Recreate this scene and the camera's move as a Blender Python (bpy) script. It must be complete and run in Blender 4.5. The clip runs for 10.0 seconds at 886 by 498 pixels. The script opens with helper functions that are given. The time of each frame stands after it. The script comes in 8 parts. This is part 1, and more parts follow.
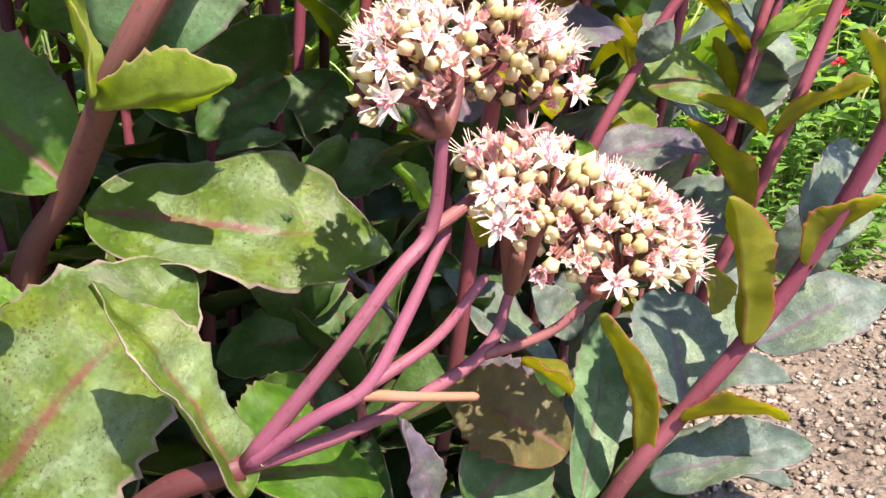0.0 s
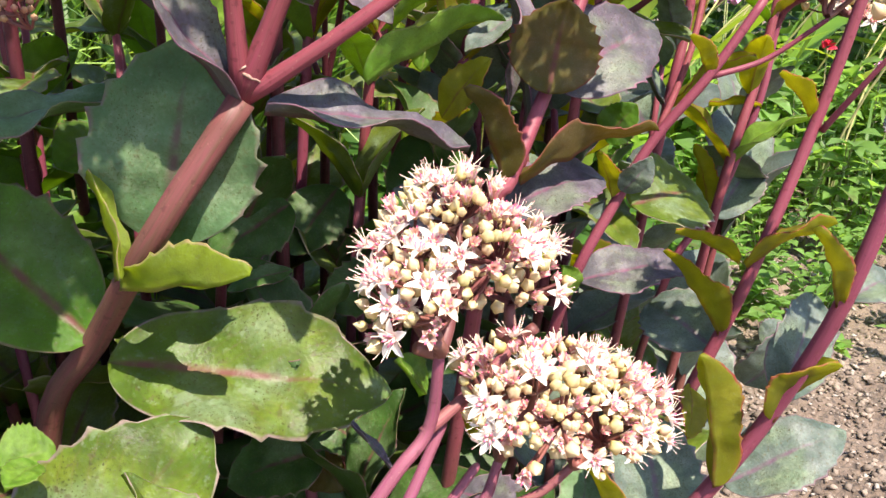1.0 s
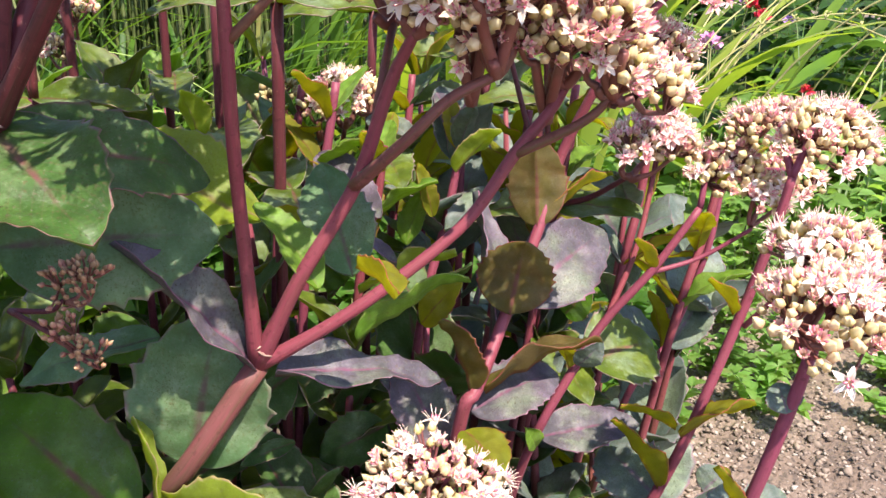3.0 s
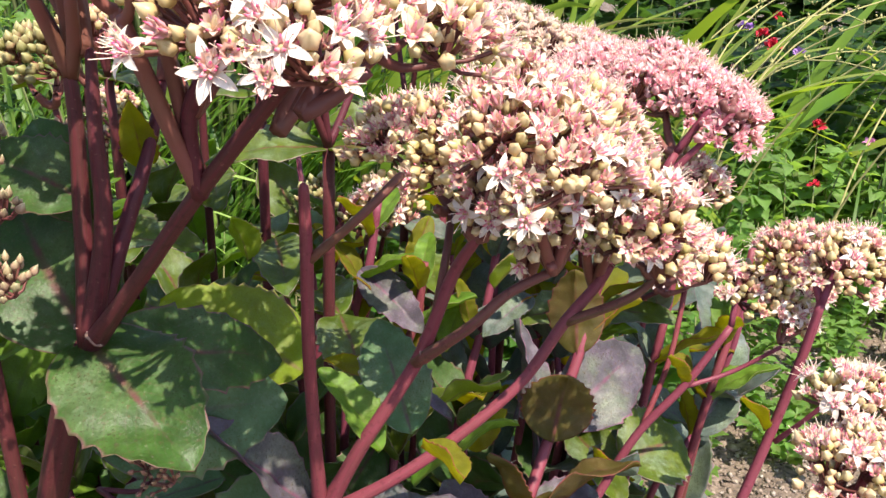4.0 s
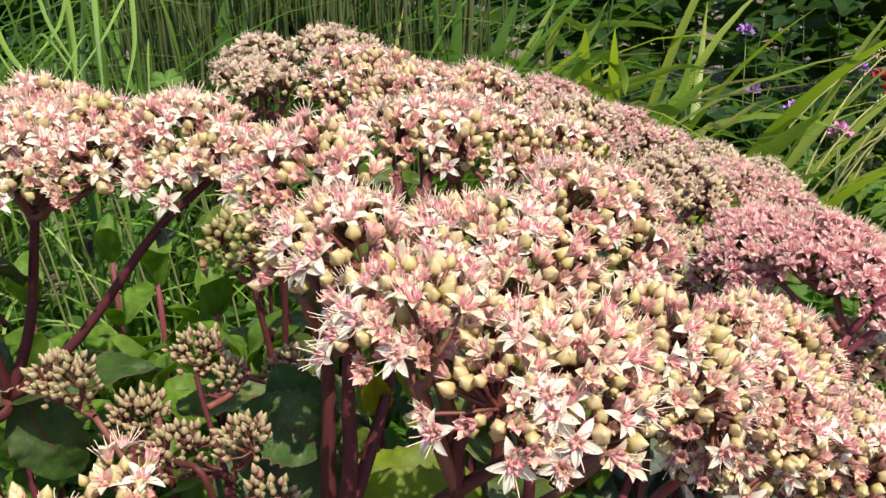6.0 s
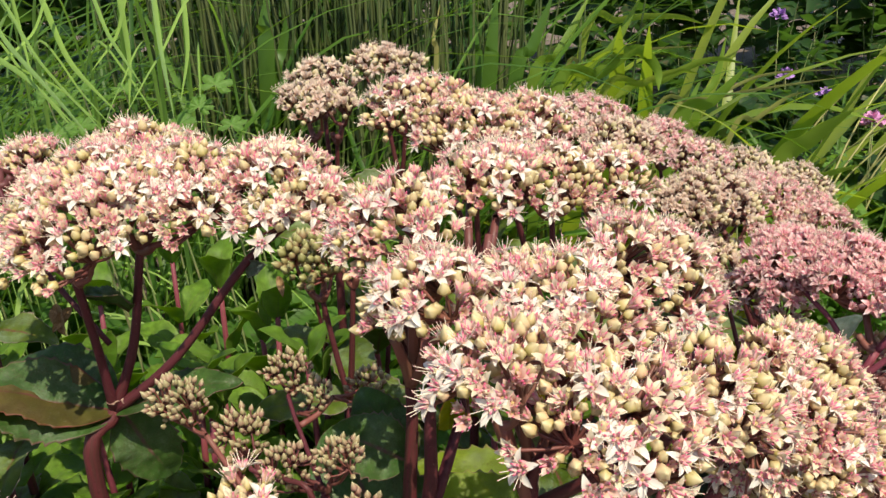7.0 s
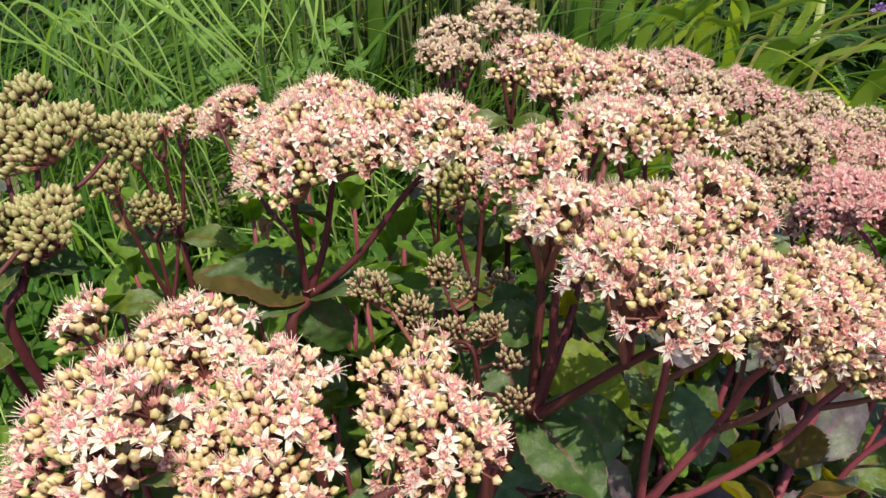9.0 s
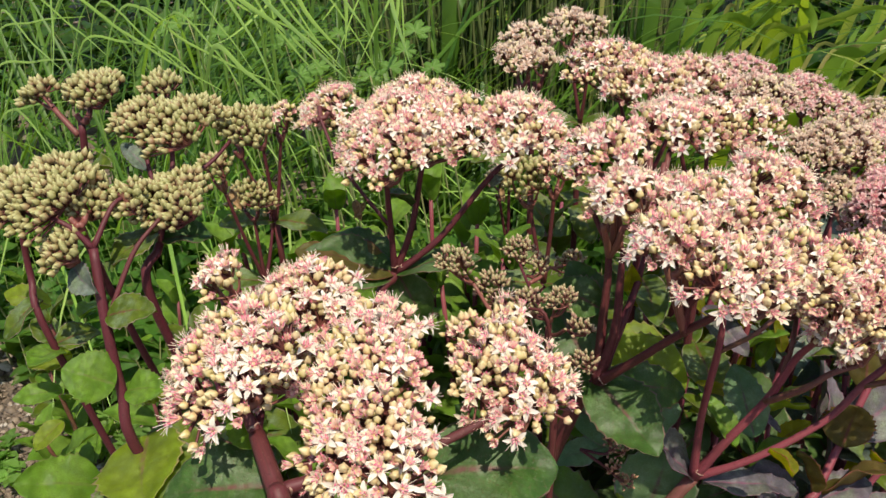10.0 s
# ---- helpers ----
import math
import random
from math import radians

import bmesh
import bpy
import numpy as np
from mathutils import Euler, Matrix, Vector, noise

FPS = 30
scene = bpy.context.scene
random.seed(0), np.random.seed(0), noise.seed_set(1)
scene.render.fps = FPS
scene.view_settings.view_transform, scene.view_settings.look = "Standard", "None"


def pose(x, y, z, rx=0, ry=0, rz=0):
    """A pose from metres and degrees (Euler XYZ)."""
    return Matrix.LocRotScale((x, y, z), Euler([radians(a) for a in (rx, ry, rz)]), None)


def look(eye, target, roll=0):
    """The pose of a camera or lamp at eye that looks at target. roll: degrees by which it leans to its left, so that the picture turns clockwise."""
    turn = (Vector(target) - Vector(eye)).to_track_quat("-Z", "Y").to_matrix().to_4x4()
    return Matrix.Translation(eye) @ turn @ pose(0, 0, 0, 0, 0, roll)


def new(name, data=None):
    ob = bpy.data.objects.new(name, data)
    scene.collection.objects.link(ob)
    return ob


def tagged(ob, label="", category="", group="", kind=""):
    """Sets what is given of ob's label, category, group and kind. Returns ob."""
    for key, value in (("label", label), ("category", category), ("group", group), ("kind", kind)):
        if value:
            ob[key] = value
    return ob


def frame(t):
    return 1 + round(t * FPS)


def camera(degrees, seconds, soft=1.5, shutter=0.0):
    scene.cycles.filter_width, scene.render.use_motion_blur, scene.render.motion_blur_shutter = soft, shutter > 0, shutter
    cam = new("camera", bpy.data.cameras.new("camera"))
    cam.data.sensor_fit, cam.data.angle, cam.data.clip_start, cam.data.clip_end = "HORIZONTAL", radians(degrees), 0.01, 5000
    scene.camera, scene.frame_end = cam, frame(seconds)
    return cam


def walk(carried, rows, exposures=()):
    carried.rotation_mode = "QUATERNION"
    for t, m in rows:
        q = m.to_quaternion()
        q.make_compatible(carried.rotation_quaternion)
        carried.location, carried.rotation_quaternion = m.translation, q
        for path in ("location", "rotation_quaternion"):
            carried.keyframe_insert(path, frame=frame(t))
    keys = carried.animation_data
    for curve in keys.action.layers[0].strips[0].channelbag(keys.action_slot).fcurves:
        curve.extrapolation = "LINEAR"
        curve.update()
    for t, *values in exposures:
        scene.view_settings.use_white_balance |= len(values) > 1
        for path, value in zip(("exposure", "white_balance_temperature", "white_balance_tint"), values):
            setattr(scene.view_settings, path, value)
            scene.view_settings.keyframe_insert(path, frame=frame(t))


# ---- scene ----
cam = camera(55.7, 10.0)
METRES, EYE, TILT, LEAN, TURN = 0.56, 0.385, -20.0, 0.0, 0.0
ROWS = [
    (0.0, 0.0, 0.0, 0.0, -0.0, -0.0, 0.0),
    (0.5, 0.0053, -0.0213, 0.0539, -0.16, -0.07, 0.02),
    (1.0, -0.0014, -0.0434, 0.0952, -0.44, -0.09, -0.09),
    (1.5, -0.0037, -0.0766, 0.1335, -0.75, -0.42, -0.19),
    (2.0, -0.0009, -0.1043, 0.166, -1.04, -0.94, -0.45),
    (2.5, 0.0094, -0.1283, 0.2125, -1.04, -1.6, -0.69),
    (4.0, -0.02, -0.1845, 0.375, -0.15, -1.1, 0.22),
    (4.5, -0.0431, -0.1915, 0.4236, 1.59, -1.38, 0.07),
    (5.0, -0.0673, -0.2014, 0.4606, 4.65, -1.31, -0.16),
    (5.5, -0.0821, -0.2111, 0.4873, 5.35, -0.75, -0.23),
    (7.0, -0.1155, -0.2861, 0.5573, 7.4, -1.96, 0.08),
    (7.5, -0.1254, -0.3433, 0.5752, 9.52, -3.29, 0.09),
    (8.0, -0.1281, -0.4007, 0.5817, 9.37, -5.01, -0.23),
    (8.5, -0.1306, -0.451, 0.5755, 10.21, -6.24, -0.87),
    (9.0, -0.1308, -0.5016, 0.5687, 12.58, -6.98, -0.99),
    (9.5, -0.1258, -0.5527, 0.5671, 13.88, -6.64, -1.56),
    (10.0, -0.1265, -0.6067, 0.5539, 16.76, -6.8, -2.0),
]
PATH = [(t, pose(0, 0, EYE, TILT, LEAN, TURN) @ pose(METRES * x, METRES * y, METRES * z, 90 + pitch, roll, yaw)) for t, x, y, z, yaw, pitch, roll in ROWS]
PATH += [
    (2.7, look((0.007, -0.030, 0.536), (0.041, 1.835, -0.185), 0.9)),
    (3.8, look((-0.003, -0.029, 0.602), (-0.007, 1.820, -0.155), 0.1)),
    (5.7, look((-0.049, -0.017, 0.688), (-0.241, 1.850, -0.003), -1.9)),
    (6.8, look((-0.061, -0.036, 0.727), (-0.288, 1.815, 0.004), -2.5)),
]
PATH.sort(key=lambda row: row[0])
walk(cam, PATH,
     exposures=[(0.0, 1.68, 6250, 16), (1.0, 1.59, 6280, 16), (2.0, 1.59, 6280, 16), (2.7, 1.60, 6200, 20), (4.0, 1.22, 6250, 16), (5.0, 0.73, 6330, 12), (5.7, 0.57, 6400, 9), (7.0, 0.50, 6580, 7), (10.0, 0.48, 6560, 8)])

# ---- sky, sun, exposure ----
SUN = Vector((0.33, -0.49, 1.0)).normalized()
world = bpy.data.worlds.new("sky")
scene.world = world
world.use_nodes = True
wn = world.node_tree
sky = wn.nodes.new("ShaderNodeTexSky")
sky.sky_type, sky.sun_disc = "NISHITA", False
sky.sun_elevation, sky.sun_rotation = math.asin(SUN.z), math.atan2(SUN.x, SUN.y)
wn.nodes["Background"].inputs["Strength"].default_value = 0.124
wn.links.new(sky.outputs[0], wn.nodes["Background"].inputs["Color"])
sun = new("sun", bpy.data.lights.new("sun", "SUN"))
sun.data.energy, sun.data.angle, sun.data.color = 4.45, radians(0.5), (1.0, 0.91, 0.74)
sun.matrix_world = look(SUN * 5, (0, 0, 0))


# ---- materials ----
def nodes_of(name):
    m = bpy.data.materials.new(name)
    m.use_nodes = True
    t = m.node_tree
    return m, t, t.nodes["Principled BSDF"], t.nodes["Material Output"]


def node(t, kind, **sets):
    n = t.nodes.new(kind)
    for k, v in sets.items():
        n.inputs[k].default_value = v
    return n


def mix(t, fac, a, b, blend="MIX"):
    n = t.nodes.new("ShaderNodeMix")
    n.data_type, n.blend_type = "RGBA", blend
    for i, v in ((0, fac), (6, a), (7, b)):
        if isinstance(v, (int, float)):
            n.inputs[i].default_value = v
        elif isinstance(v, tuple):
            n.inputs[i].default_value = (*v, 1)
        else:
            t.links.new(v, n.inputs[i])
    return n.outputs[2]


def ramp(t, src, lo, hi, a=0.0, b=1.0):
    n = t.nodes.new("ShaderNodeMapRange")
    n.interpolation_type = "SMOOTHSTEP"
    for i, v in enumerate((lo, hi, a, b)):
        n.inputs[i + 1].default_value = v
    t.links.new(src, n.inputs[0])
    return n.outputs[0]


def calc(t, op, a, b=0.0):
    n = t.nodes.new("ShaderNodeMath")
    n.operation = op
    for i, v in enumerate((a, b)):
        if isinstance(v, (int, float)):
            n.inputs[i].default_value = v
        else:
            t.links.new(v, n.inputs[i])
    return n.outputs[0]


def noise_of(t, scale, detail=4.0, coord="Object"):
    n = node(t, "ShaderNodeTexNoise", Scale=scale, Detail=detail)
    c = t.nodes.new("ShaderNodeTexCoord")
    t.links.new(c.outputs[coord], n.inputs["Vector"])
    return n.outputs[0]


def bump(t, p, src, strength, distance):
    n = node(t, "ShaderNodeBump", Strength=strength, Distance=distance)
    t.links.new(src, n.inputs["Height"])
    t.links.new(n.outputs[0], p.inputs["Normal"])


def leaf_material(name, base, other, rib, edge, through_colour, through_part=0.42, rough=0.5, bloom=0.0):
    """Fleshy leaf: two greens in patches, coloured midrib and margin, waxy bloom, sun dapples in the colour, light
    passing through.
    """
    m, t, p, out = nodes_of(name)
    uv = t.nodes.new("ShaderNodeUVMap")
    sep = t.nodes.new("ShaderNodeSeparateXYZ")
    t.links.new(uv.outputs[0], sep.inputs[0])
    across = calc(t, "MULTIPLY", calc(t, "ABSOLUTE", calc(t, "SUBTRACT", sep.outputs[0], 0.5)), 2.0)
    along = sep.outputs[1]
    rnd = t.nodes.new("ShaderNodeObjectInfo").outputs["Random"]
    big = ramp(t, noise_of(t, 2.2, 4), 0.35, 0.66)
    col = mix(t, big, base, other)
    col = mix(t, calc(t, "MULTIPLY", rnd, 0.55), col, other)
    col = mix(t, ramp(t, noise_of(t, 8, 7), 0.43, 0.64, 0.0, 0.62), col, tuple(v * 0.55 for v in base))
    # side veins, faint
    wave = node(t, "ShaderNodeTexWave", Scale=3.2, Distortion=1.6, Detail=2.0)
    slant = t.nodes.new("ShaderNodeCombineXYZ")
    t.links.new(calc(t, "SUBTRACT", calc(t, "MULTIPLY", along, 1.5), calc(t, "MULTIPLY", across, 0.55)), slant.inputs[0])
    t.links.new(slant.outputs[0], wave.inputs["Vector"])
    col = mix(t, calc(t, "MULTIPLY", ramp(t, wave.outputs[1], 0.9, 1.0), 0.13), col, rib)
    # waxy bloom and specks
    col = mix(t, calc(t, "MULTIPLY", ramp(t, noise_of(t, 2.6, 6), 0.47, 0.66), bloom), col, (0.17, 0.235, 0.125))
    col = mix(t, calc(t, "MULTIPLY", ramp(t, noise_of(t, 28, 6), 0.54, 0.72), 0.30 * bloom), col, (0.27, 0.33, 0.20))
    specks = ramp(t, noise_of(t, 42, 2), 0.61, 0.67)
    col = mix(t, calc(t, "MULTIPLY", specks, 0.5), col, (0.09, 0.06, 0.03))
    dots = calc(t, "MULTIPLY", ramp(t, noise_of(t, 100, 2), 0.60, 0.66), ramp(t, noise_of(t, 5, 3), 0.38, 0.6))
    col = mix(t, calc(t, "MULTIPLY", dots, 0.85), col, (0.03, 0.016, 0.010))
    scuff = calc(t, "MULTIPLY", ramp(t, noise_of(t, 60, 2), 0.64, 0.70), 0.14)
    col = mix(t, scuff, col, (0.42, 0.40, 0.28))
    mottle = calc(t, "ADD", calc(t, "MULTIPLY", noise_of(t, 16, 6), 0.7), calc(t, "MULTIPLY", noise_of(t, 55, 4), 0.45))
    shade = t.nodes.new("ShaderNodeCombineColor")
    grey = ramp(t, mottle, 0.38, 0.78, 0.70, 1.32)
    for i in range(3):
        t.links.new(grey, shade.inputs[i])
    col = mix(t, 1.0, col, shade.outputs[0], "MULTIPLY")
    # pale wax patches that also put sun dapples into the colour
    wax_dapples = calc(t, "MULTIPLY", ramp(t, noise_of(t, 11, 3), 0.58, 0.64), ramp(t, noise_of(t, 3.1, 2), 0.45, 0.6))
    col = mix(t, calc(t, "MULTIPLY", wax_dapples, 0.5 * bloom), col, (0.29, 0.36, 0.22))
    # midrib and margin
    half = calc(t, "ADD", calc(t, "MULTIPLY", calc(t, "SUBTRACT", 1.0, along), 0.075), 0.008)
    ribs = calc(t, "MULTIPLY", ramp(t, calc(t, "DIVIDE", across, half), 1.9, 0.1), ramp(t, noise_of(t, 12, 4), 0.3, 0.6, 0.35, 1.0))
    ribs = calc(t, "MULTIPLY", ribs, ramp(t, along, 0.95, 0.45))
    col = mix(t, calc(t, "MULTIPLY", ribs, 0.8), col, rib)
    rim = calc(t, "MULTIPLY", ramp(t, across, 0.93, 0.99), ramp(t, noise_of(t, 10, 3), 0.35, 0.65, 0.3, 0.95))
    col = mix(t, rim, col, edge)
    t.links.new(col, p.inputs["Base Color"])
    p.inputs["Roughness"].default_value = rough
    p.inputs["Specular IOR Level"].default_value = 0.20
    fine = calc(t, "ADD", noise_of(t, 14, 5), calc(t, "MULTIPLY", noise_of(t, 75, 3), 0.5))
    bump(t, p, fine, 0.25, 0.0012)
    tr = t.nodes.new("ShaderNodeBsdfTranslucent")
    t.links.new(mix(t, calc(t, "MAXIMUM", calc(t, "MULTIPLY", ribs, 0.5), calc(t, "MULTIPLY", rim, 0.7)), mix(t, big, through_colour, tuple(v * 0.75 for v in through_colour)), rib), tr.inputs[0])
    sh = node(t, "ShaderNodeMixShader", Fac=through_part)
    t.links.new(p.outputs[0], sh.inputs[1])
    t.links.new(tr.outputs[0], sh.inputs[2])
    t.links.new(sh.outputs[0], out.inputs[0])
    return m


def skin_material(name, base, other, scale=60, rough=0.5, through_colour=None, part_through=0.3, rnd_to=None, rnd_part=0.8, bump_d=0.0006, height_to=None, lo=0.0, hi=1.0, vary="object"):
    """Soft plant skin: noise between two colours, drift by piece, and a colour taken up towards the tip."""
    m, t, p, out = nodes_of(name)
    col = mix(t, ramp(t, noise_of(t, scale, 4), 0.32, 0.7), base, other)
    if rnd_to:
        rnd = t.nodes.new("ShaderNodeObjectInfo").outputs["Random"]
        if vary == "island":
            rnd = t.nodes.new("ShaderNodeNewGeometry").outputs["Random Per Island"]
        if vary == "floret":
            own = t.nodes.new("ShaderNodeSeparateXYZ")
            t.links.new(t.nodes.new("ShaderNodeUVMap").outputs[0], own.inputs[0])
            rnd = calc(t, "FRACT", calc(t, "ADD", rnd, own.outputs[0]))
        col = mix(t, calc(t, "MULTIPLY", rnd, rnd_part), col, rnd_to)
    if height_to:
        sep = t.nodes.new("ShaderNodeSeparateXYZ")
        c = t.nodes.new("ShaderNodeTexCoord")
        t.links.new(c.outputs["UV"], sep.inputs[0])
        col = mix(t, ramp(t, sep.outputs[1], lo, hi), col, height_to)
    t.links.new(col, p.inputs["Base Color"])
    p.inputs["Roughness"].default_value = rough
    p.inputs["Specular IOR Level"].default_value = 0.35
    if bump_d:
        bump(t, p, noise_of(t, scale * 5, 4), 0.3, bump_d)
    if through_colour:
        tr = node(t, "ShaderNodeBsdfTranslucent", Color=(*through_colour, 1))
        sh = node(t, "ShaderNodeMixShader", Fac=part_through)
        t.links.new(p.outputs[0], sh.inputs[1])
        t.links.new(tr.outputs[0], sh.inputs[2])
        t.links.new(sh.outputs[0], out.inputs[0])
    return m


def stem_material(name, base, other, purple, low):
    """Fleshy stem: lengthwise streaks, pale specks, browner towards the ground, waxy."""
    m, t, p, out = nodes_of(name)
    sep = t.nodes.new("ShaderNodeSeparateXYZ")
    c = t.nodes.new("ShaderNodeTexCoord")
    t.links.new(c.outputs["UV"], sep.inputs[0])
    str_ = t.nodes.new("ShaderNodeCombineXYZ")
    t.links.new(calc(t, "MULTIPLY", sep.outputs[0], 9.0), str_.inputs[0])
    t.links.new(calc(t, "MULTIPLY", sep.outputs[1], 12.0), str_.inputs[1])
    n = node(t, "ShaderNodeTexNoise", Scale=1.6, Detail=5.0)
    t.links.new(str_.outputs[0], n.inputs["Vector"])
    col = mix(t, ramp(t, n.outputs[0], 0.35, 0.68), base, other)
    rnd = t.nodes.new("ShaderNodeObjectInfo").outputs["Random"]
    col = mix(t, calc(t, "MULTIPLY", rnd, 0.9), col, purple)
    col = mix(t, ramp(t, sep.outputs[1], 0.6, 0.15), col, low)
    col = mix(t, calc(t, "MULTIPLY", ramp(t, noise_of(t, 900, 2), 0.66, 0.74), 0.25), col, (0.34, 0.20, 0.14))
    col = mix(t, calc(t, "MULTIPLY", ramp(t, noise_of(t, 40, 3), 0.45, 0.75), 0.22), col, other)
    col = mix(t, calc(t, "MULTIPLY", ramp(t, noise_of(t, 420, 3), 0.60, 0.68), 0.45), col, tuple(v * 0.35 for v in base))
    fine = node(t, "ShaderNodeTexNoise", Scale=5.0, Detail=6.0)
    t.links.new(str_.outputs[0], fine.inputs["Vector"])
    col = mix(t, ramp(t, fine.outputs[0], 0.45, 0.75, 0.0, 0.45), col, tuple(v * 0.55 for v in other))
    t.links.new(col, p.inputs["Base Color"])
    p.inputs["Roughness"].default_value = 0.52
    p.inputs["Specular IOR Level"].default_value = 0.28
    bump(t, p, n.outputs[0], 0.3, 0.0010)
    return m


LEAF = {
    "teal": leaf_material("leaf_teal", (0.068, 0.155, 0.062), (0.125, 0.20, 0.092), (0.15, 0.06, 0.075), (0.26, 0.17, 0.16), (0.34, 0.54, 0.08), 0.34, 0.46, 0.55),
    "green": leaf_material("leaf_green", (0.05, 0.105, 0.008), (0.125, 0.165, 0.016), (0.17, 0.04, 0.05), (0.34, 0.24, 0.22), (0.46, 0.56, 0.02), 0.34, 0.42, 0.6),
    "fresh": leaf_material("leaf_fresh", (0.085, 0.19, 0.018), (0.165, 0.28, 0.03), (0.17, 0.20, 0.05), (0.18, 0.20, 0.06), (0.48, 0.68, 0.03), 0.44, 0.42, 0.12),
    "grey": leaf_material("leaf_grey", (0.085, 0.14, 0.11), (0.15, 0.17, 0.15), (0.17, 0.09, 0.13), (0.24, 0.14, 0.16), (0.30, 0.42, 0.12), 0.28, 0.46, 0.6),
    "mauve": leaf_material("leaf_mauve", (0.075, 0.076, 0.085), (0.125, 0.095, 0.125), (0.17, 0.06, 0.10), (0.24, 0.11, 0.15), (0.26, 0.28, 0.13), 0.24, 0.44, 0.4),
    "bronze": leaf_material("leaf_bronze", (0.085, 0.090, 0.016), (0.13, 0.085, 0.03), (0.18, 0.05, 0.05), (0.26, 0.06, 0.06), (0.46, 0.36, 0.02), 0.42, 0.46, 0.08),
    "deep": leaf_material("leaf_deep", (0.038, 0.125, 0.006), (0.08, 0.165, 0.012), (0.17, 0.035, 0.05), (0.26, 0.15, 0.11), (0.40, 0.60, 0.02), 0.42, 0.42, 0.25),
    # for inner leaves: the shade under the heads is put into this green
    "dark": leaf_material("leaf_shaded", (0.028, 0.085, 0.014), (0.055, 0.11, 0.022), (0.16, 0.05, 0.06), (0.22, 0.11, 0.10), (0.25, 0.38, 0.05), 0.30, 0.42, 0.3),
    "olive": leaf_material("leaf_olive", (0.15, 0.20, 0.010), (0.20, 0.19, 0.018), (0.26, 0.08, 0.05), (0.38, 0.06, 0.07), (0.74, 0.72, 0.015), 0.58, 0.46, 0.04),
    "lime": leaf_material("leaf_lime", (0.17, 0.24, 0.014), (0.22, 0.28, 0.03), (0.26, 0.16, 0.08), (0.42, 0.30, 0.16), (0.68, 0.80, 0.02), 0.55, 0.44, 0.15),
}
STEM = stem_material("stem_skin", (0.205, 0.038, 0.048), (0.16, 0.044, 0.040), (0.18, 0.038, 0.070), (0.14, 0.07, 0.042))
STEM_BROWN = stem_material("brown_stem_skin", (0.155, 0.046, 0.040), (0.105, 0.062, 0.030), (0.14, 0.042, 0.05), (0.12, 0.08, 0.035))
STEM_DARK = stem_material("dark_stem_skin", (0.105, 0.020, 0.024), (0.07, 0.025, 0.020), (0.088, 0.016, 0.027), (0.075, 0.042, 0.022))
STEM_TAN = stem_material("tan_stem_skin", (0.22, 0.058, 0.075), (0.19, 0.085, 0.055), (0.19, 0.050, 0.095), (0.17, 0.045, 0.09))
PEDICEL = skin_material("pedicel_skin", (0.20, 0.065, 0.052), (0.17, 0.075, 0.048), 70, 0.5, rnd_to=(0.085, 0.022, 0.026))
CUT = skin_material("cut_stalk", (0.29, 0.13, 0.085), (0.24, 0.12, 0.06), 90, 0.75)
PETAL = skin_material("petal", (0.80, 0.59, 0.57), (0.81, 0.68, 0.62), 2, 0.45, (0.85, 0.71, 0.63), 0.36, (0.80, 0.71, 0.61), 0.6, 0, (0.83, 0.77, 0.68), 0.0, 0.34, "floret")
PETAL_HALF = skin_material("half_open_petal", (0.72, 0.59, 0.33), (0.74, 0.63, 0.36), 2, 0.45, (0.82, 0.67, 0.45), 0.36, (0.77, 0.50, 0.40), 0.7, 0, (0.78, 0.70, 0.51), 0.12, 0.6, "floret")
CUP = skin_material("petal_cup", (0.66, 0.53, 0.29), (0.72, 0.50, 0.36), 2, 0.45, (0.80, 0.58, 0.44), 0.35, (0.72, 0.36, 0.31), 0.9, 0, (0.76, 0.53, 0.44), 0.3, 0.95, "floret")
CARPEL = skin_material("carpel", (0.76, 0.55, 0.50), (0.75, 0.45, 0.45), 2, 0.4, (0.85, 0.5, 0.48), 0.2, (0.72, 0.30, 0.35), 0.8, 0, (0.64, 0.08, 0.21), 0.5, 0.9, "floret")
STAMEN = skin_material("stamen", (0.84, 0.74, 0.58), (0.80, 0.64, 0.50), 2, 0.5, bump_d=0)
ANTHER = skin_material("anther", (0.56, 0.24, 0.24), (0.66, 0.44, 0.36), 3, 0.6, bump_d=0)
BUD = skin_material("bud_skin", (0.44, 0.385, 0.100), (0.55, 0.445, 0.165), 3, 0.36, (0.72, 0.59, 0.31), 0.26, (0.72, 0.45, 0.31), 0.9, 0, (0.70, 0.59, 0.34), 0.25, 0.9, "floret")
GREEN_BUD = skin_material("green_bud", (0.17, 0.17, 0.050), (0.25, 0.235, 0.085), 2, 0.45, (0.5, 0.5, 0.17), 0.14, (0.28, 0.145, 0.09), 0.85, 0, (0.42, 0.40, 0.185), 0.35, 0.95, "floret")
BROWN_BUD = skin_material("brown_bud", (0.25, 0.235, 0.10), (0.27, 0.19, 0.11), 2, 0.5, rnd_to=(0.29, 0.14, 0.12), bump_d=0, height_to=(0.39, 0.35, 0.19), lo=0.4, hi=1.0, vary="floret")
RUST_BUD = skin_material("rusty_bud", (0.24, 0.20, 0.07), (0.28, 0.13, 0.08), 2, 0.5, rnd_to=(0.32, 0.10, 0.09), bump_d=0, height_to=(0.38, 0.24, 0.13), lo=0.4, hi=1.0, vary="floret")
FADED = skin_material("faded_petal", (0.60, 0.40, 0.33), (0.58, 0.43, 0.32), 2, 0.5, (0.68, 0.48, 0.38), 0.32, (0.58, 0.31, 0.28), 0.9, 0, (0.68, 0.55, 0.44), 0.15, 0.8, "floret")
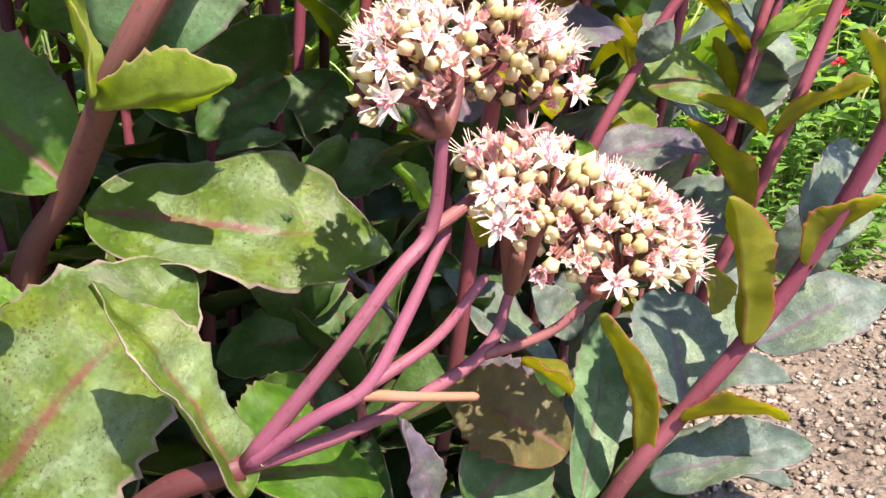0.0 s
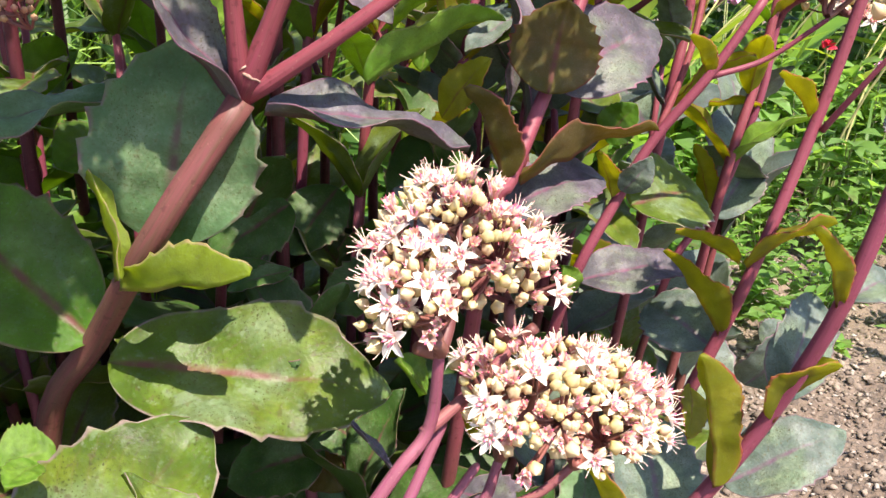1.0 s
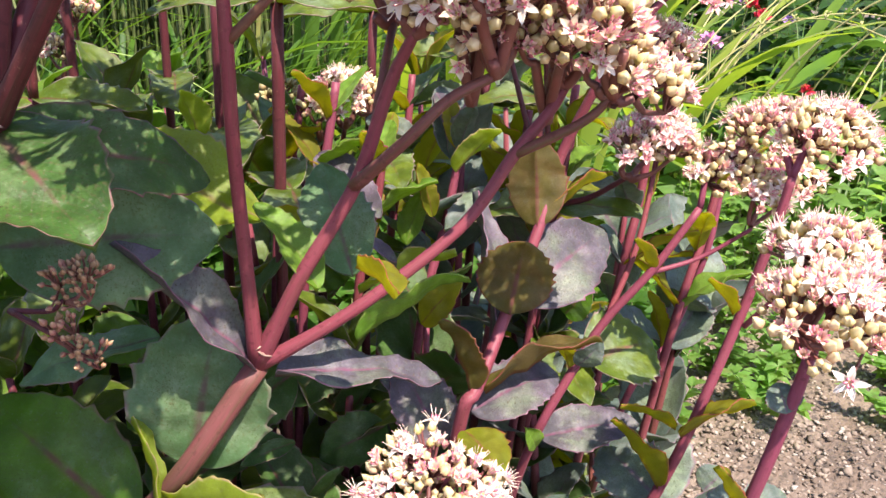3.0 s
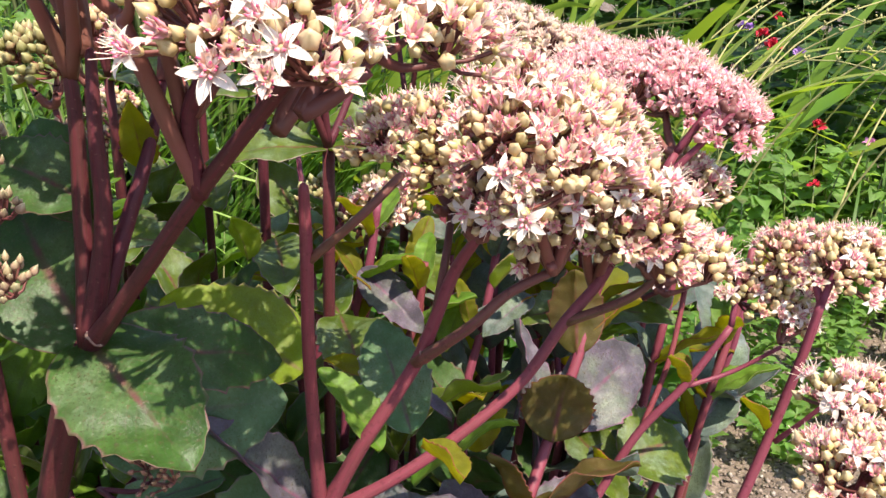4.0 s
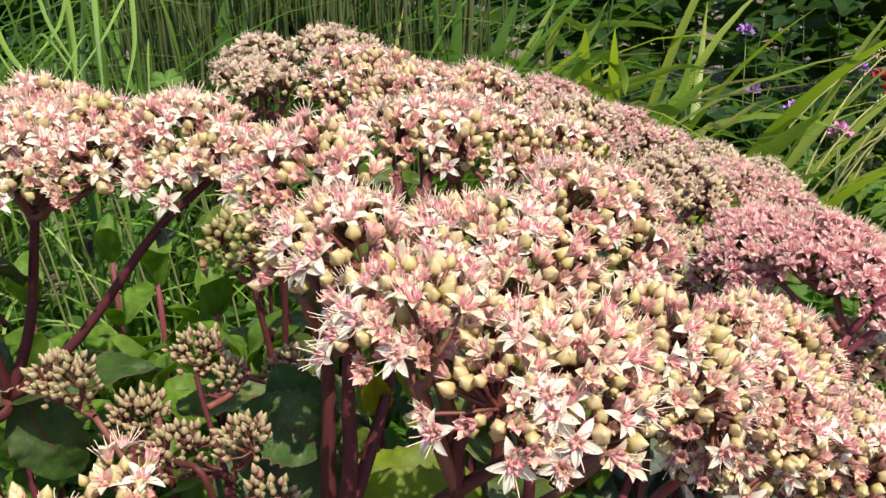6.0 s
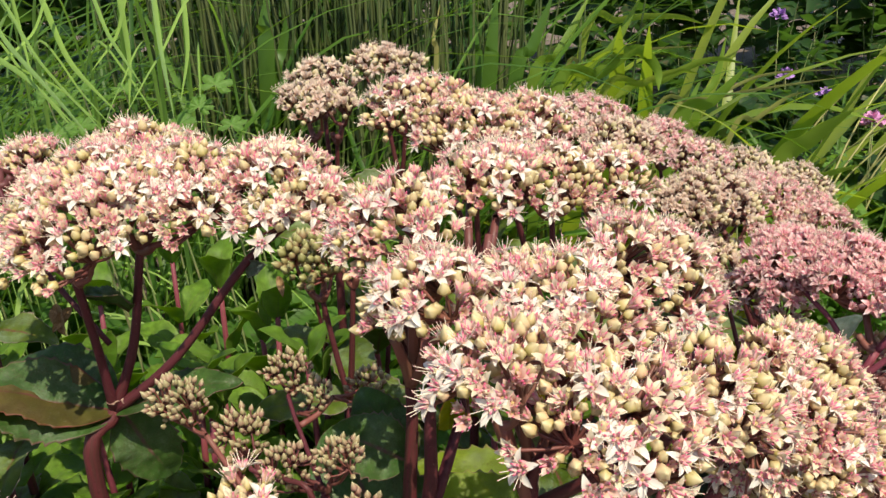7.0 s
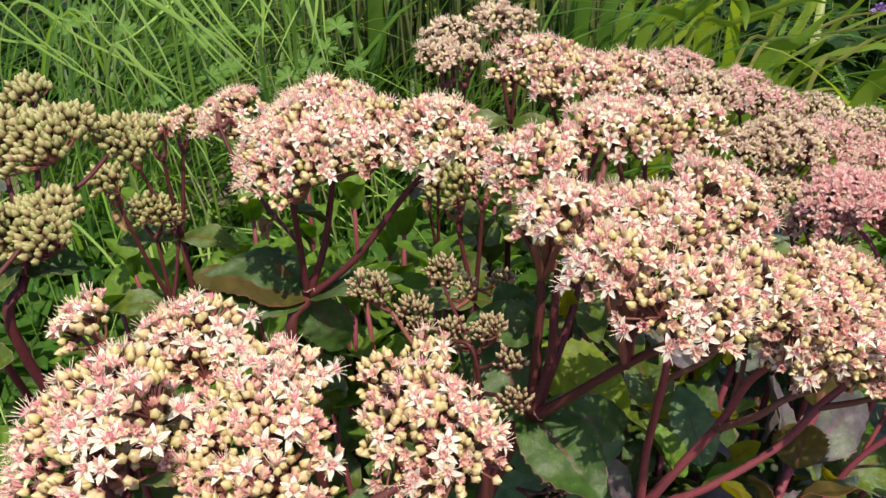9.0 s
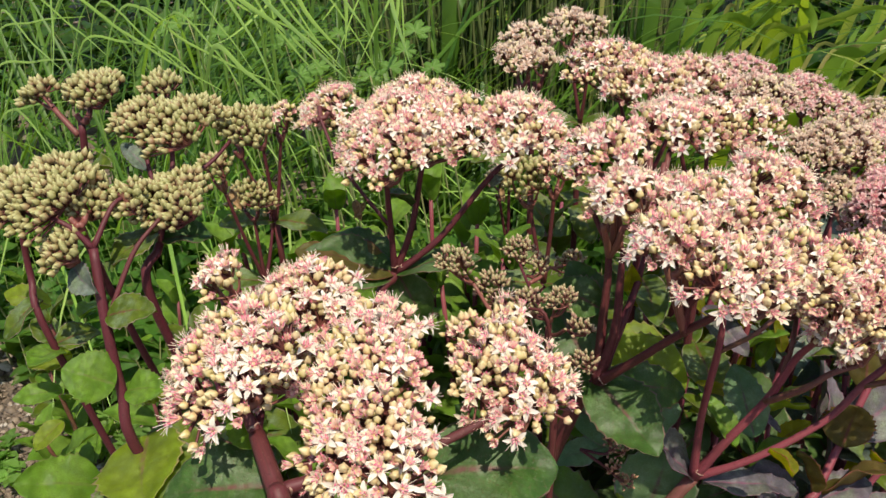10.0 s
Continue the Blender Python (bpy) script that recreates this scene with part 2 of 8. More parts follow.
BLUSH = skin_material("blushing_petal", (0.66, 0.40, 0.37), (0.64, 0.45, 0.39), 2, 0.5, (0.74, 0.50, 0.46), 0.34, (0.62, 0.30, 0.30), 0.9, 0, (0.74, 0.57, 0.52), 0.15, 0.8, "floret")
FADED_BUD = skin_material("faded_bud", (0.48, 0.45, 0.17), (0.56, 0.46, 0.24), 2, 0.45, (0.68, 0.58, 0.34), 0.22, (0.64, 0.44, 0.31), 0.85, 0, (0.70, 0.60, 0.40), 0.3, 0.9, "floret")
PINK_PETAL = skin_material("pink_petal", (0.70, 0.33, 0.33), (0.68, 0.28, 0.29), 2, 0.5, (0.8, 0.42, 0.42), 0.35, (0.60, 0.20, 0.22), 0.8, 0, (0.82, 0.60, 0.58), 0.2, 0.9, "floret")


# ---- shaping helpers ----
def part(name, bm, material, parent, label=""):
    """One mesh object out of a bmesh or a mesh, under a thing or a part."""
    if isinstance(bm, bmesh.types.BMesh):
        me = bpy.data.meshes.new(name)
        bm.to_mesh(me)
        bm.free()
        for f in me.polygons:
            f.use_smooth = True
    else:
        me = bm
    for mat in (material if isinstance(material, (list, tuple)) else [material]):
        if mat and me.materials.find(mat.name) < 0:
            me.materials.append(mat)
    ob = new(name, me)
    ob.parent = parent
    if label:
        tagged(ob, label)
    return ob


def mesh_of(name, verts, faces, uvs=None, slots=None, mats=()):
    me = bpy.data.meshes.new(name)
    me.from_pydata([tuple(v) for v in verts], [], faces)
    if uvs is not None:
        layer = me.uv_layers.new(name="UVMap")
        idx = np.empty(len(me.loops), dtype=np.int32)
        me.loops.foreach_get("vertex_index", idx)
        layer.data.foreach_set("uv", np.asarray(uvs, dtype=np.float32)[idx].ravel())
    for mat in mats:
        me.materials.append(mat)
    if slots is not None:
        me.polygons.foreach_set("material_index", np.asarray(slots, dtype=np.int32))
    me.polygons.foreach_set("use_smooth", np.ones(len(me.polygons), dtype=bool))
    me.update()
    return me


def spline(pts, steps):
    """Points (x, y, z, r) along a smooth curve through pts."""
    p = [np.array(q, float) for q in pts]
    p = [2 * p[0] - p[1], *p, 2 * p[-1] - p[-2]]
    out = []
    for i in range(1, len(p) - 2):
        for k in range(steps):
            s = k / steps
            out.append(0.5 * (2 * p[i] + (p[i + 1] - p[i - 1]) * s + (2 * p[i - 1] - 5 * p[i] + 4 * p[i + 1] - p[i + 2]) * s * s + (3 * p[i] - p[i - 1] - 3 * p[i + 1] + p[i + 2]) * s ** 3))
    out.append(p[-2])
    return out


class Tubes:
    """Gathers tubes in lists for one mesh."""

    def __init__(self):
        self.v, self.f, self.uv = [], [], []

    def add(self, pts, sides=8, cap=True):
        c = [Vector(q[:3]) for q in pts]
        n = len(c)
        side = None
        first = len(self.v)
        for i in range(n):
            d = (c[min(i + 1, n - 1)] - c[max(i - 1, 0)]).normalized()
            if side is None:
                side = d.orthogonal().normalized()
            side = (side - d * side.dot(d)).normalized()
            up = d.cross(side)
            for k in range(sides):
                a = 2 * math.pi * k / sides
                self.v.append(c[i] + (side * math.cos(a) + up * math.sin(a)) * pts[i][3])
                self.uv.append((k / sides, c[i].z / 0.5))
        for i in range(n - 1):
            for k in range(sides):
                a, b = first + i * sides + k, first + i * sides + (k + 1) % sides
                self.f.append((a, b, b + sides, a + sides))
        if cap:
            self.f.append(tuple(first + (n - 1) * sides + k for k in range(sides)))
            self.f.append(tuple(first + k for k in reversed(range(sides))))

    def mesh(self, name):
        return mesh_of(name, self.v, self.f, self.uv)


def leaf_outline(v):
    """Half width of an obovate leaf along its length."""
    return max(0.0, math.sin(math.pi * min(1, v) ** 0.88)) ** 0.66 + 0.07 * (1 - v) ** 4


def leaf_mesh(rng, fold=20, arch=0.10, wide=0.30, teeth=8, thick=0.012, wavy=0.03, curl=0.0, rows=48, cols=(-1, -0.93, -0.68, -0.36, -0.12, 0, 0.12, 0.36, 0.68, 0.93, 1)):
    """A fleshy leaf of length 1 along +y, upper side +z, with blunt teeth, folded by fold degrees along its midrib."""
    phase, ph2 = rng.random(), rng.random() * 6
    jag = [rng.uniform(0.5, 1.2) for _ in range(60)]
    fa, lip = radians(fold), rng.uniform(0.6, 2.4)
    grid, uv = [], []
    for i in range(rows + 1):
        v = i / rows
        w = wide * leaf_outline(v)
        y = v
        z0 = arch * math.sin(math.pi * v * 0.9) - curl * v ** 2.5
        for u in cols:
            a = abs(u)
            ww = w
            if a > 0.9 and v > 0.2:
                saw = (v * teeth + phase + (0.4 if u > 0 else 0)) % 1.0
                ww *= 1 + 0.16 * jag[int(v * teeth) + (30 if u > 0 else 0)] * (saw ** 2 - 0.3) * min(1, (v - 0.2) * 5) * (1 if a > 0.95 else 0.5)
            x = u * ww * math.cos(fa * a ** 0.4)
            z = z0 + a * ww * math.sin(fa) + wavy * a * a * math.sin(v * 9 + ph2 + u * 1.3) * w / wide
            if a < 0.05:
                z -= 0.008 * (1 - v)
            z += 0.03 * lip * max(0.0, a - 0.6) * math.sin(v * 5 + ph2 * 2 + (1 if u > 0 else 0))
            z += (0.045 * noise.noise((x * 4 + ph2, y * 4, phase * 9)) + 0.016 * noise.noise((x * 10, y * 10 + ph2, phase * 5))) * min(1, v * 3)
            grid.append(Vector((x, y, z)))
            uv.append((0.5 + u / 2, v))
    nc = len(cols)
    verts, uvs, faces = [], [], []
    for k, (p, q) in enumerate(zip(grid, uv)):
        verts.append(p), uvs.append(q)
    for k, (p, q) in enumerate(zip(grid, uv)):
        a = abs(cols[k % nc])
        th = thick * (1.0 - 0.75 * a ** 3) * (1 if a > 0.05 else 1.6)
        verts.append(p - Vector((0, 0, th))), uvs.append(q)
    off = len(grid)
    for i in range(rows):
        for j in range(nc - 1):
            a = i * nc + j
            faces.append((a, a + 1, a + 1 + nc, a + nc))
            faces.append((off + a, off + a + nc, off + a + 1 + nc, off + a + 1))
        for j, s in ((0, 1), (nc - 1, -1)):
            a = i * nc + j
            q = (a, a + nc, off + a + nc, off + a)
            faces.append(q if s > 0 else q[::-1])
    for j in range(nc - 1):
        faces.append((j, off + j, off + j + 1, j + 1))
        a = rows * nc + j
        faces.append((a, a + 1, off + a + 1, off + a))
    return mesh_of("leaf", verts, faces, uvs)


RNG = random.Random(11)
POOL = {}
for tone in LEAF:
    POOL[tone] = []
    for k in range(7):
        me = leaf_mesh(RNG, RNG.uniform(8, 30), RNG.uniform(0.02, 0.14), RNG.uniform(0.27, 0.36), RNG.randint(6, 10), wavy=RNG.uniform(0.01, 0.05), curl=RNG.uniform(-0.05, 0.12), rows=16, cols=(-1, -0.9, -0.5, 0, 0.5, 0.9, 1))
        me.materials.append(LEAF[tone])
        POOL[tone].append(me)


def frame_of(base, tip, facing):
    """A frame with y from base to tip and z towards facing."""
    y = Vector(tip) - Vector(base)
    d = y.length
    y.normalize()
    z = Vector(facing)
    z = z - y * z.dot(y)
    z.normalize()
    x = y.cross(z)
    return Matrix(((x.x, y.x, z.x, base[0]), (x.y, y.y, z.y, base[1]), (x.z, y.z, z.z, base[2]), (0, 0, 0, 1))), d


def leaf(parent, base, tip, half, facing=(0, -0.35, 1), tone="green", fold=None, arch=0.08, curl=0.0, label=""):
    """A leaf of its own shape from base to tip; half: half its greatest width in metres."""
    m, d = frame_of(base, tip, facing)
    me = leaf_mesh(RNG, RNG.uniform(8, 22) if fold is None else fold, arch, half / d, RNG.randint(7, 11), thick=0.0016 / d, wavy=RNG.uniform(0.025, 0.06), curl=curl)
    me.materials.append(LEAF[tone])
    ob = part("leaf", me, None, parent, label)
    ob.matrix_basis = m @ Matrix.Diagonal((d, d, d, 1))
    return ob


def pool_leaf(parent, base, tip, facing, tone, wide=1.0):
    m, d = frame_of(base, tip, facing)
    ob = part("leaf", RNG.choice(POOL[tone]), None, parent)
    ob.matrix_basis = m @ Matrix.Diagonal((d * wide, d, d, 1))
    return ob


# ---- florets and buds: unit 1 is the length of a petal, axis +z ----
def spindle(v, f, uv, sl, base, axis, length, radius, slot, sides=6, prof=((0, 0.35), (0.25, 0.95), (0.55, 1.0), (0.8, 0.55)), v0=0.0, v1=1.0, lobes=0.0):
    base, axis = Vector(base), Vector(axis).normalized()
    s = axis.orthogonal().normalized()
    w = axis.cross(s)
    first = len(v)
    for h, r in prof:
        for k in range(sides):
            a = 2 * math.pi * k / sides
            rr = r * radius * (1 + lobes * math.cos(5 * a))
            v.append(base + axis * (h * length) + (s * math.cos(a) + w * math.sin(a)) * rr)
            uv.append((0.0, v0 + (v1 - v0) * h))
    n = len(prof)
    for i in range(n - 1):
        for k in range(sides):
            a, b = first + i * sides + k, first + i * sides + (k + 1) % sides
            f.append((a, b, b + sides, a + sides))
            sl.append(slot)
    v.append(base + axis * length)
    uv.append((0.0, v1))
    top = len(v) - 1
    for k in range(sides):
        f.append((first + (n - 1) * sides + k, first + (n - 1) * sides + (k + 1) % sides, top))
        sl.append(slot)


def floret_mesh(rng, lift, length=1.0, width=0.19, stamens=9, reach=0.85, cup=False, petal=None, carpel=0.55):
    """Five pointed petals lifted by lift degrees, five carpels, stamens with anthers, on a short calyx."""
    v, f, uv, sl = [], [], [], []
    for k in range(5):
        a = 2 * math.pi * k / 5 + rng.uniform(-0.12, 0.12)
        el = radians(lift + rng.uniform(-12, 12))
        ln = length * rng.uniform(0.9, 1.08)
        out = Vector((math.cos(a), math.sin(a), 0))
        side = Vector((-math.sin(a), math.cos(a), 0))
        first = len(v)
        steps = 5
        bend = rng.uniform(-0.25, 0.15)
        for i in range(steps + 1):
            s = i / steps
            e = el + (1 - s) * radians(22) + bend * s
            p = out * (0.13 + ln * s * math.cos(e)) + Vector((0, 0, ln * s * math.sin(e)))
            nrm = (Vector((0, 0, 1)) * math.cos(e) - out * math.sin(e))
            w = width * (0.72 + 1.5 * s) * (1 - s) ** 0.85 if s < 1 else 0.004
            for u in (-1, 0, 1):
                v.append(p + side * (u * w) + nrm * (abs(u) * w * 0.45))
                uv.append((0.0, s))
        for i in range(steps):
            for j in range(2):
                b = first + i * 3 + j
                f.append((b, b + 1, b + 4, b + 3))
                sl.append(0)
        ca = a + math.pi / 5
        co = Vector((math.cos(ca), math.sin(ca), 0))
        spindle(v, f, uv, sl, co * 0.10, co * 0.38 + Vector((0, 0, 1)), carpel, 0.112, 1, 4, ((0, 0.5), (0.35, 1.0), (0.75, 0.5)))
    for k in range(stamens):
        a = 2 * math.pi * (k + rng.uniform(-0.3, 0.3)) / stamens
        e = radians(rng.uniform(38, 76) if not cup else rng.uniform(58, 84))
        d = Vector((math.cos(a) * math.cos(e), math.sin(a) * math.cos(e), math.sin(e)))
        ln = reach * rng.uniform(0.8, 1.12)
        s = d.orthogonal().normalized() * 0.019
        w = d.cross(s)
        p0 = Vector((math.cos(a), math.sin(a), 0)) * 0.16
        first = len(v)
        for q in (p0, p0 + d * ln):
            for b in (0, 2.1, 4.2):
                v.append(q + s * math.cos(b) + w * math.sin(b))
                uv.append((0, 0.5))
        for b in range(3):
            f.append((first + b, first + (b + 1) % 3, first + 3 + (b + 1) % 3, first + 3 + b))
            sl.append(2)
        spindle(v, f, uv, sl, p0 + d * (ln - 0.02), d + Vector((rng.uniform(-.5, .5), rng.uniform(-.5, .5), 0)), 0.09, 0.036, 3, 3, ((0, 0.6), (0.5, 1.0)))
    spindle(v, f, uv, sl, (0, 0, -0.22), (0, 0, 1), 0.42, 0.20, 4, 5, ((0, 0.35), (0.35, 0.95), (0.7, 0.9)), 0.0, 0.3)
    return v, f, uv, sl


def bud_mesh(rng, length, radius):
    v, f, uv, sl = [], [], [], []
    axis = Vector((rng.uniform(-0.12, 0.12), rng.uniform(-0.12, 0.12), 1))
    spindle(v, f, uv, sl, (0, 0, -0.15), axis, length, radius, 0, 10, ((0, 0.30), (0.10, 0.70), (0.26, 0.97), (0.42, 0.98), (0.62, 0.70), (0.84, 0.28)), lobes=0.12)
    return v, f, uv, sl


FLORET, BUDS = {}, {}
for style, (pm, hm, cm) in {"pale": (PETAL, PETAL_HALF, CUP), "pink": (PINK_PETAL, PINK_PETAL, PINK_PETAL), "faded": (FADED, FADED, FADED), "blush": (BLUSH, BLUSH, FADED)}.items():
    FLORET[style] = {"star": [], "half": [], "cup": []}
    for k in range(5):
        q = floret_mesh(RNG, RNG.uniform(0, 16), 0.86, 0.235, 10, reach=0.98, carpel=0.52)
        FLORET[style]["star"].append(mesh_of("floret", *q[:4], (pm, FADED if style == "faded" else CARPEL, STAMEN, ANTHER, BUD)))
        q = floret_mesh(RNG, RNG.uniform(40, 60), 0.80, 0.25, 7, cup=True, reach=0.95, carpel=0.62)
        FLORET[style]["half"].append(mesh_of("floret", *q[:4], (hm, FADED if style == "faded" else CARPEL, STAMEN, ANTHER, BUD)))
        q = floret_mesh(RNG, RNG.uniform(70, 78), 0.72, 0.27, 4, 0.70, True, carpel=0.74)
        FLORET[style]["cup"].append(mesh_of("floret", *q[:4], (cm, FADED if style == "faded" else CARPEL, STAMEN, ANTHER, BUD)))
for style, bm_ in {"pale": BUD, "pink": PINK_PETAL, "green": GREEN_BUD, "brown": BROWN_BUD, "rust": RUST_BUD, "faded": FADED_BUD, "blush": FADED_BUD}.items():
    BUDS[style] = []
    for k in range(6):
        q = bud_mesh(RNG, RNG.uniform(0.95, 1.15), RNG.uniform(0.34, 0.41) if style not in ("brown", "rust") else RNG.uniform(0.29, 0.36))
        BUDS[style].append(mesh_of("bud", *q[:4], (bm_,)))

# share of stars, half-open, cups, buds
MIXES = {"faded": ("faded", 0.10, 0.20, 0.22), "blush": ("blush", 0.22, 0.32, 0.22), "open": ("pale", 0.18, 0.18, 0.20), "cream": ("pale", 0.09, 0.14, 0.20), "half": ("pale", 0.13, 0.10, 0.17), "pink": ("pink", 0.24, 0.32, 0.26), "green": ("green", 0, 0, 0), "brown": ("brown", 0, 0, 0), "rust": ("rust", 0, 0, 0), "tight": ("pale", 0.05, 0.12, 0.15)}


SHAPES = {}


def shape_of(me):
    """Vertices, texture places, faces and slots of a small mesh as lists."""
    if me not in SHAPES:
        uv = np.zeros((len(me.vertices), 2))
        for l, d in zip(me.loops, me.uv_layers[0].data):
            uv[l.vertex_index] = d.uv[:]
        SHAPES[me] = (np.array([v.co[:] for v in me.vertices]), uv, [tuple(p.vertices) for p in me.polygons], [p.material_index for p in me.polygons])
    return SHAPES[me]


def merged(name, items, mats):
    """One mesh out of many placed copies of small meshes, each with a drift of its own."""
    rng = random.Random(len(items))
    vs, fs, us, ss, first = [], [], [], [], 0
    for me, m in items:
        co, uv, polys, slots = shape_of(me)
        a = np.array(m)
        vs.append(co @ a[:3, :3].T + a[:3, 3])
        us.append(uv + np.array((rng.random(), 0.0)))
        fs.extend(tuple(first + i for i in p) for p in polys)
        ss.extend(slots)
        first += len(co)
    return mesh_of(name, np.concatenate(vs), fs, np.concatenate(us), ss, mats)


def turn_to(axis, spin):
    return axis.to_track_quat("Z", "Y").to_matrix().to_4x4() @ Matrix.Rotation(spin, 4, "Z")


single = {}


def head(parent, top, radius, facing, root, mixed="open", size=0.0061, gap=0.0045, bulge=0.40, label="", joined=False):
    """A domed flower head: florets and buds over a cap of that radius, each on its stalk, stalks gathered into branches that meet at root."""
    rng = random.Random(int((top[0] * 7919 + top[1] * 104729 + top[2] * 1299709) * 1000))
    style, p_star, p_half, p_cup = MIXES[mixed]
    radius -= 0.0006 if radius > 0.012 else 0.0
    axis = Vector(facing).normalized()
    top, root = Vector(top), Vector(root)
    x = axis.orthogonal().normalized()
    y = axis.cross(x)
    count = max(5, int(1.2 * (radius / gap) ** 2 * 3.1))
    ph = [rng.uniform(0, 6.28) for _ in range(4)]
    # cymes: small groups whose stalks meet below the canopy
    groups = max(3, int((radius / 0.0125) ** 2 * 0.9))
    hubs, spots = [], []
    for k in range(groups):
        r = radius * 0.82 * math.sqrt((k + 0.5) / groups)
        a = k * 2.39996 + rng.uniform(-0.3, 0.3)
        hubs.append((r * math.cos(a), r * math.sin(a), rng.uniform(-0.003, 0.0035)))
    for k in range(count):
        a = k * 2.39996 + rng.uniform(-0.25, 0.25)
        edge = 1 + 0.13 * math.sin(2 * a + ph[0]) + 0.09 * math.sin(3 * a + ph[1]) + 0.06 * math.sin(7 * a + ph[2])
        r = radius * math.sqrt((k + 0.5) / count) * edge + rng.gauss(0, gap * 0.22)
        spots.append((r * math.cos(a), r * math.sin(a), r / radius))
    slim = 0.55 if size < 0.0045 else 0.9
    tubes = Tubes()
    drop = bulge * radius
    places = []
    for px, py, q in spots:
        h = min(range(groups), key=lambda i: (hubs[i][0] - px) ** 2 + (hubs[i][1] - py) ** 2)
        hx, hy, hz = hubs[h]
        dx, dy = px - hx, py - hy
        near = math.hypot(dx, dy)
        z = -drop * q * q + hz * 0.7 - 7.0 * near * near + rng.gauss(0, 0.0010)
        tilt = Vector((px, py, 0)) * (0.62 / radius * (0.4 + q * 0.9) * bulge / 0.42) + Vector((dx, dy, 0)) * 30 + Vector((rng.gauss(0, 0.14), rng.gauss(0, 0.14), 1))
        way = (x * tilt.x + y * tilt.y + axis * tilt.z).normalized()
        p = top + x * px + y * py + axis * z
        places.append((p, way, q, h))
    hub_at = []
    depth = 0.011 if radius > 0.012 else 0.006
    for hx, hy, hz in hubs:
        q = math.hypot(hx, hy) / radius
        hub_at.append(top + x * hx * 0.88 + y * hy * 0.88 + axis * (-drop * q * q + hz - depth))
    for p, way, q, h in places:
        s = p - way * size * 0.15
        mid = (s + hub_at[h]) / 2 - axis * 0.0012
        tubes.add([(*s, 0.0007 * slim), (*mid, 0.0007 * slim), (*hub_at[h], 0.0009 * slim)], 4, False)
    # two or three gathering points, then the branch
    knots = 1 if radius < 0.013 else 3
    lower = min((root - top).length * 0.8, 0.012 + radius * 0.75)
    toward = (root - top).normalized()
    knot_at = []
    for k in range(knots):
        a = ph[3] + k * 6.2832 / knots
        rr = 0 if knots == 1 else radius * 0.30
        knot_at.append(top + toward * lower + (x * math.cos(a) + y * math.sin(a)) * rr + axis * rng.uniform(-0.004, 0.004))
    for c in hub_at:
        k = min(knot_at, key=lambda q: (q - c).length)
        m = c * 0.45 + k * 0.55 - axis * 0.003
        tubes.add([(*q, ) for q in spline([(*c, 0.0011 * slim), (*m, 0.0013 * slim), (*k, 0.0018 * slim)], 3)], 6, False)
    for k in knot_at:
        if (root - k).length > 0.004:
            m = k * 0.5 + root * 0.5 + axis * -0.002
            tubes.add(spline([(*k, 0.0019 * slim), (*m, 0.0022 * slim), (*root, 0.0025 * slim)], 3), 7)
    ob = part("flower_head", tubes.mesh("flower_head"), PEDICEL, parent, label)
    heap = {}
    for p, way, q, h in places:
        c = rng.random()
        s = size * rng.uniform(0.86, 1.12)
        if c < p_star:
            me, name = rng.choice(FLORET[style]["star"]), "floret"
        elif c < p_star + p_half:
            me, name = rng.choice(FLORET[style]["half"]), "floret"
        elif c < p_star + p_half + p_cup:
            me, name = rng.choice(FLORET[style]["cup"]), "floret"
        else:
            me, name = rng.choice(BUDS[style]), "bud"
            s *= rng.uniform(0.66, 0.96) if style != "green" else rng.uniform(0.9, 1.15)
            p = p - way * size * 0.12
        if c < p_star:
            p = p + way * size * 0.20
        m = Matrix.Translation(p) @ turn_to(way, rng.uniform(0, 6.28)) @ Matrix.Scale(s, 4)
        single[parent, name] = single.get((parent, name), 0) + (0 if joined else 1)
        if joined or single[parent, name] > 180:
            heap.setdefault((name, tuple(me.materials)), []).append((me, m))
            continue
        fl = new(name, me)
        fl.parent = ob
        fl.matrix_basis = m
    # buds tucked in below the canopy
    tucked = BUDS[style] + (FLORET[style]["cup"] if style in FLORET else [])
    for k in range(int(count * 0.45)):
        a = k * 2.39996 + ph[2] + rng.uniform(-0.3, 0.3)
        r = radius * 0.94 * math.sqrt((k + 0.5) / (count * 0.45))
        q = r / radius
        lean = (axis + (x * math.cos(a) + y * math.sin(a)) * q * 0.7).normalized()
        p = top + x * (r * math.cos(a)) + y * (r * math.sin(a)) - axis * (drop * q * q + size * rng.uniform(0.5, 0.9))
        me = rng.choice(tucked)
        name = "bud" if me in BUDS[style] else "floret"
        heap.setdefault((name, tuple(me.materials)), []).append((me, Matrix.Translation(p) @ turn_to(lean, rng.uniform(0, 6.28)) @ Matrix.Scale(size * rng.uniform(0.7, 0.95), 4)))
    for (name, mats), items in heap.items():
        for lot in [items[k::6] for k in range(6)]:
            if lot:
                tagged(part(name + "s", merged(name + "s", lot, mats), None, ob), kind="stuff")
    return ob


SKIN = {}


def shoot(label, stem, skin=None, steps=5):
    """A stonecrop shoot on the ground: an empty at its foot with its stem. stem: x, y, z, r from the ground up."""
    thing = new("stonecrop_shoot")
    tagged(thing, label, "plant", "stonecrop shoots")
    SKIN[thing] = skin or STEM
    branch(thing, stem, "stem", steps)
    return thing


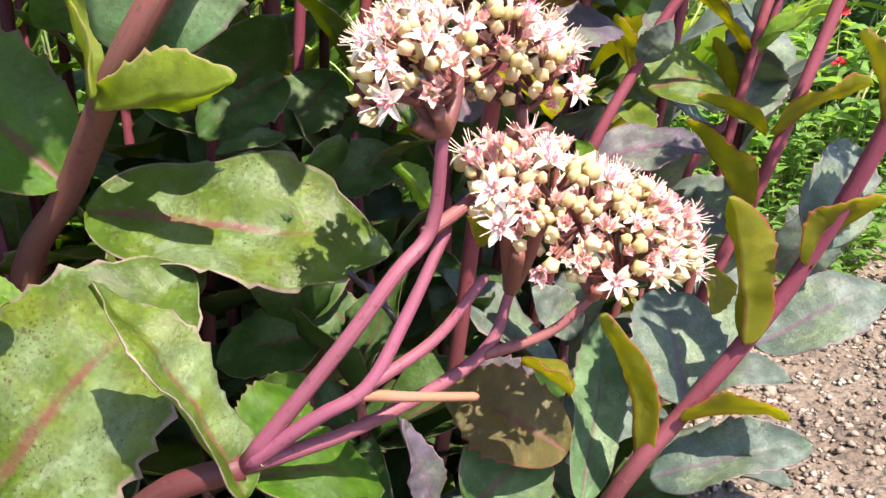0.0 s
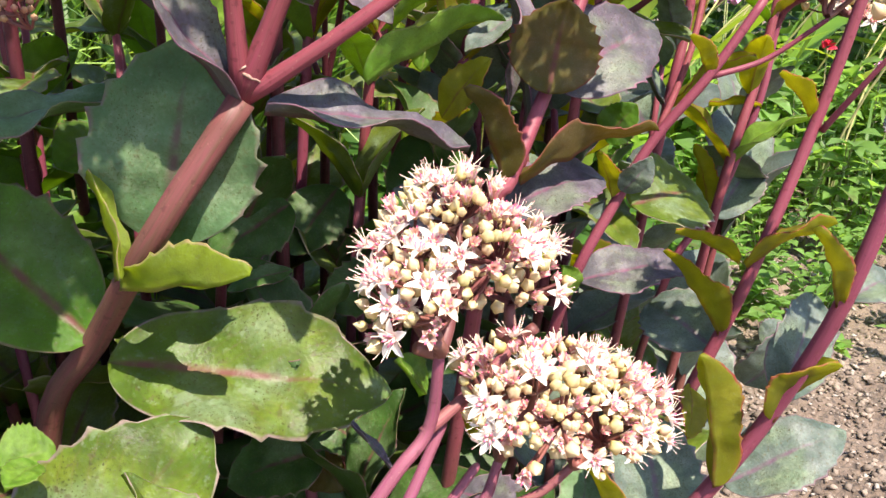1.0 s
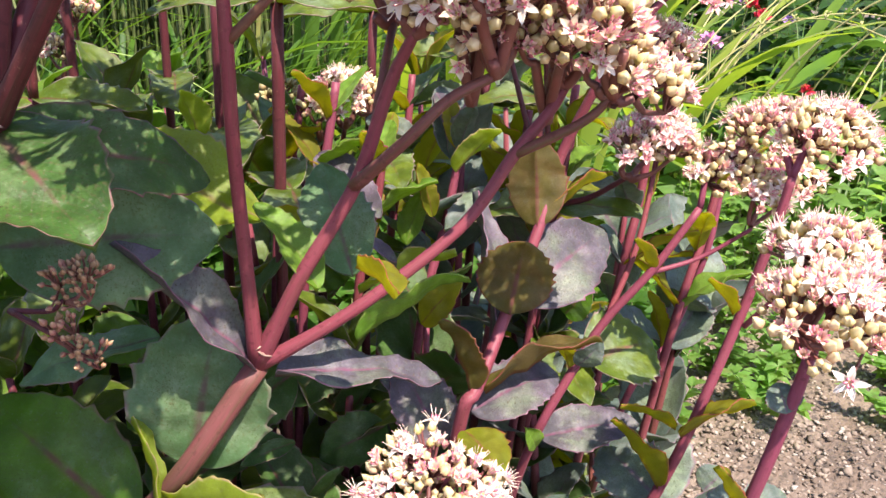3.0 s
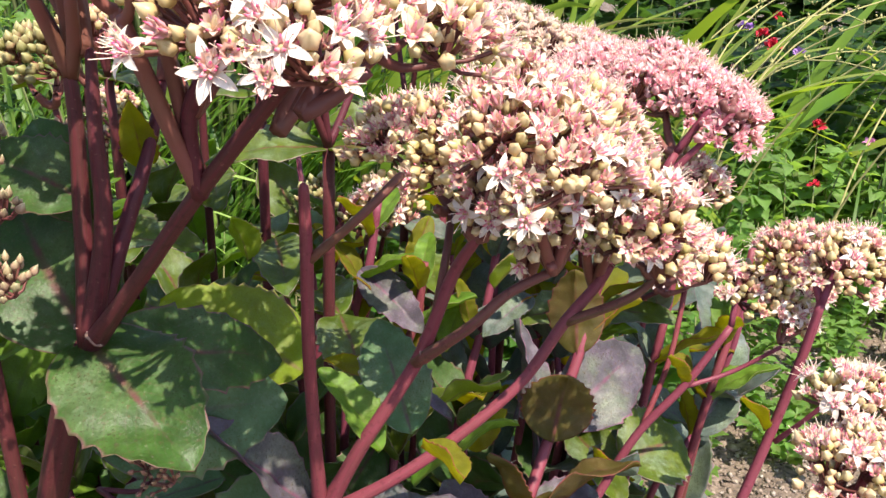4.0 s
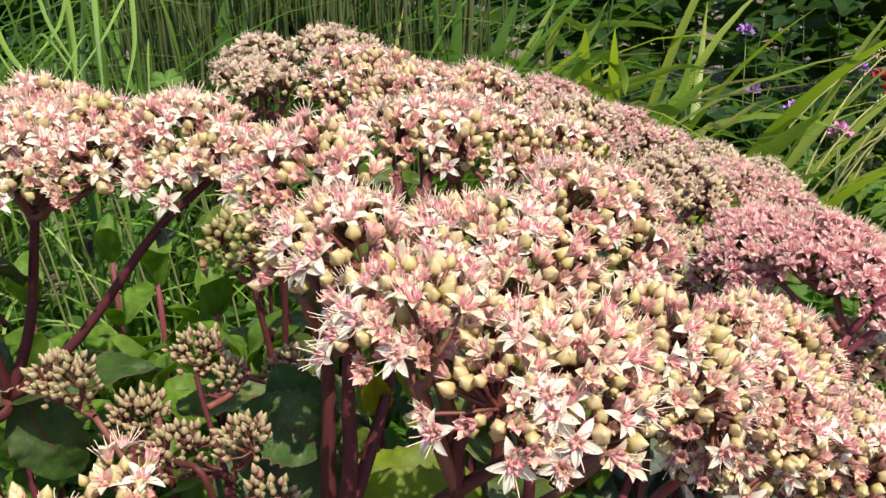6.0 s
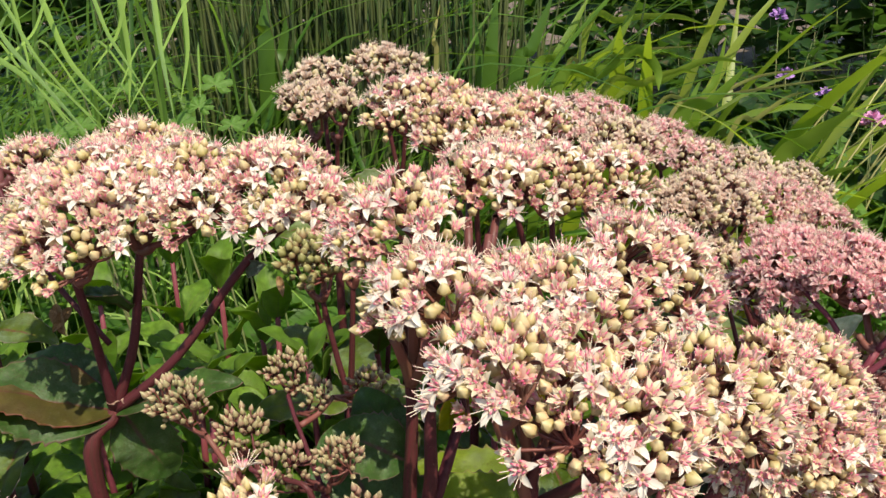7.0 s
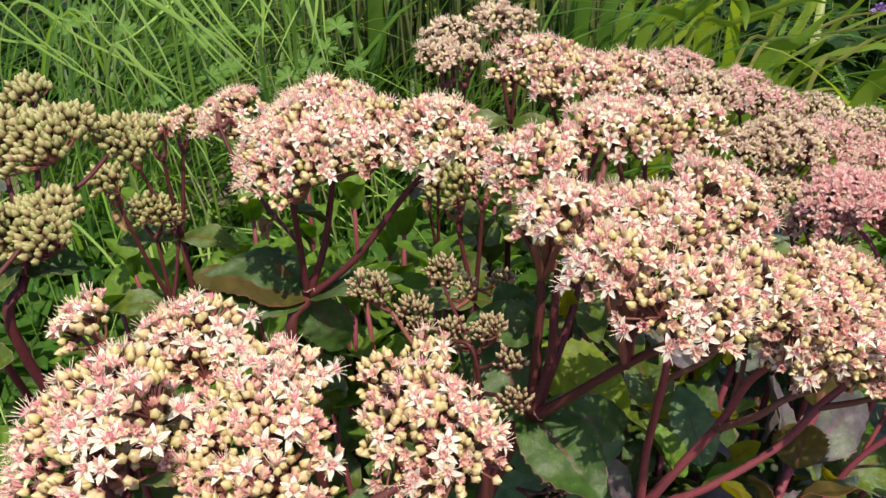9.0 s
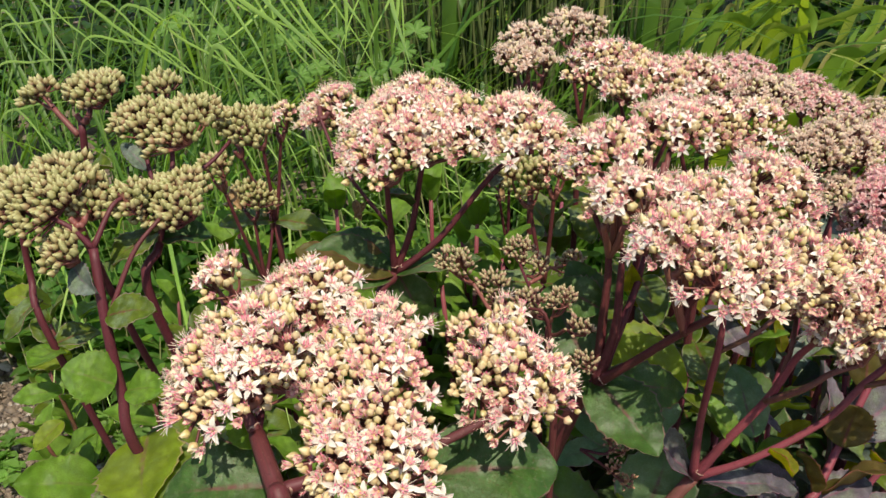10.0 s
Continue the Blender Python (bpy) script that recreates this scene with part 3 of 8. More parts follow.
def branch(parent, pts, name="branch", steps=5, mat=None, label=""):
    t = Tubes()
    way = spline(pts, steps)
    if name == "branch":
        d = (Vector(way[-1][:3]) - Vector(way[-2][:3])).normalized()
        e, rad = Vector(way[-1][:3]), way[-1][3]
        way += [(*(e + d * rad * 0.8), rad * 0.75), (*(e + d * rad * 1.3), rad * 0.3)]
    if name == "branch" and way[0][3] > 0.002:
        way[1] = (*way[1][:3], way[1][3] * 1.14)
        way[2] = (*way[2][:3], way[2][3] * 1.07)
    t.add(way, 12)
    ob = part(name, t.mesh(name), mat or SKIN.get(parent, STEM), parent, label)
    if name == "branch" and way[0][3] > 0.002:
        scar(ob, way[1], way[2])
    return ob


SCAR = skin_material("leaf_scar", (0.36, 0.25, 0.19), (0.20, 0.10, 0.08), 500, 0.8)


def scar(parent, at, after):
    """A dry papery rim left where a leaf sat, partly round the stem."""
    rng = random.Random(int(abs(at[0] + 2 * at[1] + 3 * at[2]) * 1e5))
    d = (Vector(after[:3]) - Vector(at[:3])).normalized()
    x = d.orthogonal().normalized()
    y = d.cross(x)
    a0, turn, rad = rng.uniform(0, 6.28), rng.uniform(1.6, 3.6), at[3] * 1.0
    pts = []
    for k in range(8):
        a = a0 + turn * k / 7
        q = Vector(at[:3]) + (x * math.cos(a) + y * math.sin(a)) * rad + d * rng.uniform(-0.0005, 0.0005)
        pts.append((*q, (0.0003 + 0.0006 * rng.random()) * math.sin(math.pi * (0.1 + 0.8 * k / 7))))
    t = Tubes()
    t.add(pts, 5)
    part("leaf_scar", t.mesh("leaf_scar"), SCAR, parent, "dry pale leaf scar")

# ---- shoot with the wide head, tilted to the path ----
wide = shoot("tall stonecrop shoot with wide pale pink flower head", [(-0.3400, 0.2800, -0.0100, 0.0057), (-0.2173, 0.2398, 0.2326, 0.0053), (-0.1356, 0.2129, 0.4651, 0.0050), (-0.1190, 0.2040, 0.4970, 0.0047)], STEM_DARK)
branch(wide, [(-0.1190, 0.2040, 0.4970, 0.0034), (-0.1169, 0.2081, 0.5335, 0.0027), (-0.1142, 0.2099, 0.5793, 0.0020), (-0.1231, 0.2135, 0.6028, 0.0014)])
branch(wide, [(-0.1190, 0.2040, 0.4970, 0.0034), (-0.1089, 0.2038, 0.5356, 0.0027), (-0.1071, 0.2042, 0.5641, 0.0022), (-0.1060, 0.2061, 0.5852, 0.0015)])
branch(wide, [(-0.1190, 0.2040, 0.4970, 0.0031), (-0.1074, 0.2122, 0.5296, 0.0025), (-0.0995, 0.2220, 0.5540, 0.0020), (-0.0951, 0.2297, 0.5735, 0.0014)])
branch(wide, [(-0.1190, 0.2040, 0.4970, 0.0031), (-0.0951, 0.1894, 0.5262, 0.0025), (-0.0712, 0.1747, 0.5560, 0.0022), (-0.0430, 0.1560, 0.5880, 0.0019)])
branch(wide, [(-0.0712, 0.1747, 0.5547, 0.0022), (-0.0693, 0.1675, 0.5773, 0.0020), (-0.0572, 0.1583, 0.5938, 0.0018)])
head(wide, (-0.121, 0.220, 0.643), 0.0250, (-0.250, -0.450, 0.850), (-0.108, 0.208, 0.585), "open")
head(wide, (-0.088, 0.275, 0.642), 0.0220, (0.000, -0.400, 0.900), (-0.095, 0.230, 0.574), "open")
head(wide, (-0.108, 0.190, 0.630), 0.0200, (-0.250, -0.350, 0.900), (-0.114, 0.210, 0.579), "open")
head(wide, (-0.081, 0.153, 0.625), 0.0180, (-0.120, -0.320, 0.950), (-0.071, 0.175, 0.555), "open")
head(wide, (-0.065, 0.190, 0.622), 0.0300, (0.000, -0.500, 0.850), (-0.069, 0.168, 0.577), "open")
head(wide, (-0.046, 0.148, 0.610), 0.0245, (0.100, -0.560, 0.820), (-0.057, 0.158, 0.594), "open")
head(wide, (-0.027, 0.221, 0.624), 0.0260, (0.350, -0.450, 0.850), (-0.049, 0.167, 0.573), "open")
head(wide, (-0.011, 0.170, 0.606), 0.0190, (0.400, -0.500, 0.800), (-0.041, 0.153, 0.580), "half")
leaf(wide, (-0.123, 0.208, 0.500), (-0.080, 0.171, 0.474), 0.0200, (0.250, -0.600, 0.750), "dark", fold=12, arch=0.08)
leaf(wide, (-0.139, 0.232, 0.452), (-0.070, 0.253, 0.449), 0.0240, (0.000, -0.850, 0.500), "teal", fold=8)
leaf(wide, (-0.119, 0.204, 0.497), (-0.069, 0.240, 0.472), 0.0150, (0.000, -0.700, 0.700), "dark", fold=8)
leaf(wide, (-0.119, 0.204, 0.497), (-0.155, 0.244, 0.537), 0.0240, (0.300, -0.900, 0.300), "dark", fold=12)
leaf(wide, (-0.119, 0.218, 0.540), (-0.147, 0.216, 0.555), 0.0130, (0.100, -0.700, 0.700), "dark", fold=20)
leaf(wide, (-0.120, 0.224, 0.532), (-0.140, 0.238, 0.560), 0.0130, (0.100, -0.900, 0.400), "dark", fold=12)
leaf(wide, (-0.068, 0.278, 0.447), (-0.126, 0.287, 0.474), 0.0220, (0.100, -0.500, 0.850), "lime", fold=10)
leaf(wide, (-0.104, 0.230, 0.547), (-0.102, 0.218, 0.571), 0.0060, (0.300, -0.900, 0.300), "olive", fold=25)

# ---- stout shoot in front, with three branches ----
stout = shoot("stout purple-stemmed stonecrop shoot with broad toothed leaves", [(-0.2000, 0.3200, -0.0100, 0.0058), (-0.1711, 0.2944, 0.1310, 0.0054), (-0.1518, 0.2773, 0.2621, 0.0050), (-0.1213, 0.2641, 0.3105, 0.0047), (-0.0882, 0.2397, 0.3575, 0.0044), (-0.0590, 0.2470, 0.3990, 0.0044)], STEM_BROWN)
branch(stout, [(-0.0590, 0.2470, 0.3990, 0.0029), (-0.0577, 0.2365, 0.4495, 0.0024), (-0.0551, 0.2224, 0.4887, 0.0022), (-0.0520, 0.2113, 0.5222, 0.0021), (-0.0507, 0.2067, 0.5468, 0.0016)], mat=STEM)
branch(stout, [(-0.0520, 0.2113, 0.5222, 0.0016), (-0.0351, 0.2069, 0.5380, 0.0014), (-0.0233, 0.2115, 0.5489, 0.0014)])
branch(stout, [(-0.0590, 0.2470, 0.3990, 0.0033), (-0.0413, 0.2421, 0.4352, 0.0028), (-0.0281, 0.2428, 0.4567, 0.0026), (-0.0179, 0.2416, 0.4759, 0.0025), (-0.0074, 0.2372, 0.5063, 0.0022), (0.0007, 0.2298, 0.5233, 0.0018)], mat=STEM)
branch(stout, [(-0.0206, 0.2418, 0.4708, 0.0023), (-0.0017, 0.2310, 0.4901, 0.0020), (0.0113, 0.2305, 0.5029, 0.0018), (0.0262, 0.2313, 0.5107, 0.0016)])
branch(stout, [(-0.0133, 0.2402, 0.4889, 0.0018), (-0.0093, 0.2447, 0.5116, 0.0015), (-0.0071, 0.2598, 0.5231, 0.0014)])
branch(stout, [(-0.0590, 0.2470, 0.3990, 0.0027), (-0.0225, 0.2462, 0.4225, 0.0024), (0.0162, 0.2544, 0.4517, 0.0022), (0.0351, 0.2593, 0.4778, 0.0023), (0.0476, 0.2611, 0.4936, 0.0020), (0.0525, 0.2623, 0.5022, 0.0017)], mat=STEM)
branch(stout, [(0.0351, 0.2593, 0.4778, 0.0020), (0.0565, 0.2524, 0.4906, 0.0017), (0.0666, 0.2508, 0.5002, 0.0014)])
head(stout, (0.020, 0.212, 0.565), 0.0280, (0.150, -0.550, 0.800), (0.026, 0.231, 0.511), "cream")
head(stout, (0.040, 0.266, 0.562), 0.0280, (0.250, -0.350, 0.900), (0.052, 0.262, 0.502), "cream")
head(stout, (0.055, 0.225, 0.542), 0.0210, (0.350, -0.500, 0.800), (0.067, 0.251, 0.500), "cream")
head(stout, (0.013, 0.244, 0.573), 0.0180, (0.000, -0.400, 0.900), (0.001, 0.230, 0.523), "cream")
head(stout, (0.023, 0.234, 0.541), 0.0210, (-0.100, -0.650, 0.700), (0.026, 0.231, 0.511), "cream")
head(stout, (0.052, 0.250, 0.534), 0.0190, (0.100, -0.550, 0.800), (0.052, 0.262, 0.502), "cream")
head(stout, (0.006, 0.228, 0.542), 0.0160, (-0.300, -0.650, 0.700), (0.001, 0.230, 0.523), "cream")
head(stout, (0.018, 0.221, 0.541), 0.0150, (-0.200, -0.600, 0.750), (0.019, 0.250, 0.498), "cream")
head(stout, (0.043, 0.236, 0.530), 0.0160, (0.100, -0.600, 0.750), (0.048, 0.273, 0.487), "cream")
head(stout, (0.086, 0.264, 0.511), 0.0160, (0.350, -0.300, 0.900), (0.067, 0.251, 0.500), "cream")
head(stout, (0.068, 0.243, 0.520), 0.0160, (0.400, -0.600, 0.700), (0.067, 0.251, 0.500), "cream")
head(stout, (-0.020, 0.256, 0.556), 0.0250, (-0.100, -0.500, 0.850), (-0.007, 0.260, 0.523), "tight", size=0.0056, gap=0.0042)
head(stout, (-0.003, 0.248, 0.548), 0.0190, (-0.100, -0.600, 0.800), (0.001, 0.230, 0.523), "tight", size=0.0056, gap=0.0042)
leaf(stout, (-0.117, 0.262, 0.303), (-0.018, 0.272, 0.283), 0.0270, (-0.020, -0.520, 0.850), "green", fold=8, arch=0.05)
leaf(stout, (-0.122, 0.263, 0.311), (-0.187, 0.288, 0.358), 0.0260, (0.250, -0.750, 0.650), "deep", fold=10)
leaf(stout, (-0.101, 0.243, 0.341), (-0.056, 0.230, 0.352), 0.0120, (0.100, 0.800, 0.600), "lime", fold=32, arch=-0.05, label="yellow-green leaf with its margins curled up")
leaf(stout, (-0.089, 0.251, 0.352), (-0.074, 0.262, 0.416), 0.0280, (0.000, -0.950, 0.350), "teal", fold=6)
leaf(stout, (-0.099, 0.239, 0.344), (-0.110, 0.247, 0.378), 0.0030, (0.900, -0.100, 0.200), "lime", fold=30, arch=0.10)
leaf(stout, (-0.059, 0.247, 0.397), (-0.099, 0.232, 0.455), 0.0120, (0.600, -0.250, 0.750), "mauve", fold=35, arch=0.0)
leaf(stout, (-0.052, 0.247, 0.397), (0.010, 0.271, 0.378), 0.0115, (-0.100, -0.250, 1.000), "mauve", fold=18, arch=0.06)
leaf(stout, (-0.017, 0.219, 0.453), (-0.004, 0.204, 0.448), 0.0090, (0.200, 0.500, 0.800), "olive", fold=25)
leaf(stout, (-0.034, 0.244, 0.432), (-0.059, 0.260, 0.458), 0.0090, (-0.500, 0.300, 0.800), "fresh", fold=25)
leaf(stout, (-0.023, 0.254, 0.433), (-0.038, 0.288, 0.465), 0.0140, (0.200, -0.900, 0.400), "teal", fold=10)
leaf(stout, (-0.024, 0.264, 0.403), (0.021, 0.281, 0.421), 0.0090, (-0.300, 0.450, 0.850), "fresh", fold=20)

# ---- low shoot leaning out in front, with a cut stalk ----
low = shoot("low stonecrop shoot leaning out with creamy flower heads", [(-0.1500, 0.2300, -0.0100, 0.0046), (-0.1250, 0.2050, 0.1300, 0.0043), (-0.0960, 0.1880, 0.2200, 0.0040), (-0.0727, 0.1776, 0.2533, 0.0038), (-0.0489, 0.1753, 0.2644, 0.0034)], STEM_DARK)
branch(low, [(-0.0489, 0.1753, 0.2644, 0.0022), (-0.0244, 0.1770, 0.2953, 0.0020), (-0.0112, 0.1831, 0.3121, 0.0019), (-0.0026, 0.1898, 0.3218, 0.0018), (0.0001, 0.1878, 0.3454, 0.0015)], mat=STEM_TAN)
branch(low, [(-0.0043, 0.1891, 0.3199, 0.0019), (0.0078, 0.1989, 0.3261, 0.0017), (0.0223, 0.2085, 0.3381, 0.0014)], mat=STEM_TAN)
branch(low, [(-0.0489, 0.1753, 0.2644, 0.0022), (-0.0302, 0.1742, 0.2787, 0.0019), (-0.0181, 0.1767, 0.2857, 0.0018), (-0.0088, 0.1852, 0.3003, 0.0017), (0.0008, 0.1960, 0.3183, 0.0015)], mat=STEM_TAN)
branch(low, [(-0.0181, 0.1767, 0.2857, 0.0017), (-0.0019, 0.1851, 0.2942, 0.0015), (0.0099, 0.1919, 0.3071, 0.0013)], mat=STEM_TAN)
branch(low, [(-0.0194, 0.1761, 0.2840, 0.0017), (-0.0089, 0.1820, 0.2799, 0.0014), (0.0079, 0.1900, 0.2754, 0.0012)], mat=CUT, label="dry straw-coloured cut stalk")
branch(low, [(-0.0489, 0.1753, 0.2644, 0.0022), (-0.0206, 0.1839, 0.2703, 0.0018), (0.0105, 0.2106, 0.2765, 0.0019), (0.0192, 0.2171, 0.2944, 0.0014)], mat=STEM_TAN)
branch(low, [(0.0105, 0.2106, 0.2765, 0.0017), (0.0295, 0.2128, 0.2825, 0.0015), (0.0432, 0.2141, 0.2948, 0.0013)], mat=STEM_TAN)
head(low, (-0.001, 0.210, 0.375), 0.0230, (-0.200, -0.550, 0.800), (0.000, 0.188, 0.345), "half", size=0.0056)
head(low, (0.019, 0.217, 0.364), 0.0200, (0.250, -0.500, 0.800), (0.022, 0.209, 0.338), "half", size=0.0056)
head(low, (-0.011, 0.184, 0.363), 0.0140, (-0.500, -0.600, 0.600), (0.000, 0.188, 0.345), "half", size=0.0056)
head(low, (0.021, 0.188, 0.336), 0.0180, (-0.100, -0.600, 0.800), (0.019, 0.217, 0.294), "half", size=0.0056)
head(low, (0.043, 0.216, 0.320), 0.0220, (0.100, -0.550, 0.800), (0.042, 0.214, 0.294), "half", size=0.0056)
head(low, (0.062, 0.219, 0.315), 0.0170, (0.500, -0.500, 0.700), (0.043, 0.214, 0.295), "half", size=0.0056)
leaf(low, (-0.048, 0.171, 0.258), (-0.086, 0.190, 0.307), 0.0110, (0.850, -0.250, 0.500), "green", fold=26, arch=0.06, label="grey-green leaf with a purple margin")
leaf(low, (-0.048, 0.178, 0.259), (-0.019, 0.203, 0.241), 0.0180, (0.000, -0.350, 0.950), "deep", fold=8)
leaf(low, (-0.051, 0.193, 0.257), (-0.044, 0.221, 0.260), 0.0110, (0.100, -0.800, 0.600), "deep", fold=8)
leaf(low, (-0.002, 0.171, 0.250), (-0.010, 0.169, 0.282), 0.0045, (0.600, -0.700, 0.300), "mauve", fold=16)
leaf(low, (0.023, 0.215, 0.274), (0.036, 0.203, 0.270), 0.0050, (0.100, 0.300, 0.900), "olive", fold=20)
leaf(low, (0.012, 0.203, 0.314), (0.007, 0.195, 0.322), 0.0040, (0.000, -0.900, 0.450), "olive")
leaf(low, (-0.011, 0.210, 0.332), (-0.004, 0.210, 0.320), 0.0070, (0.900, -0.100, 0.300), "fresh", fold=15)
leaf(low, (0.041, 0.236, 0.228), (0.000, 0.252, 0.245), 0.0160, (0.100, -0.700, 0.700), "bronze", fold=8)
leaf(low, (0.009, 0.233, 0.208), (0.035, 0.250, 0.224), 0.0170, (0.100, -0.700, 0.600), "dark", fold=8)

# ---- shoot at the near corner, with one broad leaf ----
corner = shoot("stonecrop shoot with a broad sunlit toothed leaf", [(-0.1300, 0.2100, -0.0100, 0.0057), (-0.1330, 0.1950, 0.1000, 0.0053), (-0.1350, 0.1850, 0.2000, 0.0050), (-0.1500, 0.1700, 0.2750, 0.0045)])
leaf(corner, (-0.135, 0.194, 0.232), (-0.078, 0.244, 0.289), 0.0330, (0.100, -0.720, 0.680), "green", fold=10)
leaf(corner, (-0.148, 0.237, 0.276), (-0.134, 0.248, 0.277), 0.0120, (0.100, -0.700, 0.700), "fresh")
leaf(corner, (-0.150, 0.170, 0.270), (-0.210, 0.130, 0.260), 0.0200, (0.000, -0.350, 1.000), "green")

# ---- shoots over the bare soil ----
edge = shoot("purple-stemmed stonecrop shoot leaning over bare soil", [(0.0000, 0.3400, -0.0100, 0.0038), (0.0359, 0.2867, 0.0990, 0.0036), (0.0598, 0.2512, 0.1980, 0.0033), (0.0814, 0.2502, 0.2334, 0.0031), (0.0993, 0.2489, 0.2619, 0.0030), (0.1145, 0.2460, 0.2919, 0.0028), (0.1266, 0.2348, 0.3389, 0.0027), (0.1369, 0.2327, 0.3897, 0.0025), (0.1404, 0.2323, 0.4115, 0.0022)])
branch(edge, [(0.1404, 0.2323, 0.4115, 0.0020), (0.1380, 0.2391, 0.4151, 0.0017), (0.1369, 0.2438, 0.4272, 0.0013)])
branch(edge, [(0.1404, 0.2323, 0.4115, 0.0020), (0.1462, 0.2332, 0.4281, 0.0014)])
head(edge, (0.141, 0.229, 0.440), 0.0250, (-0.100, -0.200, 1.000), (0.138, 0.239, 0.415), "half")
head(edge, (0.162, 0.231, 0.440), 0.0200, (0.200, -0.200, 1.000), (0.146, 0.233, 0.428), "half")
head(edge, (0.160, 0.266, 0.446), 0.0220, (0.000, -0.200, 1.000), (0.138, 0.239, 0.415), "half")
leaf(edge, (0.099, 0.245, 0.263), (0.091, 0.255, 0.310), 0.0100, (0.550, 0.550, 0.600), "olive", fold=28, arch=0.06)
leaf(edge, (0.103, 0.250, 0.260), (0.146, 0.254, 0.279), 0.0140, (-0.100, -0.500, 0.850), "grey", fold=10)
leaf(edge, (0.080, 0.246, 0.236), (0.111, 0.234, 0.243), 0.0095, (0.050, 0.600, 0.750), "olive", fold=16)
leaf(edge, (0.086, 0.263, 0.230), (0.083, 0.300, 0.259), 0.0200, (0.200, -0.900, 0.400), "grey", fold=12)
leaf(edge, (0.069, 0.249, 0.212), (0.054, 0.258, 0.268), 0.0100, (0.600, 0.400, 0.700), "olive", fold=28, arch=0.08)
leaf(edge, (0.073, 0.251, 0.207), (0.125, 0.243, 0.226), 0.0120, (-0.100, -0.450, 0.900), "grey", fold=14)
leaf(edge, (0.113, 0.245, 0.291), (0.131, 0.240, 0.315), 0.0130, (-0.200, 0.500, 0.800), "olive", fold=16)
leaf(edge, (0.118, 0.252, 0.294), (0.138, 0.280, 0.322), 0.0130, (0.200, -0.900, 0.400), "grey", fold=12)
leaf(edge, (0.126, 0.234, 0.338), (0.115, 0.236, 0.363), 0.0050, (0.800, 0.200, 0.500), "olive", fold=25)
leaf(edge, (0.128, 0.237, 0.338), (0.148, 0.248, 0.341), 0.0090, (-0.100, -0.500, 0.850), "grey")
leaf(edge, (0.135, 0.230, 0.390), (0.133, 0.238, 0.398), 0.0070, (0.000, -0.900, 0.450), "grey")
leaf(edge, (0.051, 0.259, 0.191), (0.067, 0.328, 0.235), 0.0120, (0.200, -0.900, 0.400), "teal", fold=10)
leaf(edge, (0.064, 0.268, 0.185), (0.093, 0.261, 0.197), 0.0150, (-0.100, -0.500, 0.850), "dark")
edge_b = shoot("purple-stemmed stonecrop shoot with paired olive leaves", [(0.0600, 0.4200, -0.0100, 0.0035), (0.0908, 0.3700, 0.1174, 0.0032), (0.1114, 0.3367, 0.2348, 0.0031), (0.1258, 0.3325, 0.2806, 0.0029), (0.1369, 0.3322, 0.3141, 0.0027), (0.1588, 0.3427, 0.3761, 0.0026), (0.1702, 0.3453, 0.4227, 0.0024), (0.1742, 0.3462, 0.4448, 0.0022)])
branch(edge_b, [(0.1597, 0.3394, 0.3704, 0.0015), (0.1671, 0.3300, 0.3882, 0.0012), (0.1741, 0.3244, 0.4020, 0.0011)])
branch(edge_b, [(0.1742, 0.3462, 0.4448, 0.0020), (0.1814, 0.3488, 0.4660, 0.0015)])
branch(edge_b, [(0.1742, 0.3462, 0.4448, 0.0020), (0.1712, 0.3664, 0.4694, 0.0015)])
head(edge_b, (0.171, 0.369, 0.470), 0.0230, (-0.200, -0.350, 0.900), (0.171, 0.366, 0.469), "half")
head(edge_b, (0.195, 0.353, 0.473), 0.0250, (0.150, -0.350, 0.900), (0.181, 0.349, 0.466), "half")
leaf(edge_b, (0.131, 0.330, 0.315), (0.166, 0.326, 0.335), 0.0115, (-0.100, 0.400, 0.900), "olive", fold=14)
leaf(edge_b, (0.126, 0.331, 0.282), (0.098, 0.337, 0.318), 0.0110, (0.600, 0.400, 0.700), "olive", fold=22)
leaf(edge_b, (0.125, 0.339, 0.270), (0.104, 0.374, 0.276), 0.0200, (0.100, -0.800, 0.600), "grey")
leaf(edge_b, (0.156, 0.342, 0.377), (0.141, 0.344, 0.394), 0.0070, (0.600, 0.300, 0.700), "olive", fold=20)
leaf(edge_b, (0.158, 0.356, 0.260), (0.170, 0.360, 0.271), 0.0120, (0.100, -0.800, 0.600), "grey")
leaf(edge_b, (0.140, 0.333, 0.254), (0.159, 0.324, 0.289), 0.0160, (0.300, -0.900, 0.400), "grey", fold=10)
leaf(edge_b, (0.109, 0.315, 0.263), (0.101, 0.290, 0.253), 0.0080, (0.500, -0.300, 0.600), "olive")
edge_c = shoot("slender stonecrop shoot with grey-green leaves", [(-0.0000, 0.4600, -0.0100, 0.0030), (0.0344, 0.3973, 0.1407, 0.0028), (0.0574, 0.3556, 0.2814, 0.0026), (0.0817, 0.3606, 0.3350, 0.0025), (0.0969, 0.3640, 0.3615, 0.0023), (0.1186, 0.3639, 0.3902, 0.0022), (0.1398, 0.3671, 0.4222, 0.0019)])
branch(edge_c, [(0.1186, 0.3634, 0.3889, 0.0014), (0.1428, 0.3657, 0.3963, 0.0012), (0.1641, 0.3610, 0.4130, 0.0010)])
branch(edge_c, [(0.1398, 0.3671, 0.4222, 0.0017), (0.1441, 0.3749, 0.4484, 0.0014)])
branch(edge_c, [(0.0969, 0.3640, 0.3615, 0.0017), (0.1132, 0.3781, 0.3991, 0.0015), (0.1239, 0.3957, 0.4457, 0.0014)])
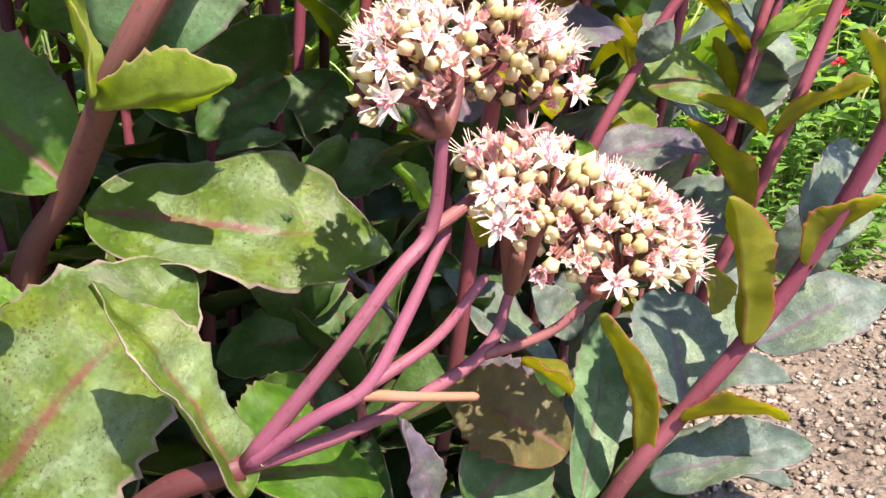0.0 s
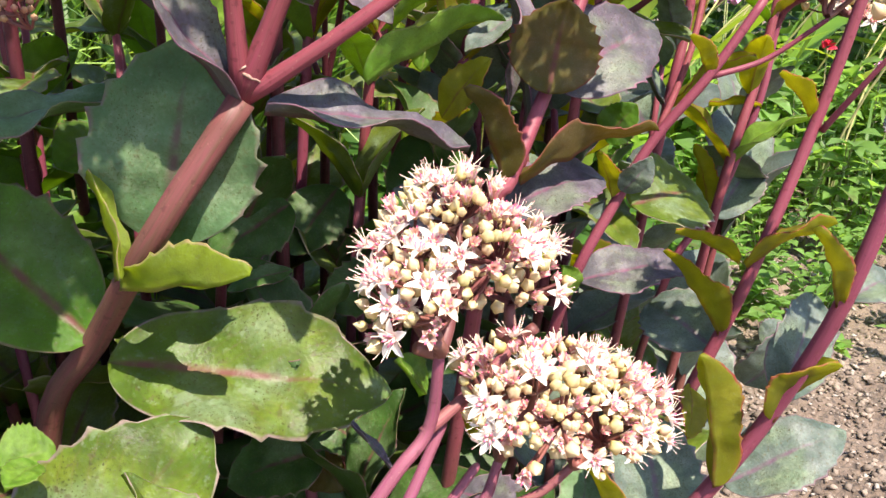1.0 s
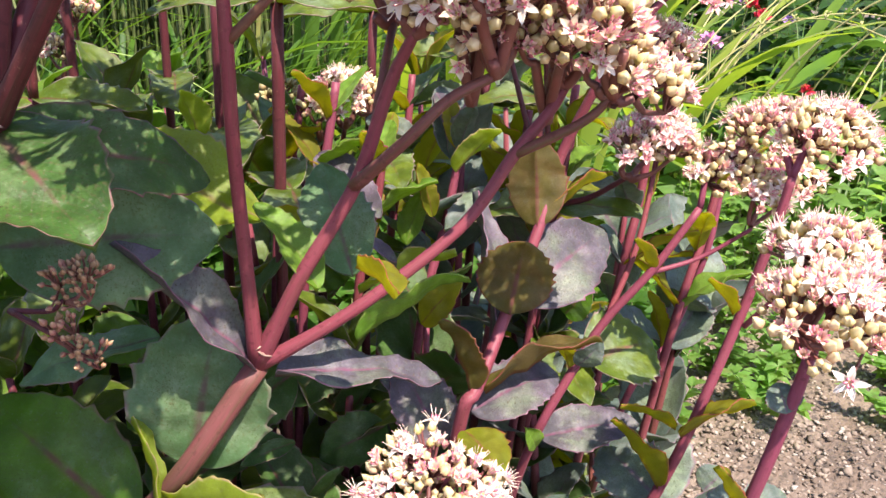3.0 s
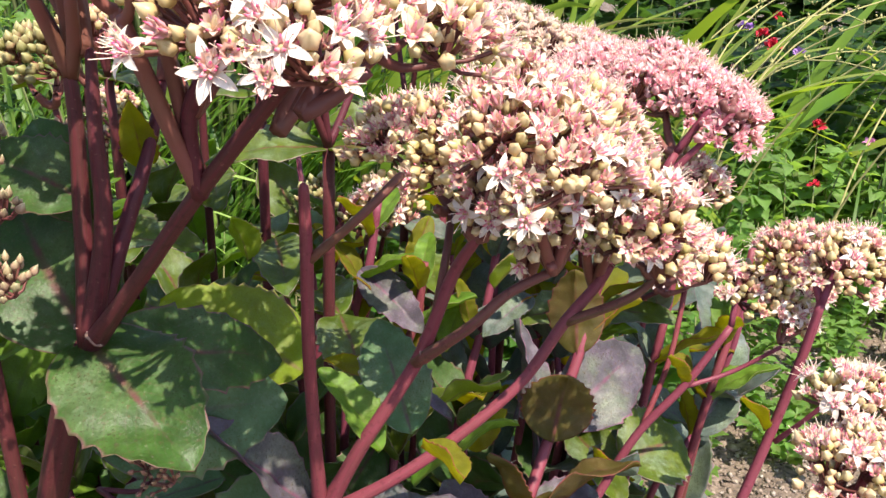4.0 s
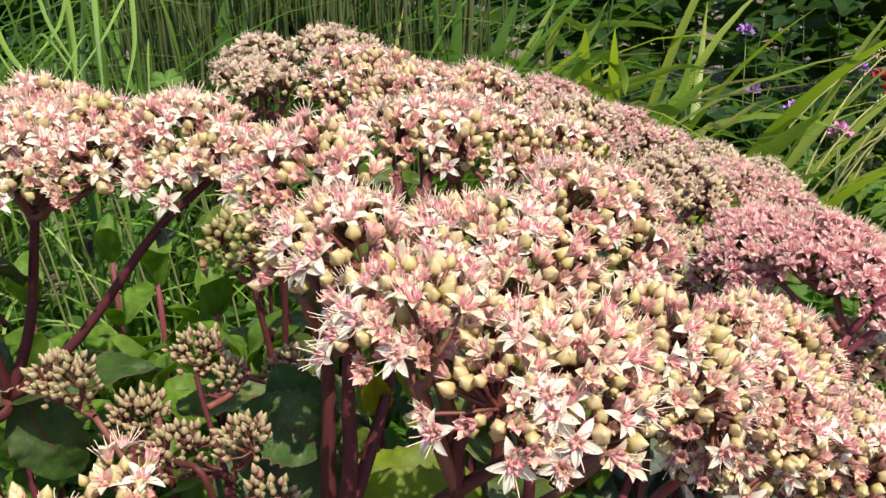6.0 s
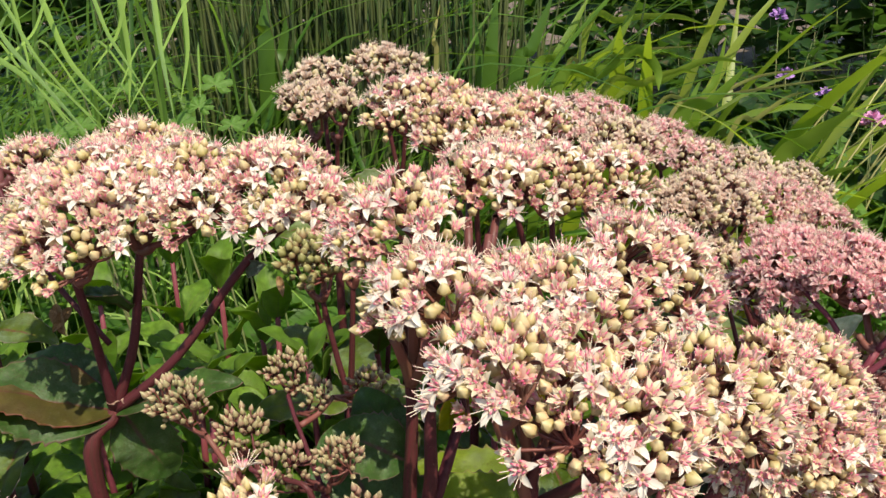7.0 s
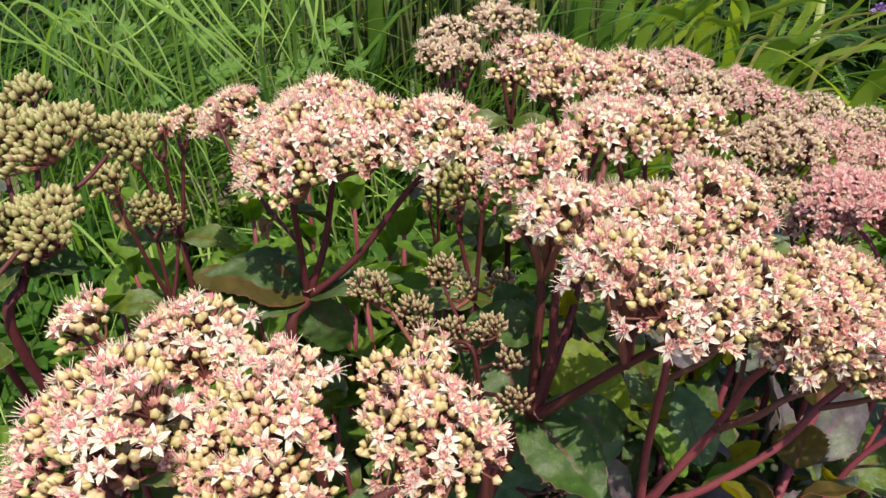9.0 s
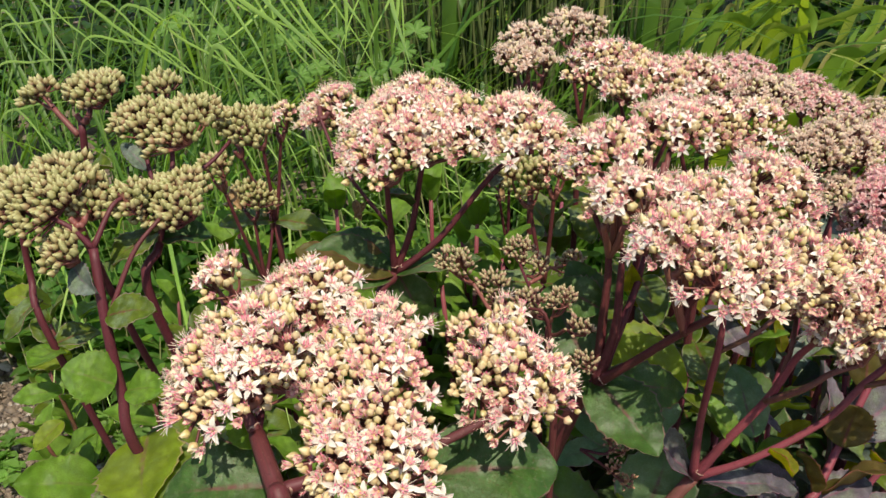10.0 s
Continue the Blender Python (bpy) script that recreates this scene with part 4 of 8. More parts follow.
head(edge_c, (0.127, 0.392, 0.457), 0.0190, (-0.100, -0.400, 0.900), (0.124, 0.396, 0.446), "half")
head(edge_c, (0.154, 0.371, 0.447), 0.0190, (0.000, -0.400, 0.900), (0.144, 0.375, 0.448), "half")
head(edge_c, (0.172, 0.360, 0.435), 0.0120, (0.200, -0.600, 0.800), (0.164, 0.361, 0.413), "half")
leaf(edge_c, (0.064, 0.351, 0.298), (0.118, 0.357, 0.302), 0.0140, (-0.100, -0.450, 0.900), "mauve", fold=10)
leaf(edge_c, (0.062, 0.349, 0.293), (0.056, 0.344, 0.308), 0.0060, (0.400, -0.800, 0.400), "fresh")
leaf(edge_c, (0.096, 0.392, 0.322), (0.138, 0.417, 0.320), 0.0260, (0.000, -0.600, 0.800), "green", fold=8)
leaf(edge_c, (0.082, 0.356, 0.339), (0.093, 0.351, 0.356), 0.0070, (0.400, -0.600, 0.600), "grey")
leaf(edge_c, (0.080, 0.361, 0.336), (0.070, 0.353, 0.358), 0.0060, (0.300, 0.400, 0.700), "olive")
leaf(edge_c, (0.119, 0.364, 0.390), (0.109, 0.365, 0.407), 0.0060, (0.600, 0.300, 0.700), "olive", fold=25)
mid = shoot("purple-stemmed stonecrop shoot with deep pink flower head", [(-0.0300, 0.3700, -0.0100, 0.0037), (-0.0011, 0.3236, 0.1695, 0.0034), (0.0181, 0.2927, 0.3390, 0.0031), (0.0262, 0.2937, 0.3616, 0.0030), (0.0408, 0.3179, 0.3893, 0.0028), (0.0559, 0.3370, 0.4231, 0.0026), (0.0661, 0.3523, 0.4524, 0.0025), (0.0822, 0.3436, 0.4941, 0.0021), (0.0964, 0.3488, 0.5200, 0.0020)])
branch(mid, [(0.0848, 0.3456, 0.4990, 0.0019), (0.0823, 0.3656, 0.5229, 0.0015), (0.0684, 0.3819, 0.5381, 0.0013)])
branch(mid, [(0.0964, 0.3488, 0.5200, 0.0019), (0.1085, 0.3461, 0.5396, 0.0015)])
branch(mid, [(0.0879, 0.3448, 0.5049, 0.0017), (0.1192, 0.3415, 0.5409, 0.0014)])
head(mid, (0.068, 0.400, 0.557), 0.0300, (-0.100, -0.300, 0.950), (0.068, 0.382, 0.538), "pink")
head(mid, (0.096, 0.380, 0.558), 0.0320, (0.100, -0.300, 0.950), (0.096, 0.349, 0.520), "pink")
head(mid, (0.122, 0.360, 0.548), 0.0270, (0.400, -0.350, 0.850), (0.119, 0.342, 0.541), "pink")
head(mid, (0.112, 0.361, 0.510), 0.0200, (0.300, -0.500, 0.850), (0.101, 0.348, 0.504), "half")
leaf(mid, (0.025, 0.293, 0.362), (0.010, 0.293, 0.396), 0.0120, (0.600, 0.450, 0.600), "bronze", fold=22)
leaf(mid, (0.029, 0.294, 0.362), (0.084, 0.311, 0.377), 0.0110, (-0.250, 0.450, 0.850), "bronze", fold=18)
leaf(mid, (0.024, 0.296, 0.349), (0.066, 0.319, 0.355), 0.0150, (0.000, -0.500, 0.850), "mauve", fold=10)
leaf(mid, (0.021, 0.289, 0.343), (0.036, 0.269, 0.333), 0.0140, (0.000, 0.300, 0.900), "olive", fold=15)
leaf(mid, (0.041, 0.312, 0.390), (0.047, 0.314, 0.424), 0.0180, (0.100, 0.850, 0.500), "bronze", fold=10)
leaf(mid, (0.046, 0.328, 0.390), (0.092, 0.367, 0.410), 0.0200, (0.100, -0.800, 0.550), "mauve", fold=8)
leaf(mid, (0.035, 0.316, 0.373), (0.025, 0.351, 0.435), 0.0090, (0.800, -0.400, 0.400), "mauve", fold=25)
leaf(mid, (0.055, 0.337, 0.423), (0.053, 0.345, 0.464), 0.0140, (0.100, 0.850, 0.500), "bronze", fold=10)
leaf(mid, (0.060, 0.342, 0.427), (0.089, 0.358, 0.443), 0.0090, (-0.300, 0.400, 0.850), "olive", fold=18)
leaf(mid, (0.011, 0.308, 0.323), (-0.010, 0.331, 0.354), 0.0160, (0.200, -0.800, 0.500), "mauve")
far_c = shoot("slender stonecrop shoot with well-spaced paired leaves", [(0.1000, 0.5600, -0.0100, 0.0027), (0.1204, 0.4911, 0.1338, 0.0026), (0.1341, 0.4452, 0.2676, 0.0024), (0.1590, 0.4567, 0.2991, 0.0022), (0.1787, 0.4595, 0.3635, 0.0021), (0.1880, 0.4662, 0.4094, 0.0020), (0.2081, 0.4357, 0.4228, 0.0017)])
head(far_c, (0.219, 0.447, 0.424), 0.0200, (0.000, -0.350, 1.000), (0.210, 0.436, 0.410), "half")
leaf(far_c, (0.157, 0.456, 0.297), (0.142, 0.451, 0.339), 0.0090, (0.600, 0.450, 0.600), "olive", fold=22)
leaf(far_c, (0.163, 0.465, 0.292), (0.193, 0.495, 0.318), 0.0160, (0.000, -0.700, 0.600), "grey")
leaf(far_c, (0.179, 0.458, 0.360), (0.150, 0.459, 0.360), 0.0070, (0.000, 0.300, 0.900), "olive")

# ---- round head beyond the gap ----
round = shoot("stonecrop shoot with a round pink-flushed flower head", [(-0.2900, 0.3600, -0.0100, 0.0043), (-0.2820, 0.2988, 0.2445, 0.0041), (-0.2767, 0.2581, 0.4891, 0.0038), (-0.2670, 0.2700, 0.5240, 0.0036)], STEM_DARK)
branch(round, [(-0.2670, 0.2700, 0.5240, 0.0023), (-0.2634, 0.2619, 0.5601, 0.0020), (-0.2581, 0.2490, 0.6007, 0.0017)])
branch(round, [(-0.2670, 0.2700, 0.5240, 0.0025), (-0.2533, 0.2741, 0.5578, 0.0022), (-0.2426, 0.2758, 0.6028, 0.0018)])
branch(round, [(-0.2670, 0.2700, 0.5240, 0.0025), (-0.2340, 0.2746, 0.5511, 0.0021), (-0.1995, 0.2852, 0.5932, 0.0019), (-0.1734, 0.2900, 0.6152, 0.0016)])
branch(round, [(-0.2740, 0.2885, 0.5494, 0.0014), (-0.3120, 0.3013, 0.5904, 0.0013), (-0.3297, 0.3131, 0.6215, 0.0012)])
head(round, (-0.257, 0.252, 0.642), 0.0380, (-0.150, -0.420, 0.900), (-0.258, 0.249, 0.601), "open")
head(round, (-0.218, 0.265, 0.641), 0.0300, (0.100, -0.420, 0.900), (-0.243, 0.276, 0.603), "open")
head(round, (-0.258, 0.310, 0.644), 0.0360, (0.000, -0.250, 1.000), (-0.243, 0.276, 0.603), "open")
head(round, (-0.178, 0.276, 0.641), 0.0270, (0.200, -0.400, 0.900), (-0.173, 0.290, 0.615), "open")
head(round, (-0.157, 0.267, 0.632), 0.0140, (0.400, -0.500, 0.800), (-0.173, 0.290, 0.615), "open")
head(round, (-0.337, 0.338, 0.629), 0.0260, (-0.200, -0.300, 0.950), (-0.330, 0.313, 0.621), "open")
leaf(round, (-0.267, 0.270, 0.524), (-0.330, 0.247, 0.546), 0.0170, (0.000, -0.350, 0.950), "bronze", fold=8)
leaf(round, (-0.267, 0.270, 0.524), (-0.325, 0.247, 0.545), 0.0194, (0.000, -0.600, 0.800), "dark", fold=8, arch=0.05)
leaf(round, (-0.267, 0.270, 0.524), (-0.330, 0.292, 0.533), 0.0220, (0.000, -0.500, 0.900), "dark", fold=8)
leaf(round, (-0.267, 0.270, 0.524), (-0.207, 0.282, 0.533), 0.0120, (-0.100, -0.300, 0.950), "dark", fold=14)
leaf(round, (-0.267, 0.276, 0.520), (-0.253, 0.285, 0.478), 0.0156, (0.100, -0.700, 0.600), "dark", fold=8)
leaf(round, (-0.201, 0.288, 0.588), (-0.190, 0.282, 0.594), 0.0040, (0.000, -0.900, 0.450), "grey")
leaf(round, (-0.250, 0.273, 0.577), (-0.261, 0.255, 0.591), 0.0080, (0.000, -0.200, 1.000), "dark")

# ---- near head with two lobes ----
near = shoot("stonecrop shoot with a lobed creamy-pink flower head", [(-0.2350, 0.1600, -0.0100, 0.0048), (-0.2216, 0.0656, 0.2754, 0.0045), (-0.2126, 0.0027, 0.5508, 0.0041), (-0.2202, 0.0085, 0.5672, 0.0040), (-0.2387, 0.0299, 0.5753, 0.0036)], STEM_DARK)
branch(near, [(-0.2387, 0.0299, 0.5753, 0.0027), (-0.2487, 0.0362, 0.5895, 0.0020)])
branch(near, [(-0.2202, 0.0085, 0.5672, 0.0027), (-0.1993, 0.0229, 0.5703, 0.0022), (-0.1950, 0.0376, 0.5735, 0.0018)])
branch(near, [(-0.2200, 0.0106, 0.5596, 0.0025), (-0.1858, 0.0484, 0.5543, 0.0022), (-0.1590, 0.0714, 0.5590, 0.0020), (-0.1457, 0.0815, 0.5657, 0.0018)])
branch(near, [(-0.2387, 0.0299, 0.5753, 0.0020), (-0.2543, 0.0768, 0.5854, 0.0017), (-0.2522, 0.0994, 0.5938, 0.0014)])
head(near, (-0.254, 0.038, 0.613), 0.0330, (-0.250, -0.400, 0.900), (-0.249, 0.036, 0.589), "half")
head(near, (-0.240, 0.054, 0.601), 0.0180, (0.000, -0.350, 0.950), (-0.244, 0.036, 0.585), "half")
head(near, (-0.202, 0.058, 0.595), 0.0340, (0.150, -0.400, 0.900), (-0.195, 0.038, 0.573), "half")
head(near, (-0.188, 0.022, 0.583), 0.0290, (0.100, -0.600, 0.800), (-0.195, 0.024, 0.570), "half")
head(near, (-0.289, 0.093, 0.616), 0.0130, (-0.200, -0.400, 0.900), (-0.281, 0.088, 0.601), "half")
head(near, (-0.250, 0.106, 0.606), 0.0260, (0.000, -0.350, 0.950), (-0.252, 0.099, 0.594), "half")
head(near, (-0.207, 0.102, 0.592), 0.0190, (0.200, -0.350, 0.900), (-0.205, 0.064, 0.575), "half")
head(near, (-0.146, 0.092, 0.580), 0.0290, (0.100, -0.450, 0.900), (-0.146, 0.082, 0.566), "half")
head(near, (-0.127, 0.100, 0.571), 0.0130, (0.500, -0.400, 0.800), (-0.143, 0.081, 0.563), "half")
head(near, (-0.175, 0.128, 0.577), 0.0130, (-0.100, -0.400, 0.900), (-0.155, 0.088, 0.566), "half")
head(near, (-0.161, 0.157, 0.567), 0.0120, (0.100, -0.400, 0.900), (-0.148, 0.090, 0.565), "tight")
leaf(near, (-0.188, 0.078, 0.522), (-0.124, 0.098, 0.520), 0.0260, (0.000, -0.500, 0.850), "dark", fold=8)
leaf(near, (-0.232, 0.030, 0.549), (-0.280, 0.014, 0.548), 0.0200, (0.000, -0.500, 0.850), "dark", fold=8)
leaf(near, (-0.242, 0.035, 0.565), (-0.255, 0.039, 0.581), 0.0090, (0.000, -0.350, 1.000), "fresh")
leaf(near, (-0.257, 0.049, 0.555), (-0.279, 0.048, 0.545), 0.0120, (0.000, -0.350, 1.000), "green")

# ---- shoots with green unopened heads ----
green_a = shoot("stonecrop shoot with pale green unopened flower heads", [(-0.3600, 0.3300, -0.0100, 0.0037), (-0.3663, 0.1963, 0.2341, 0.0034), (-0.3706, 0.1072, 0.4682, 0.0032), (-0.3739, 0.1062, 0.5257, 0.0030), (-0.3759, 0.1111, 0.5709, 0.0028), (-0.3810, 0.1219, 0.6067, 0.0025)], STEM_DARK)
branch(green_a, [(-0.3810, 0.1219, 0.6067, 0.0018), (-0.3914, 0.1197, 0.6205, 0.0014), (-0.4064, 0.1180, 0.6270, 0.0013)])
branch(green_a, [(-0.3810, 0.1219, 0.6067, 0.0018), (-0.3769, 0.1377, 0.6235, 0.0014), (-0.3747, 0.1460, 0.6269, 0.0012)])
branch(green_a, [(-0.3743, 0.1102, 0.5680, 0.0016), (-0.3666, 0.1341, 0.5984, 0.0014), (-0.3574, 0.1502, 0.6124, 0.0011)])
head(green_a, (-0.414, 0.130, 0.643), 0.0290, (-0.100, -0.350, 0.950), (-0.406, 0.118, 0.627), "green", size=0.0052, gap=0.0036, bulge=0.30)
head(green_a, (-0.396, 0.142, 0.633), 0.0170, (0.200, -0.400, 0.900), (-0.387, 0.123, 0.619), "green", size=0.0052, gap=0.0036, bulge=0.30)
head(green_a, (-0.375, 0.150, 0.628), 0.0120, (0.000, -0.400, 0.900), (-0.375, 0.146, 0.627), "green", size=0.0052, gap=0.0036, bulge=0.30)
head(green_a, (-0.395, 0.109, 0.614), 0.0140, (-0.200, -0.600, 0.800), (-0.391, 0.112, 0.601), "green", size=0.0052, gap=0.0036, bulge=0.30)
leaf(green_a, (-0.371, 0.100, 0.534), (-0.393, 0.088, 0.549), 0.0150, (0.100, -0.600, 0.800), "fresh", fold=10)
leaf(green_a, (-0.373, 0.110, 0.572), (-0.343, 0.113, 0.577), 0.0110, (0.000, -0.500, 0.900), "green", fold=10)
leaf(green_a, (-0.371, 0.107, 0.525), (-0.347, 0.110, 0.527), 0.0110, (0.000, -0.500, 0.900), "fresh")
leaf(green_a, (-0.372, 0.113, 0.480), (-0.332, 0.056, 0.458), 0.0330, (0.000, -0.600, 0.800), "green", fold=8)
leaf(green_a, (-0.376, 0.112, 0.481), (-0.332, 0.115, 0.481), 0.0180, (0.000, -0.500, 0.850), "green", fold=10)
leaf(green_a, (-0.396, 0.095, 0.461), (-0.426, 0.062, 0.484), 0.0170, (0.000, -0.600, 0.800), "fresh", fold=10)
leaf(green_a, (-0.373, 0.116, 0.486), (-0.348, 0.071, 0.474), 0.0275, (0.000, -0.600, 0.800), "lime", fold=10)
leaf(green_a, (-0.421, 0.164, 0.474), (-0.403, 0.179, 0.470), 0.0099, (0.000, -0.600, 0.800), "lime", fold=10)
leaf(green_a, (-0.394, 0.118, 0.597), (-0.374, 0.108, 0.587), 0.0090, (0.000, -0.900, 0.450), "grey")
green_b = shoot("stonecrop shoot with two green budded flower heads", [(-0.4000, 0.4000, -0.0100, 0.0033), (-0.3867, 0.2533, 0.2723, 0.0031), (-0.3779, 0.1556, 0.5446, 0.0029), (-0.3708, 0.1640, 0.5908, 0.0026)], STEM_DARK)
branch(green_b, [(-0.3708, 0.1640, 0.5908, 0.0018), (-0.3641, 0.1625, 0.6065, 0.0014)])
branch(green_b, [(-0.3708, 0.1640, 0.5908, 0.0018), (-0.3697, 0.1890, 0.6275, 0.0016), (-0.3727, 0.1973, 0.6458, 0.0013)])
branch(green_b, [(-0.3690, 0.1846, 0.6185, 0.0014), (-0.3545, 0.2048, 0.6258, 0.0013), (-0.3435, 0.2209, 0.6387, 0.0011)])
branch(green_b, [(-0.3723, 0.1728, 0.5976, 0.0014), (-0.3838, 0.1864, 0.6315, 0.0013), (-0.3888, 0.1926, 0.6469, 0.0011)])
head(green_b, (-0.359, 0.167, 0.624), 0.0230, (0.000, -0.400, 0.900), (-0.364, 0.162, 0.605), "green", size=0.0052, gap=0.0036, bulge=0.30)
head(green_b, (-0.367, 0.201, 0.660), 0.0250, (0.000, -0.300, 0.950), (-0.373, 0.197, 0.646), "green", size=0.0052, gap=0.0036, bulge=0.30)
head(green_b, (-0.395, 0.198, 0.661), 0.0170, (-0.200, -0.300, 0.950), (-0.389, 0.193, 0.647), "green", size=0.0052, gap=0.0036, bulge=0.30)
head(green_b, (-0.338, 0.228, 0.649), 0.0180, (0.200, -0.350, 0.950), (-0.344, 0.221, 0.639), "green", size=0.0052, gap=0.0036, bulge=0.30)
head(green_b, (-0.406, 0.244, 0.667), 0.0120, (0.000, -0.200, 1.000), (-0.395, 0.224, 0.644), "green", size=0.0052, gap=0.0036, bulge=0.30)
leaf(green_b, (-0.370, 0.165, 0.592), (-0.344, 0.178, 0.590), 0.0110, (0.000, -0.300, 0.950), "dark")
leaf(green_b, (-0.384, 0.185, 0.628), (-0.400, 0.187, 0.643), 0.0060, (0.000, -0.350, 1.000), "grey")
leaf(green_b, (-0.372, 0.167, 0.597), (-0.387, 0.139, 0.587), 0.0120, (0.000, -0.350, 1.000), "green")
green_c = shoot("tall stonecrop shoot with one green budded head", [(-0.4800, 0.4200, -0.0100, 0.0030), (-0.4671, 0.2886, 0.2855, 0.0028), (-0.4585, 0.2009, 0.5709, 0.0026), (-0.4504, 0.2093, 0.6164, 0.0025), (-0.4442, 0.2094, 0.6470, 0.0022)], STEM_DARK)
head(green_c, (-0.435, 0.215, 0.675), 0.0200, (0.000, -0.300, 0.950), (-0.442, 0.209, 0.649), "green", size=0.0052, gap=0.0036, bulge=0.30)
head(green_c, (-0.483, 0.219, 0.668), 0.0120, (-0.200, -0.300, 0.950), (-0.453, 0.214, 0.638), "green", size=0.0052, gap=0.0036, bulge=0.30)
leaf(green_c, (-0.450, 0.209, 0.616), (-0.424, 0.203, 0.622), 0.0080, (0.000, -0.350, 1.000), "green")
leaf(green_c, (-0.455, 0.199, 0.576), (-0.476, 0.183, 0.570), 0.0140, (0.000, -0.350, 1.000), "fresh")
green_d = shoot("leaning stonecrop shoot with green buds", [(-0.4600, 0.3000, -0.0100, 0.0026), (-0.4540, 0.2055, 0.2599, 0.0025), (-0.4500, 0.1425, 0.5199, 0.0023), (-0.4610, 0.1512, 0.5669, 0.0021), (-0.4547, 0.1500, 0.6063, 0.0018)], STEM_DARK)
leaf(green_d, (-0.461, 0.164, 0.501), (-0.482, 0.146, 0.501), 0.0094, (0.000, -0.600, 0.800), "lime", fold=10)
leaf(green_d, (-0.480, 0.165, 0.469), (-0.505, 0.146, 0.471), 0.0085, (0.000, -0.600, 0.800), "fresh", fold=10)
leaf(green_d, (-0.464, 0.143, 0.462), (-0.473, 0.123, 0.451), 0.0082, (0.000, -0.600, 0.800), "lime", fold=10)
leaf(green_d, (-0.465, 0.184, 0.519), (-0.466, 0.216, 0.514), 0.0087, (0.000, -0.600, 0.800), "fresh", fold=10)
leaf(green_d, (-0.506, 0.202, 0.513), (-0.538, 0.197, 0.523), 0.0097, (0.000, -0.600, 0.800), "lime", fold=10)
head(green_d, (-0.466, 0.146, 0.629), 0.0230, (0.000, -0.350, 0.950), (-0.455, 0.150, 0.606), "green", size=0.0052, gap=0.0036, bulge=0.30)
leaf(green_d, (-0.447, 0.144, 0.520), (-0.451, 0.120, 0.522), 0.0120, (0.000, -0.350, 1.000), "fresh")
leaf(green_d, (-0.452, 0.144, 0.523), (-0.437, 0.169, 0.518), 0.0120, (0.000, -0.350, 1.000), "green")
leaf(green_d, (-0.455, 0.147, 0.554), (-0.473, 0.130, 0.533), 0.0100, (0.000, -0.350, 1.000), "green")

# ---- thin shoots with small brown buds ----
thin = shoot("thin stonecrop shoot with small brown unopened buds", [(-0.1900, 0.2500, -0.0100, 0.0027), (-0.1615, 0.2149, 0.2397, 0.0025), (-0.1424, 0.1915, 0.4794, 0.0023), (-0.1463, 0.1967, 0.5204, 0.0022), (-0.1463, 0.1983, 0.5382, 0.0018)], STEM_DARK)
branch(thin, [(-0.1463, 0.1983, 0.5382, 0.0011), (-0.1642, 0.2283, 0.5478, 0.0009), (-0.1713, 0.2409, 0.5530, 0.0009)])
branch(thin, [(-0.1463, 0.1948, 0.5156, 0.0011), (-0.1543, 0.1889, 0.5285, 0.0009), (-0.1732, 0.1997, 0.5301, 0.0009)])
branch(thin, [(-0.1463, 0.1992, 0.5405, 0.0011), (-0.1576, 0.1953, 0.5451, 0.0009), (-0.1721, 0.1967, 0.5497, 0.0009)])
branch(thin, [(-0.1433, 0.1917, 0.4855, 0.0011), (-0.1424, 0.1752, 0.5542, 0.0010), (-0.1537, 0.1808, 0.5586, 0.0009)])
head(thin, (-0.206, 0.215, 0.569), 0.0130, (0.000, -0.350, 1.000), (-0.173, 0.200, 0.530), "brown", size=0.0040, gap=0.0031)
head(thin, (-0.184, 0.218, 0.553), 0.0120, (0.000, -0.350, 1.000), (-0.173, 0.207, 0.534), "brown", size=0.0040, gap=0.0031)
head(thin, (-0.174, 0.252, 0.561), 0.0110, (0.000, -0.350, 1.000), (-0.171, 0.241, 0.553), "brown", size=0.0040, gap=0.0031)
head(thin, (-0.159, 0.241, 0.557), 0.0070, (0.000, -0.350, 1.000), (-0.168, 0.234, 0.549), "brown", size=0.0040, gap=0.0031)
head(thin, (-0.143, 0.259, 0.552), 0.0090, (0.000, -0.350, 1.000), (-0.163, 0.228, 0.548), "brown", size=0.0040, gap=0.0031)
head(thin, (-0.156, 0.187, 0.560), 0.0100, (0.000, -0.350, 1.000), (-0.146, 0.199, 0.541), "brown", size=0.0038, gap=0.0030)
head(thin, (-0.138, 0.192, 0.563), 0.0090, (0.000, -0.350, 1.000), (-0.146, 0.199, 0.540), "brown", size=0.0038, gap=0.0030)
head(thin, (-0.125, 0.174, 0.556), 0.0070, (0.000, -0.350, 1.000), (-0.146, 0.198, 0.531), "brown", size=0.0038, gap=0.0030)
head(thin, (-0.122, 0.166, 0.539), 0.0080, (0.000, -0.350, 1.000), (-0.146, 0.196, 0.519), "brown", size=0.0038, gap=0.0030)
head(thin, (-0.106, 0.210, 0.452), 0.0100, (0.000, -0.600, 0.800), (-0.111, 0.211, 0.441), "rust", size=0.0034, gap=0.0030)
head(thin, (-0.106, 0.199, 0.439), 0.0060, (0.000, -0.600, 0.800), (-0.113, 0.203, 0.435), "rust", size=0.0034, gap=0.0030)
head(thin, (-0.098, 0.197, 0.432), 0.0060, (0.300, -0.600, 0.800), (-0.109, 0.203, 0.433), "rust", size=0.0034, gap=0.0030)
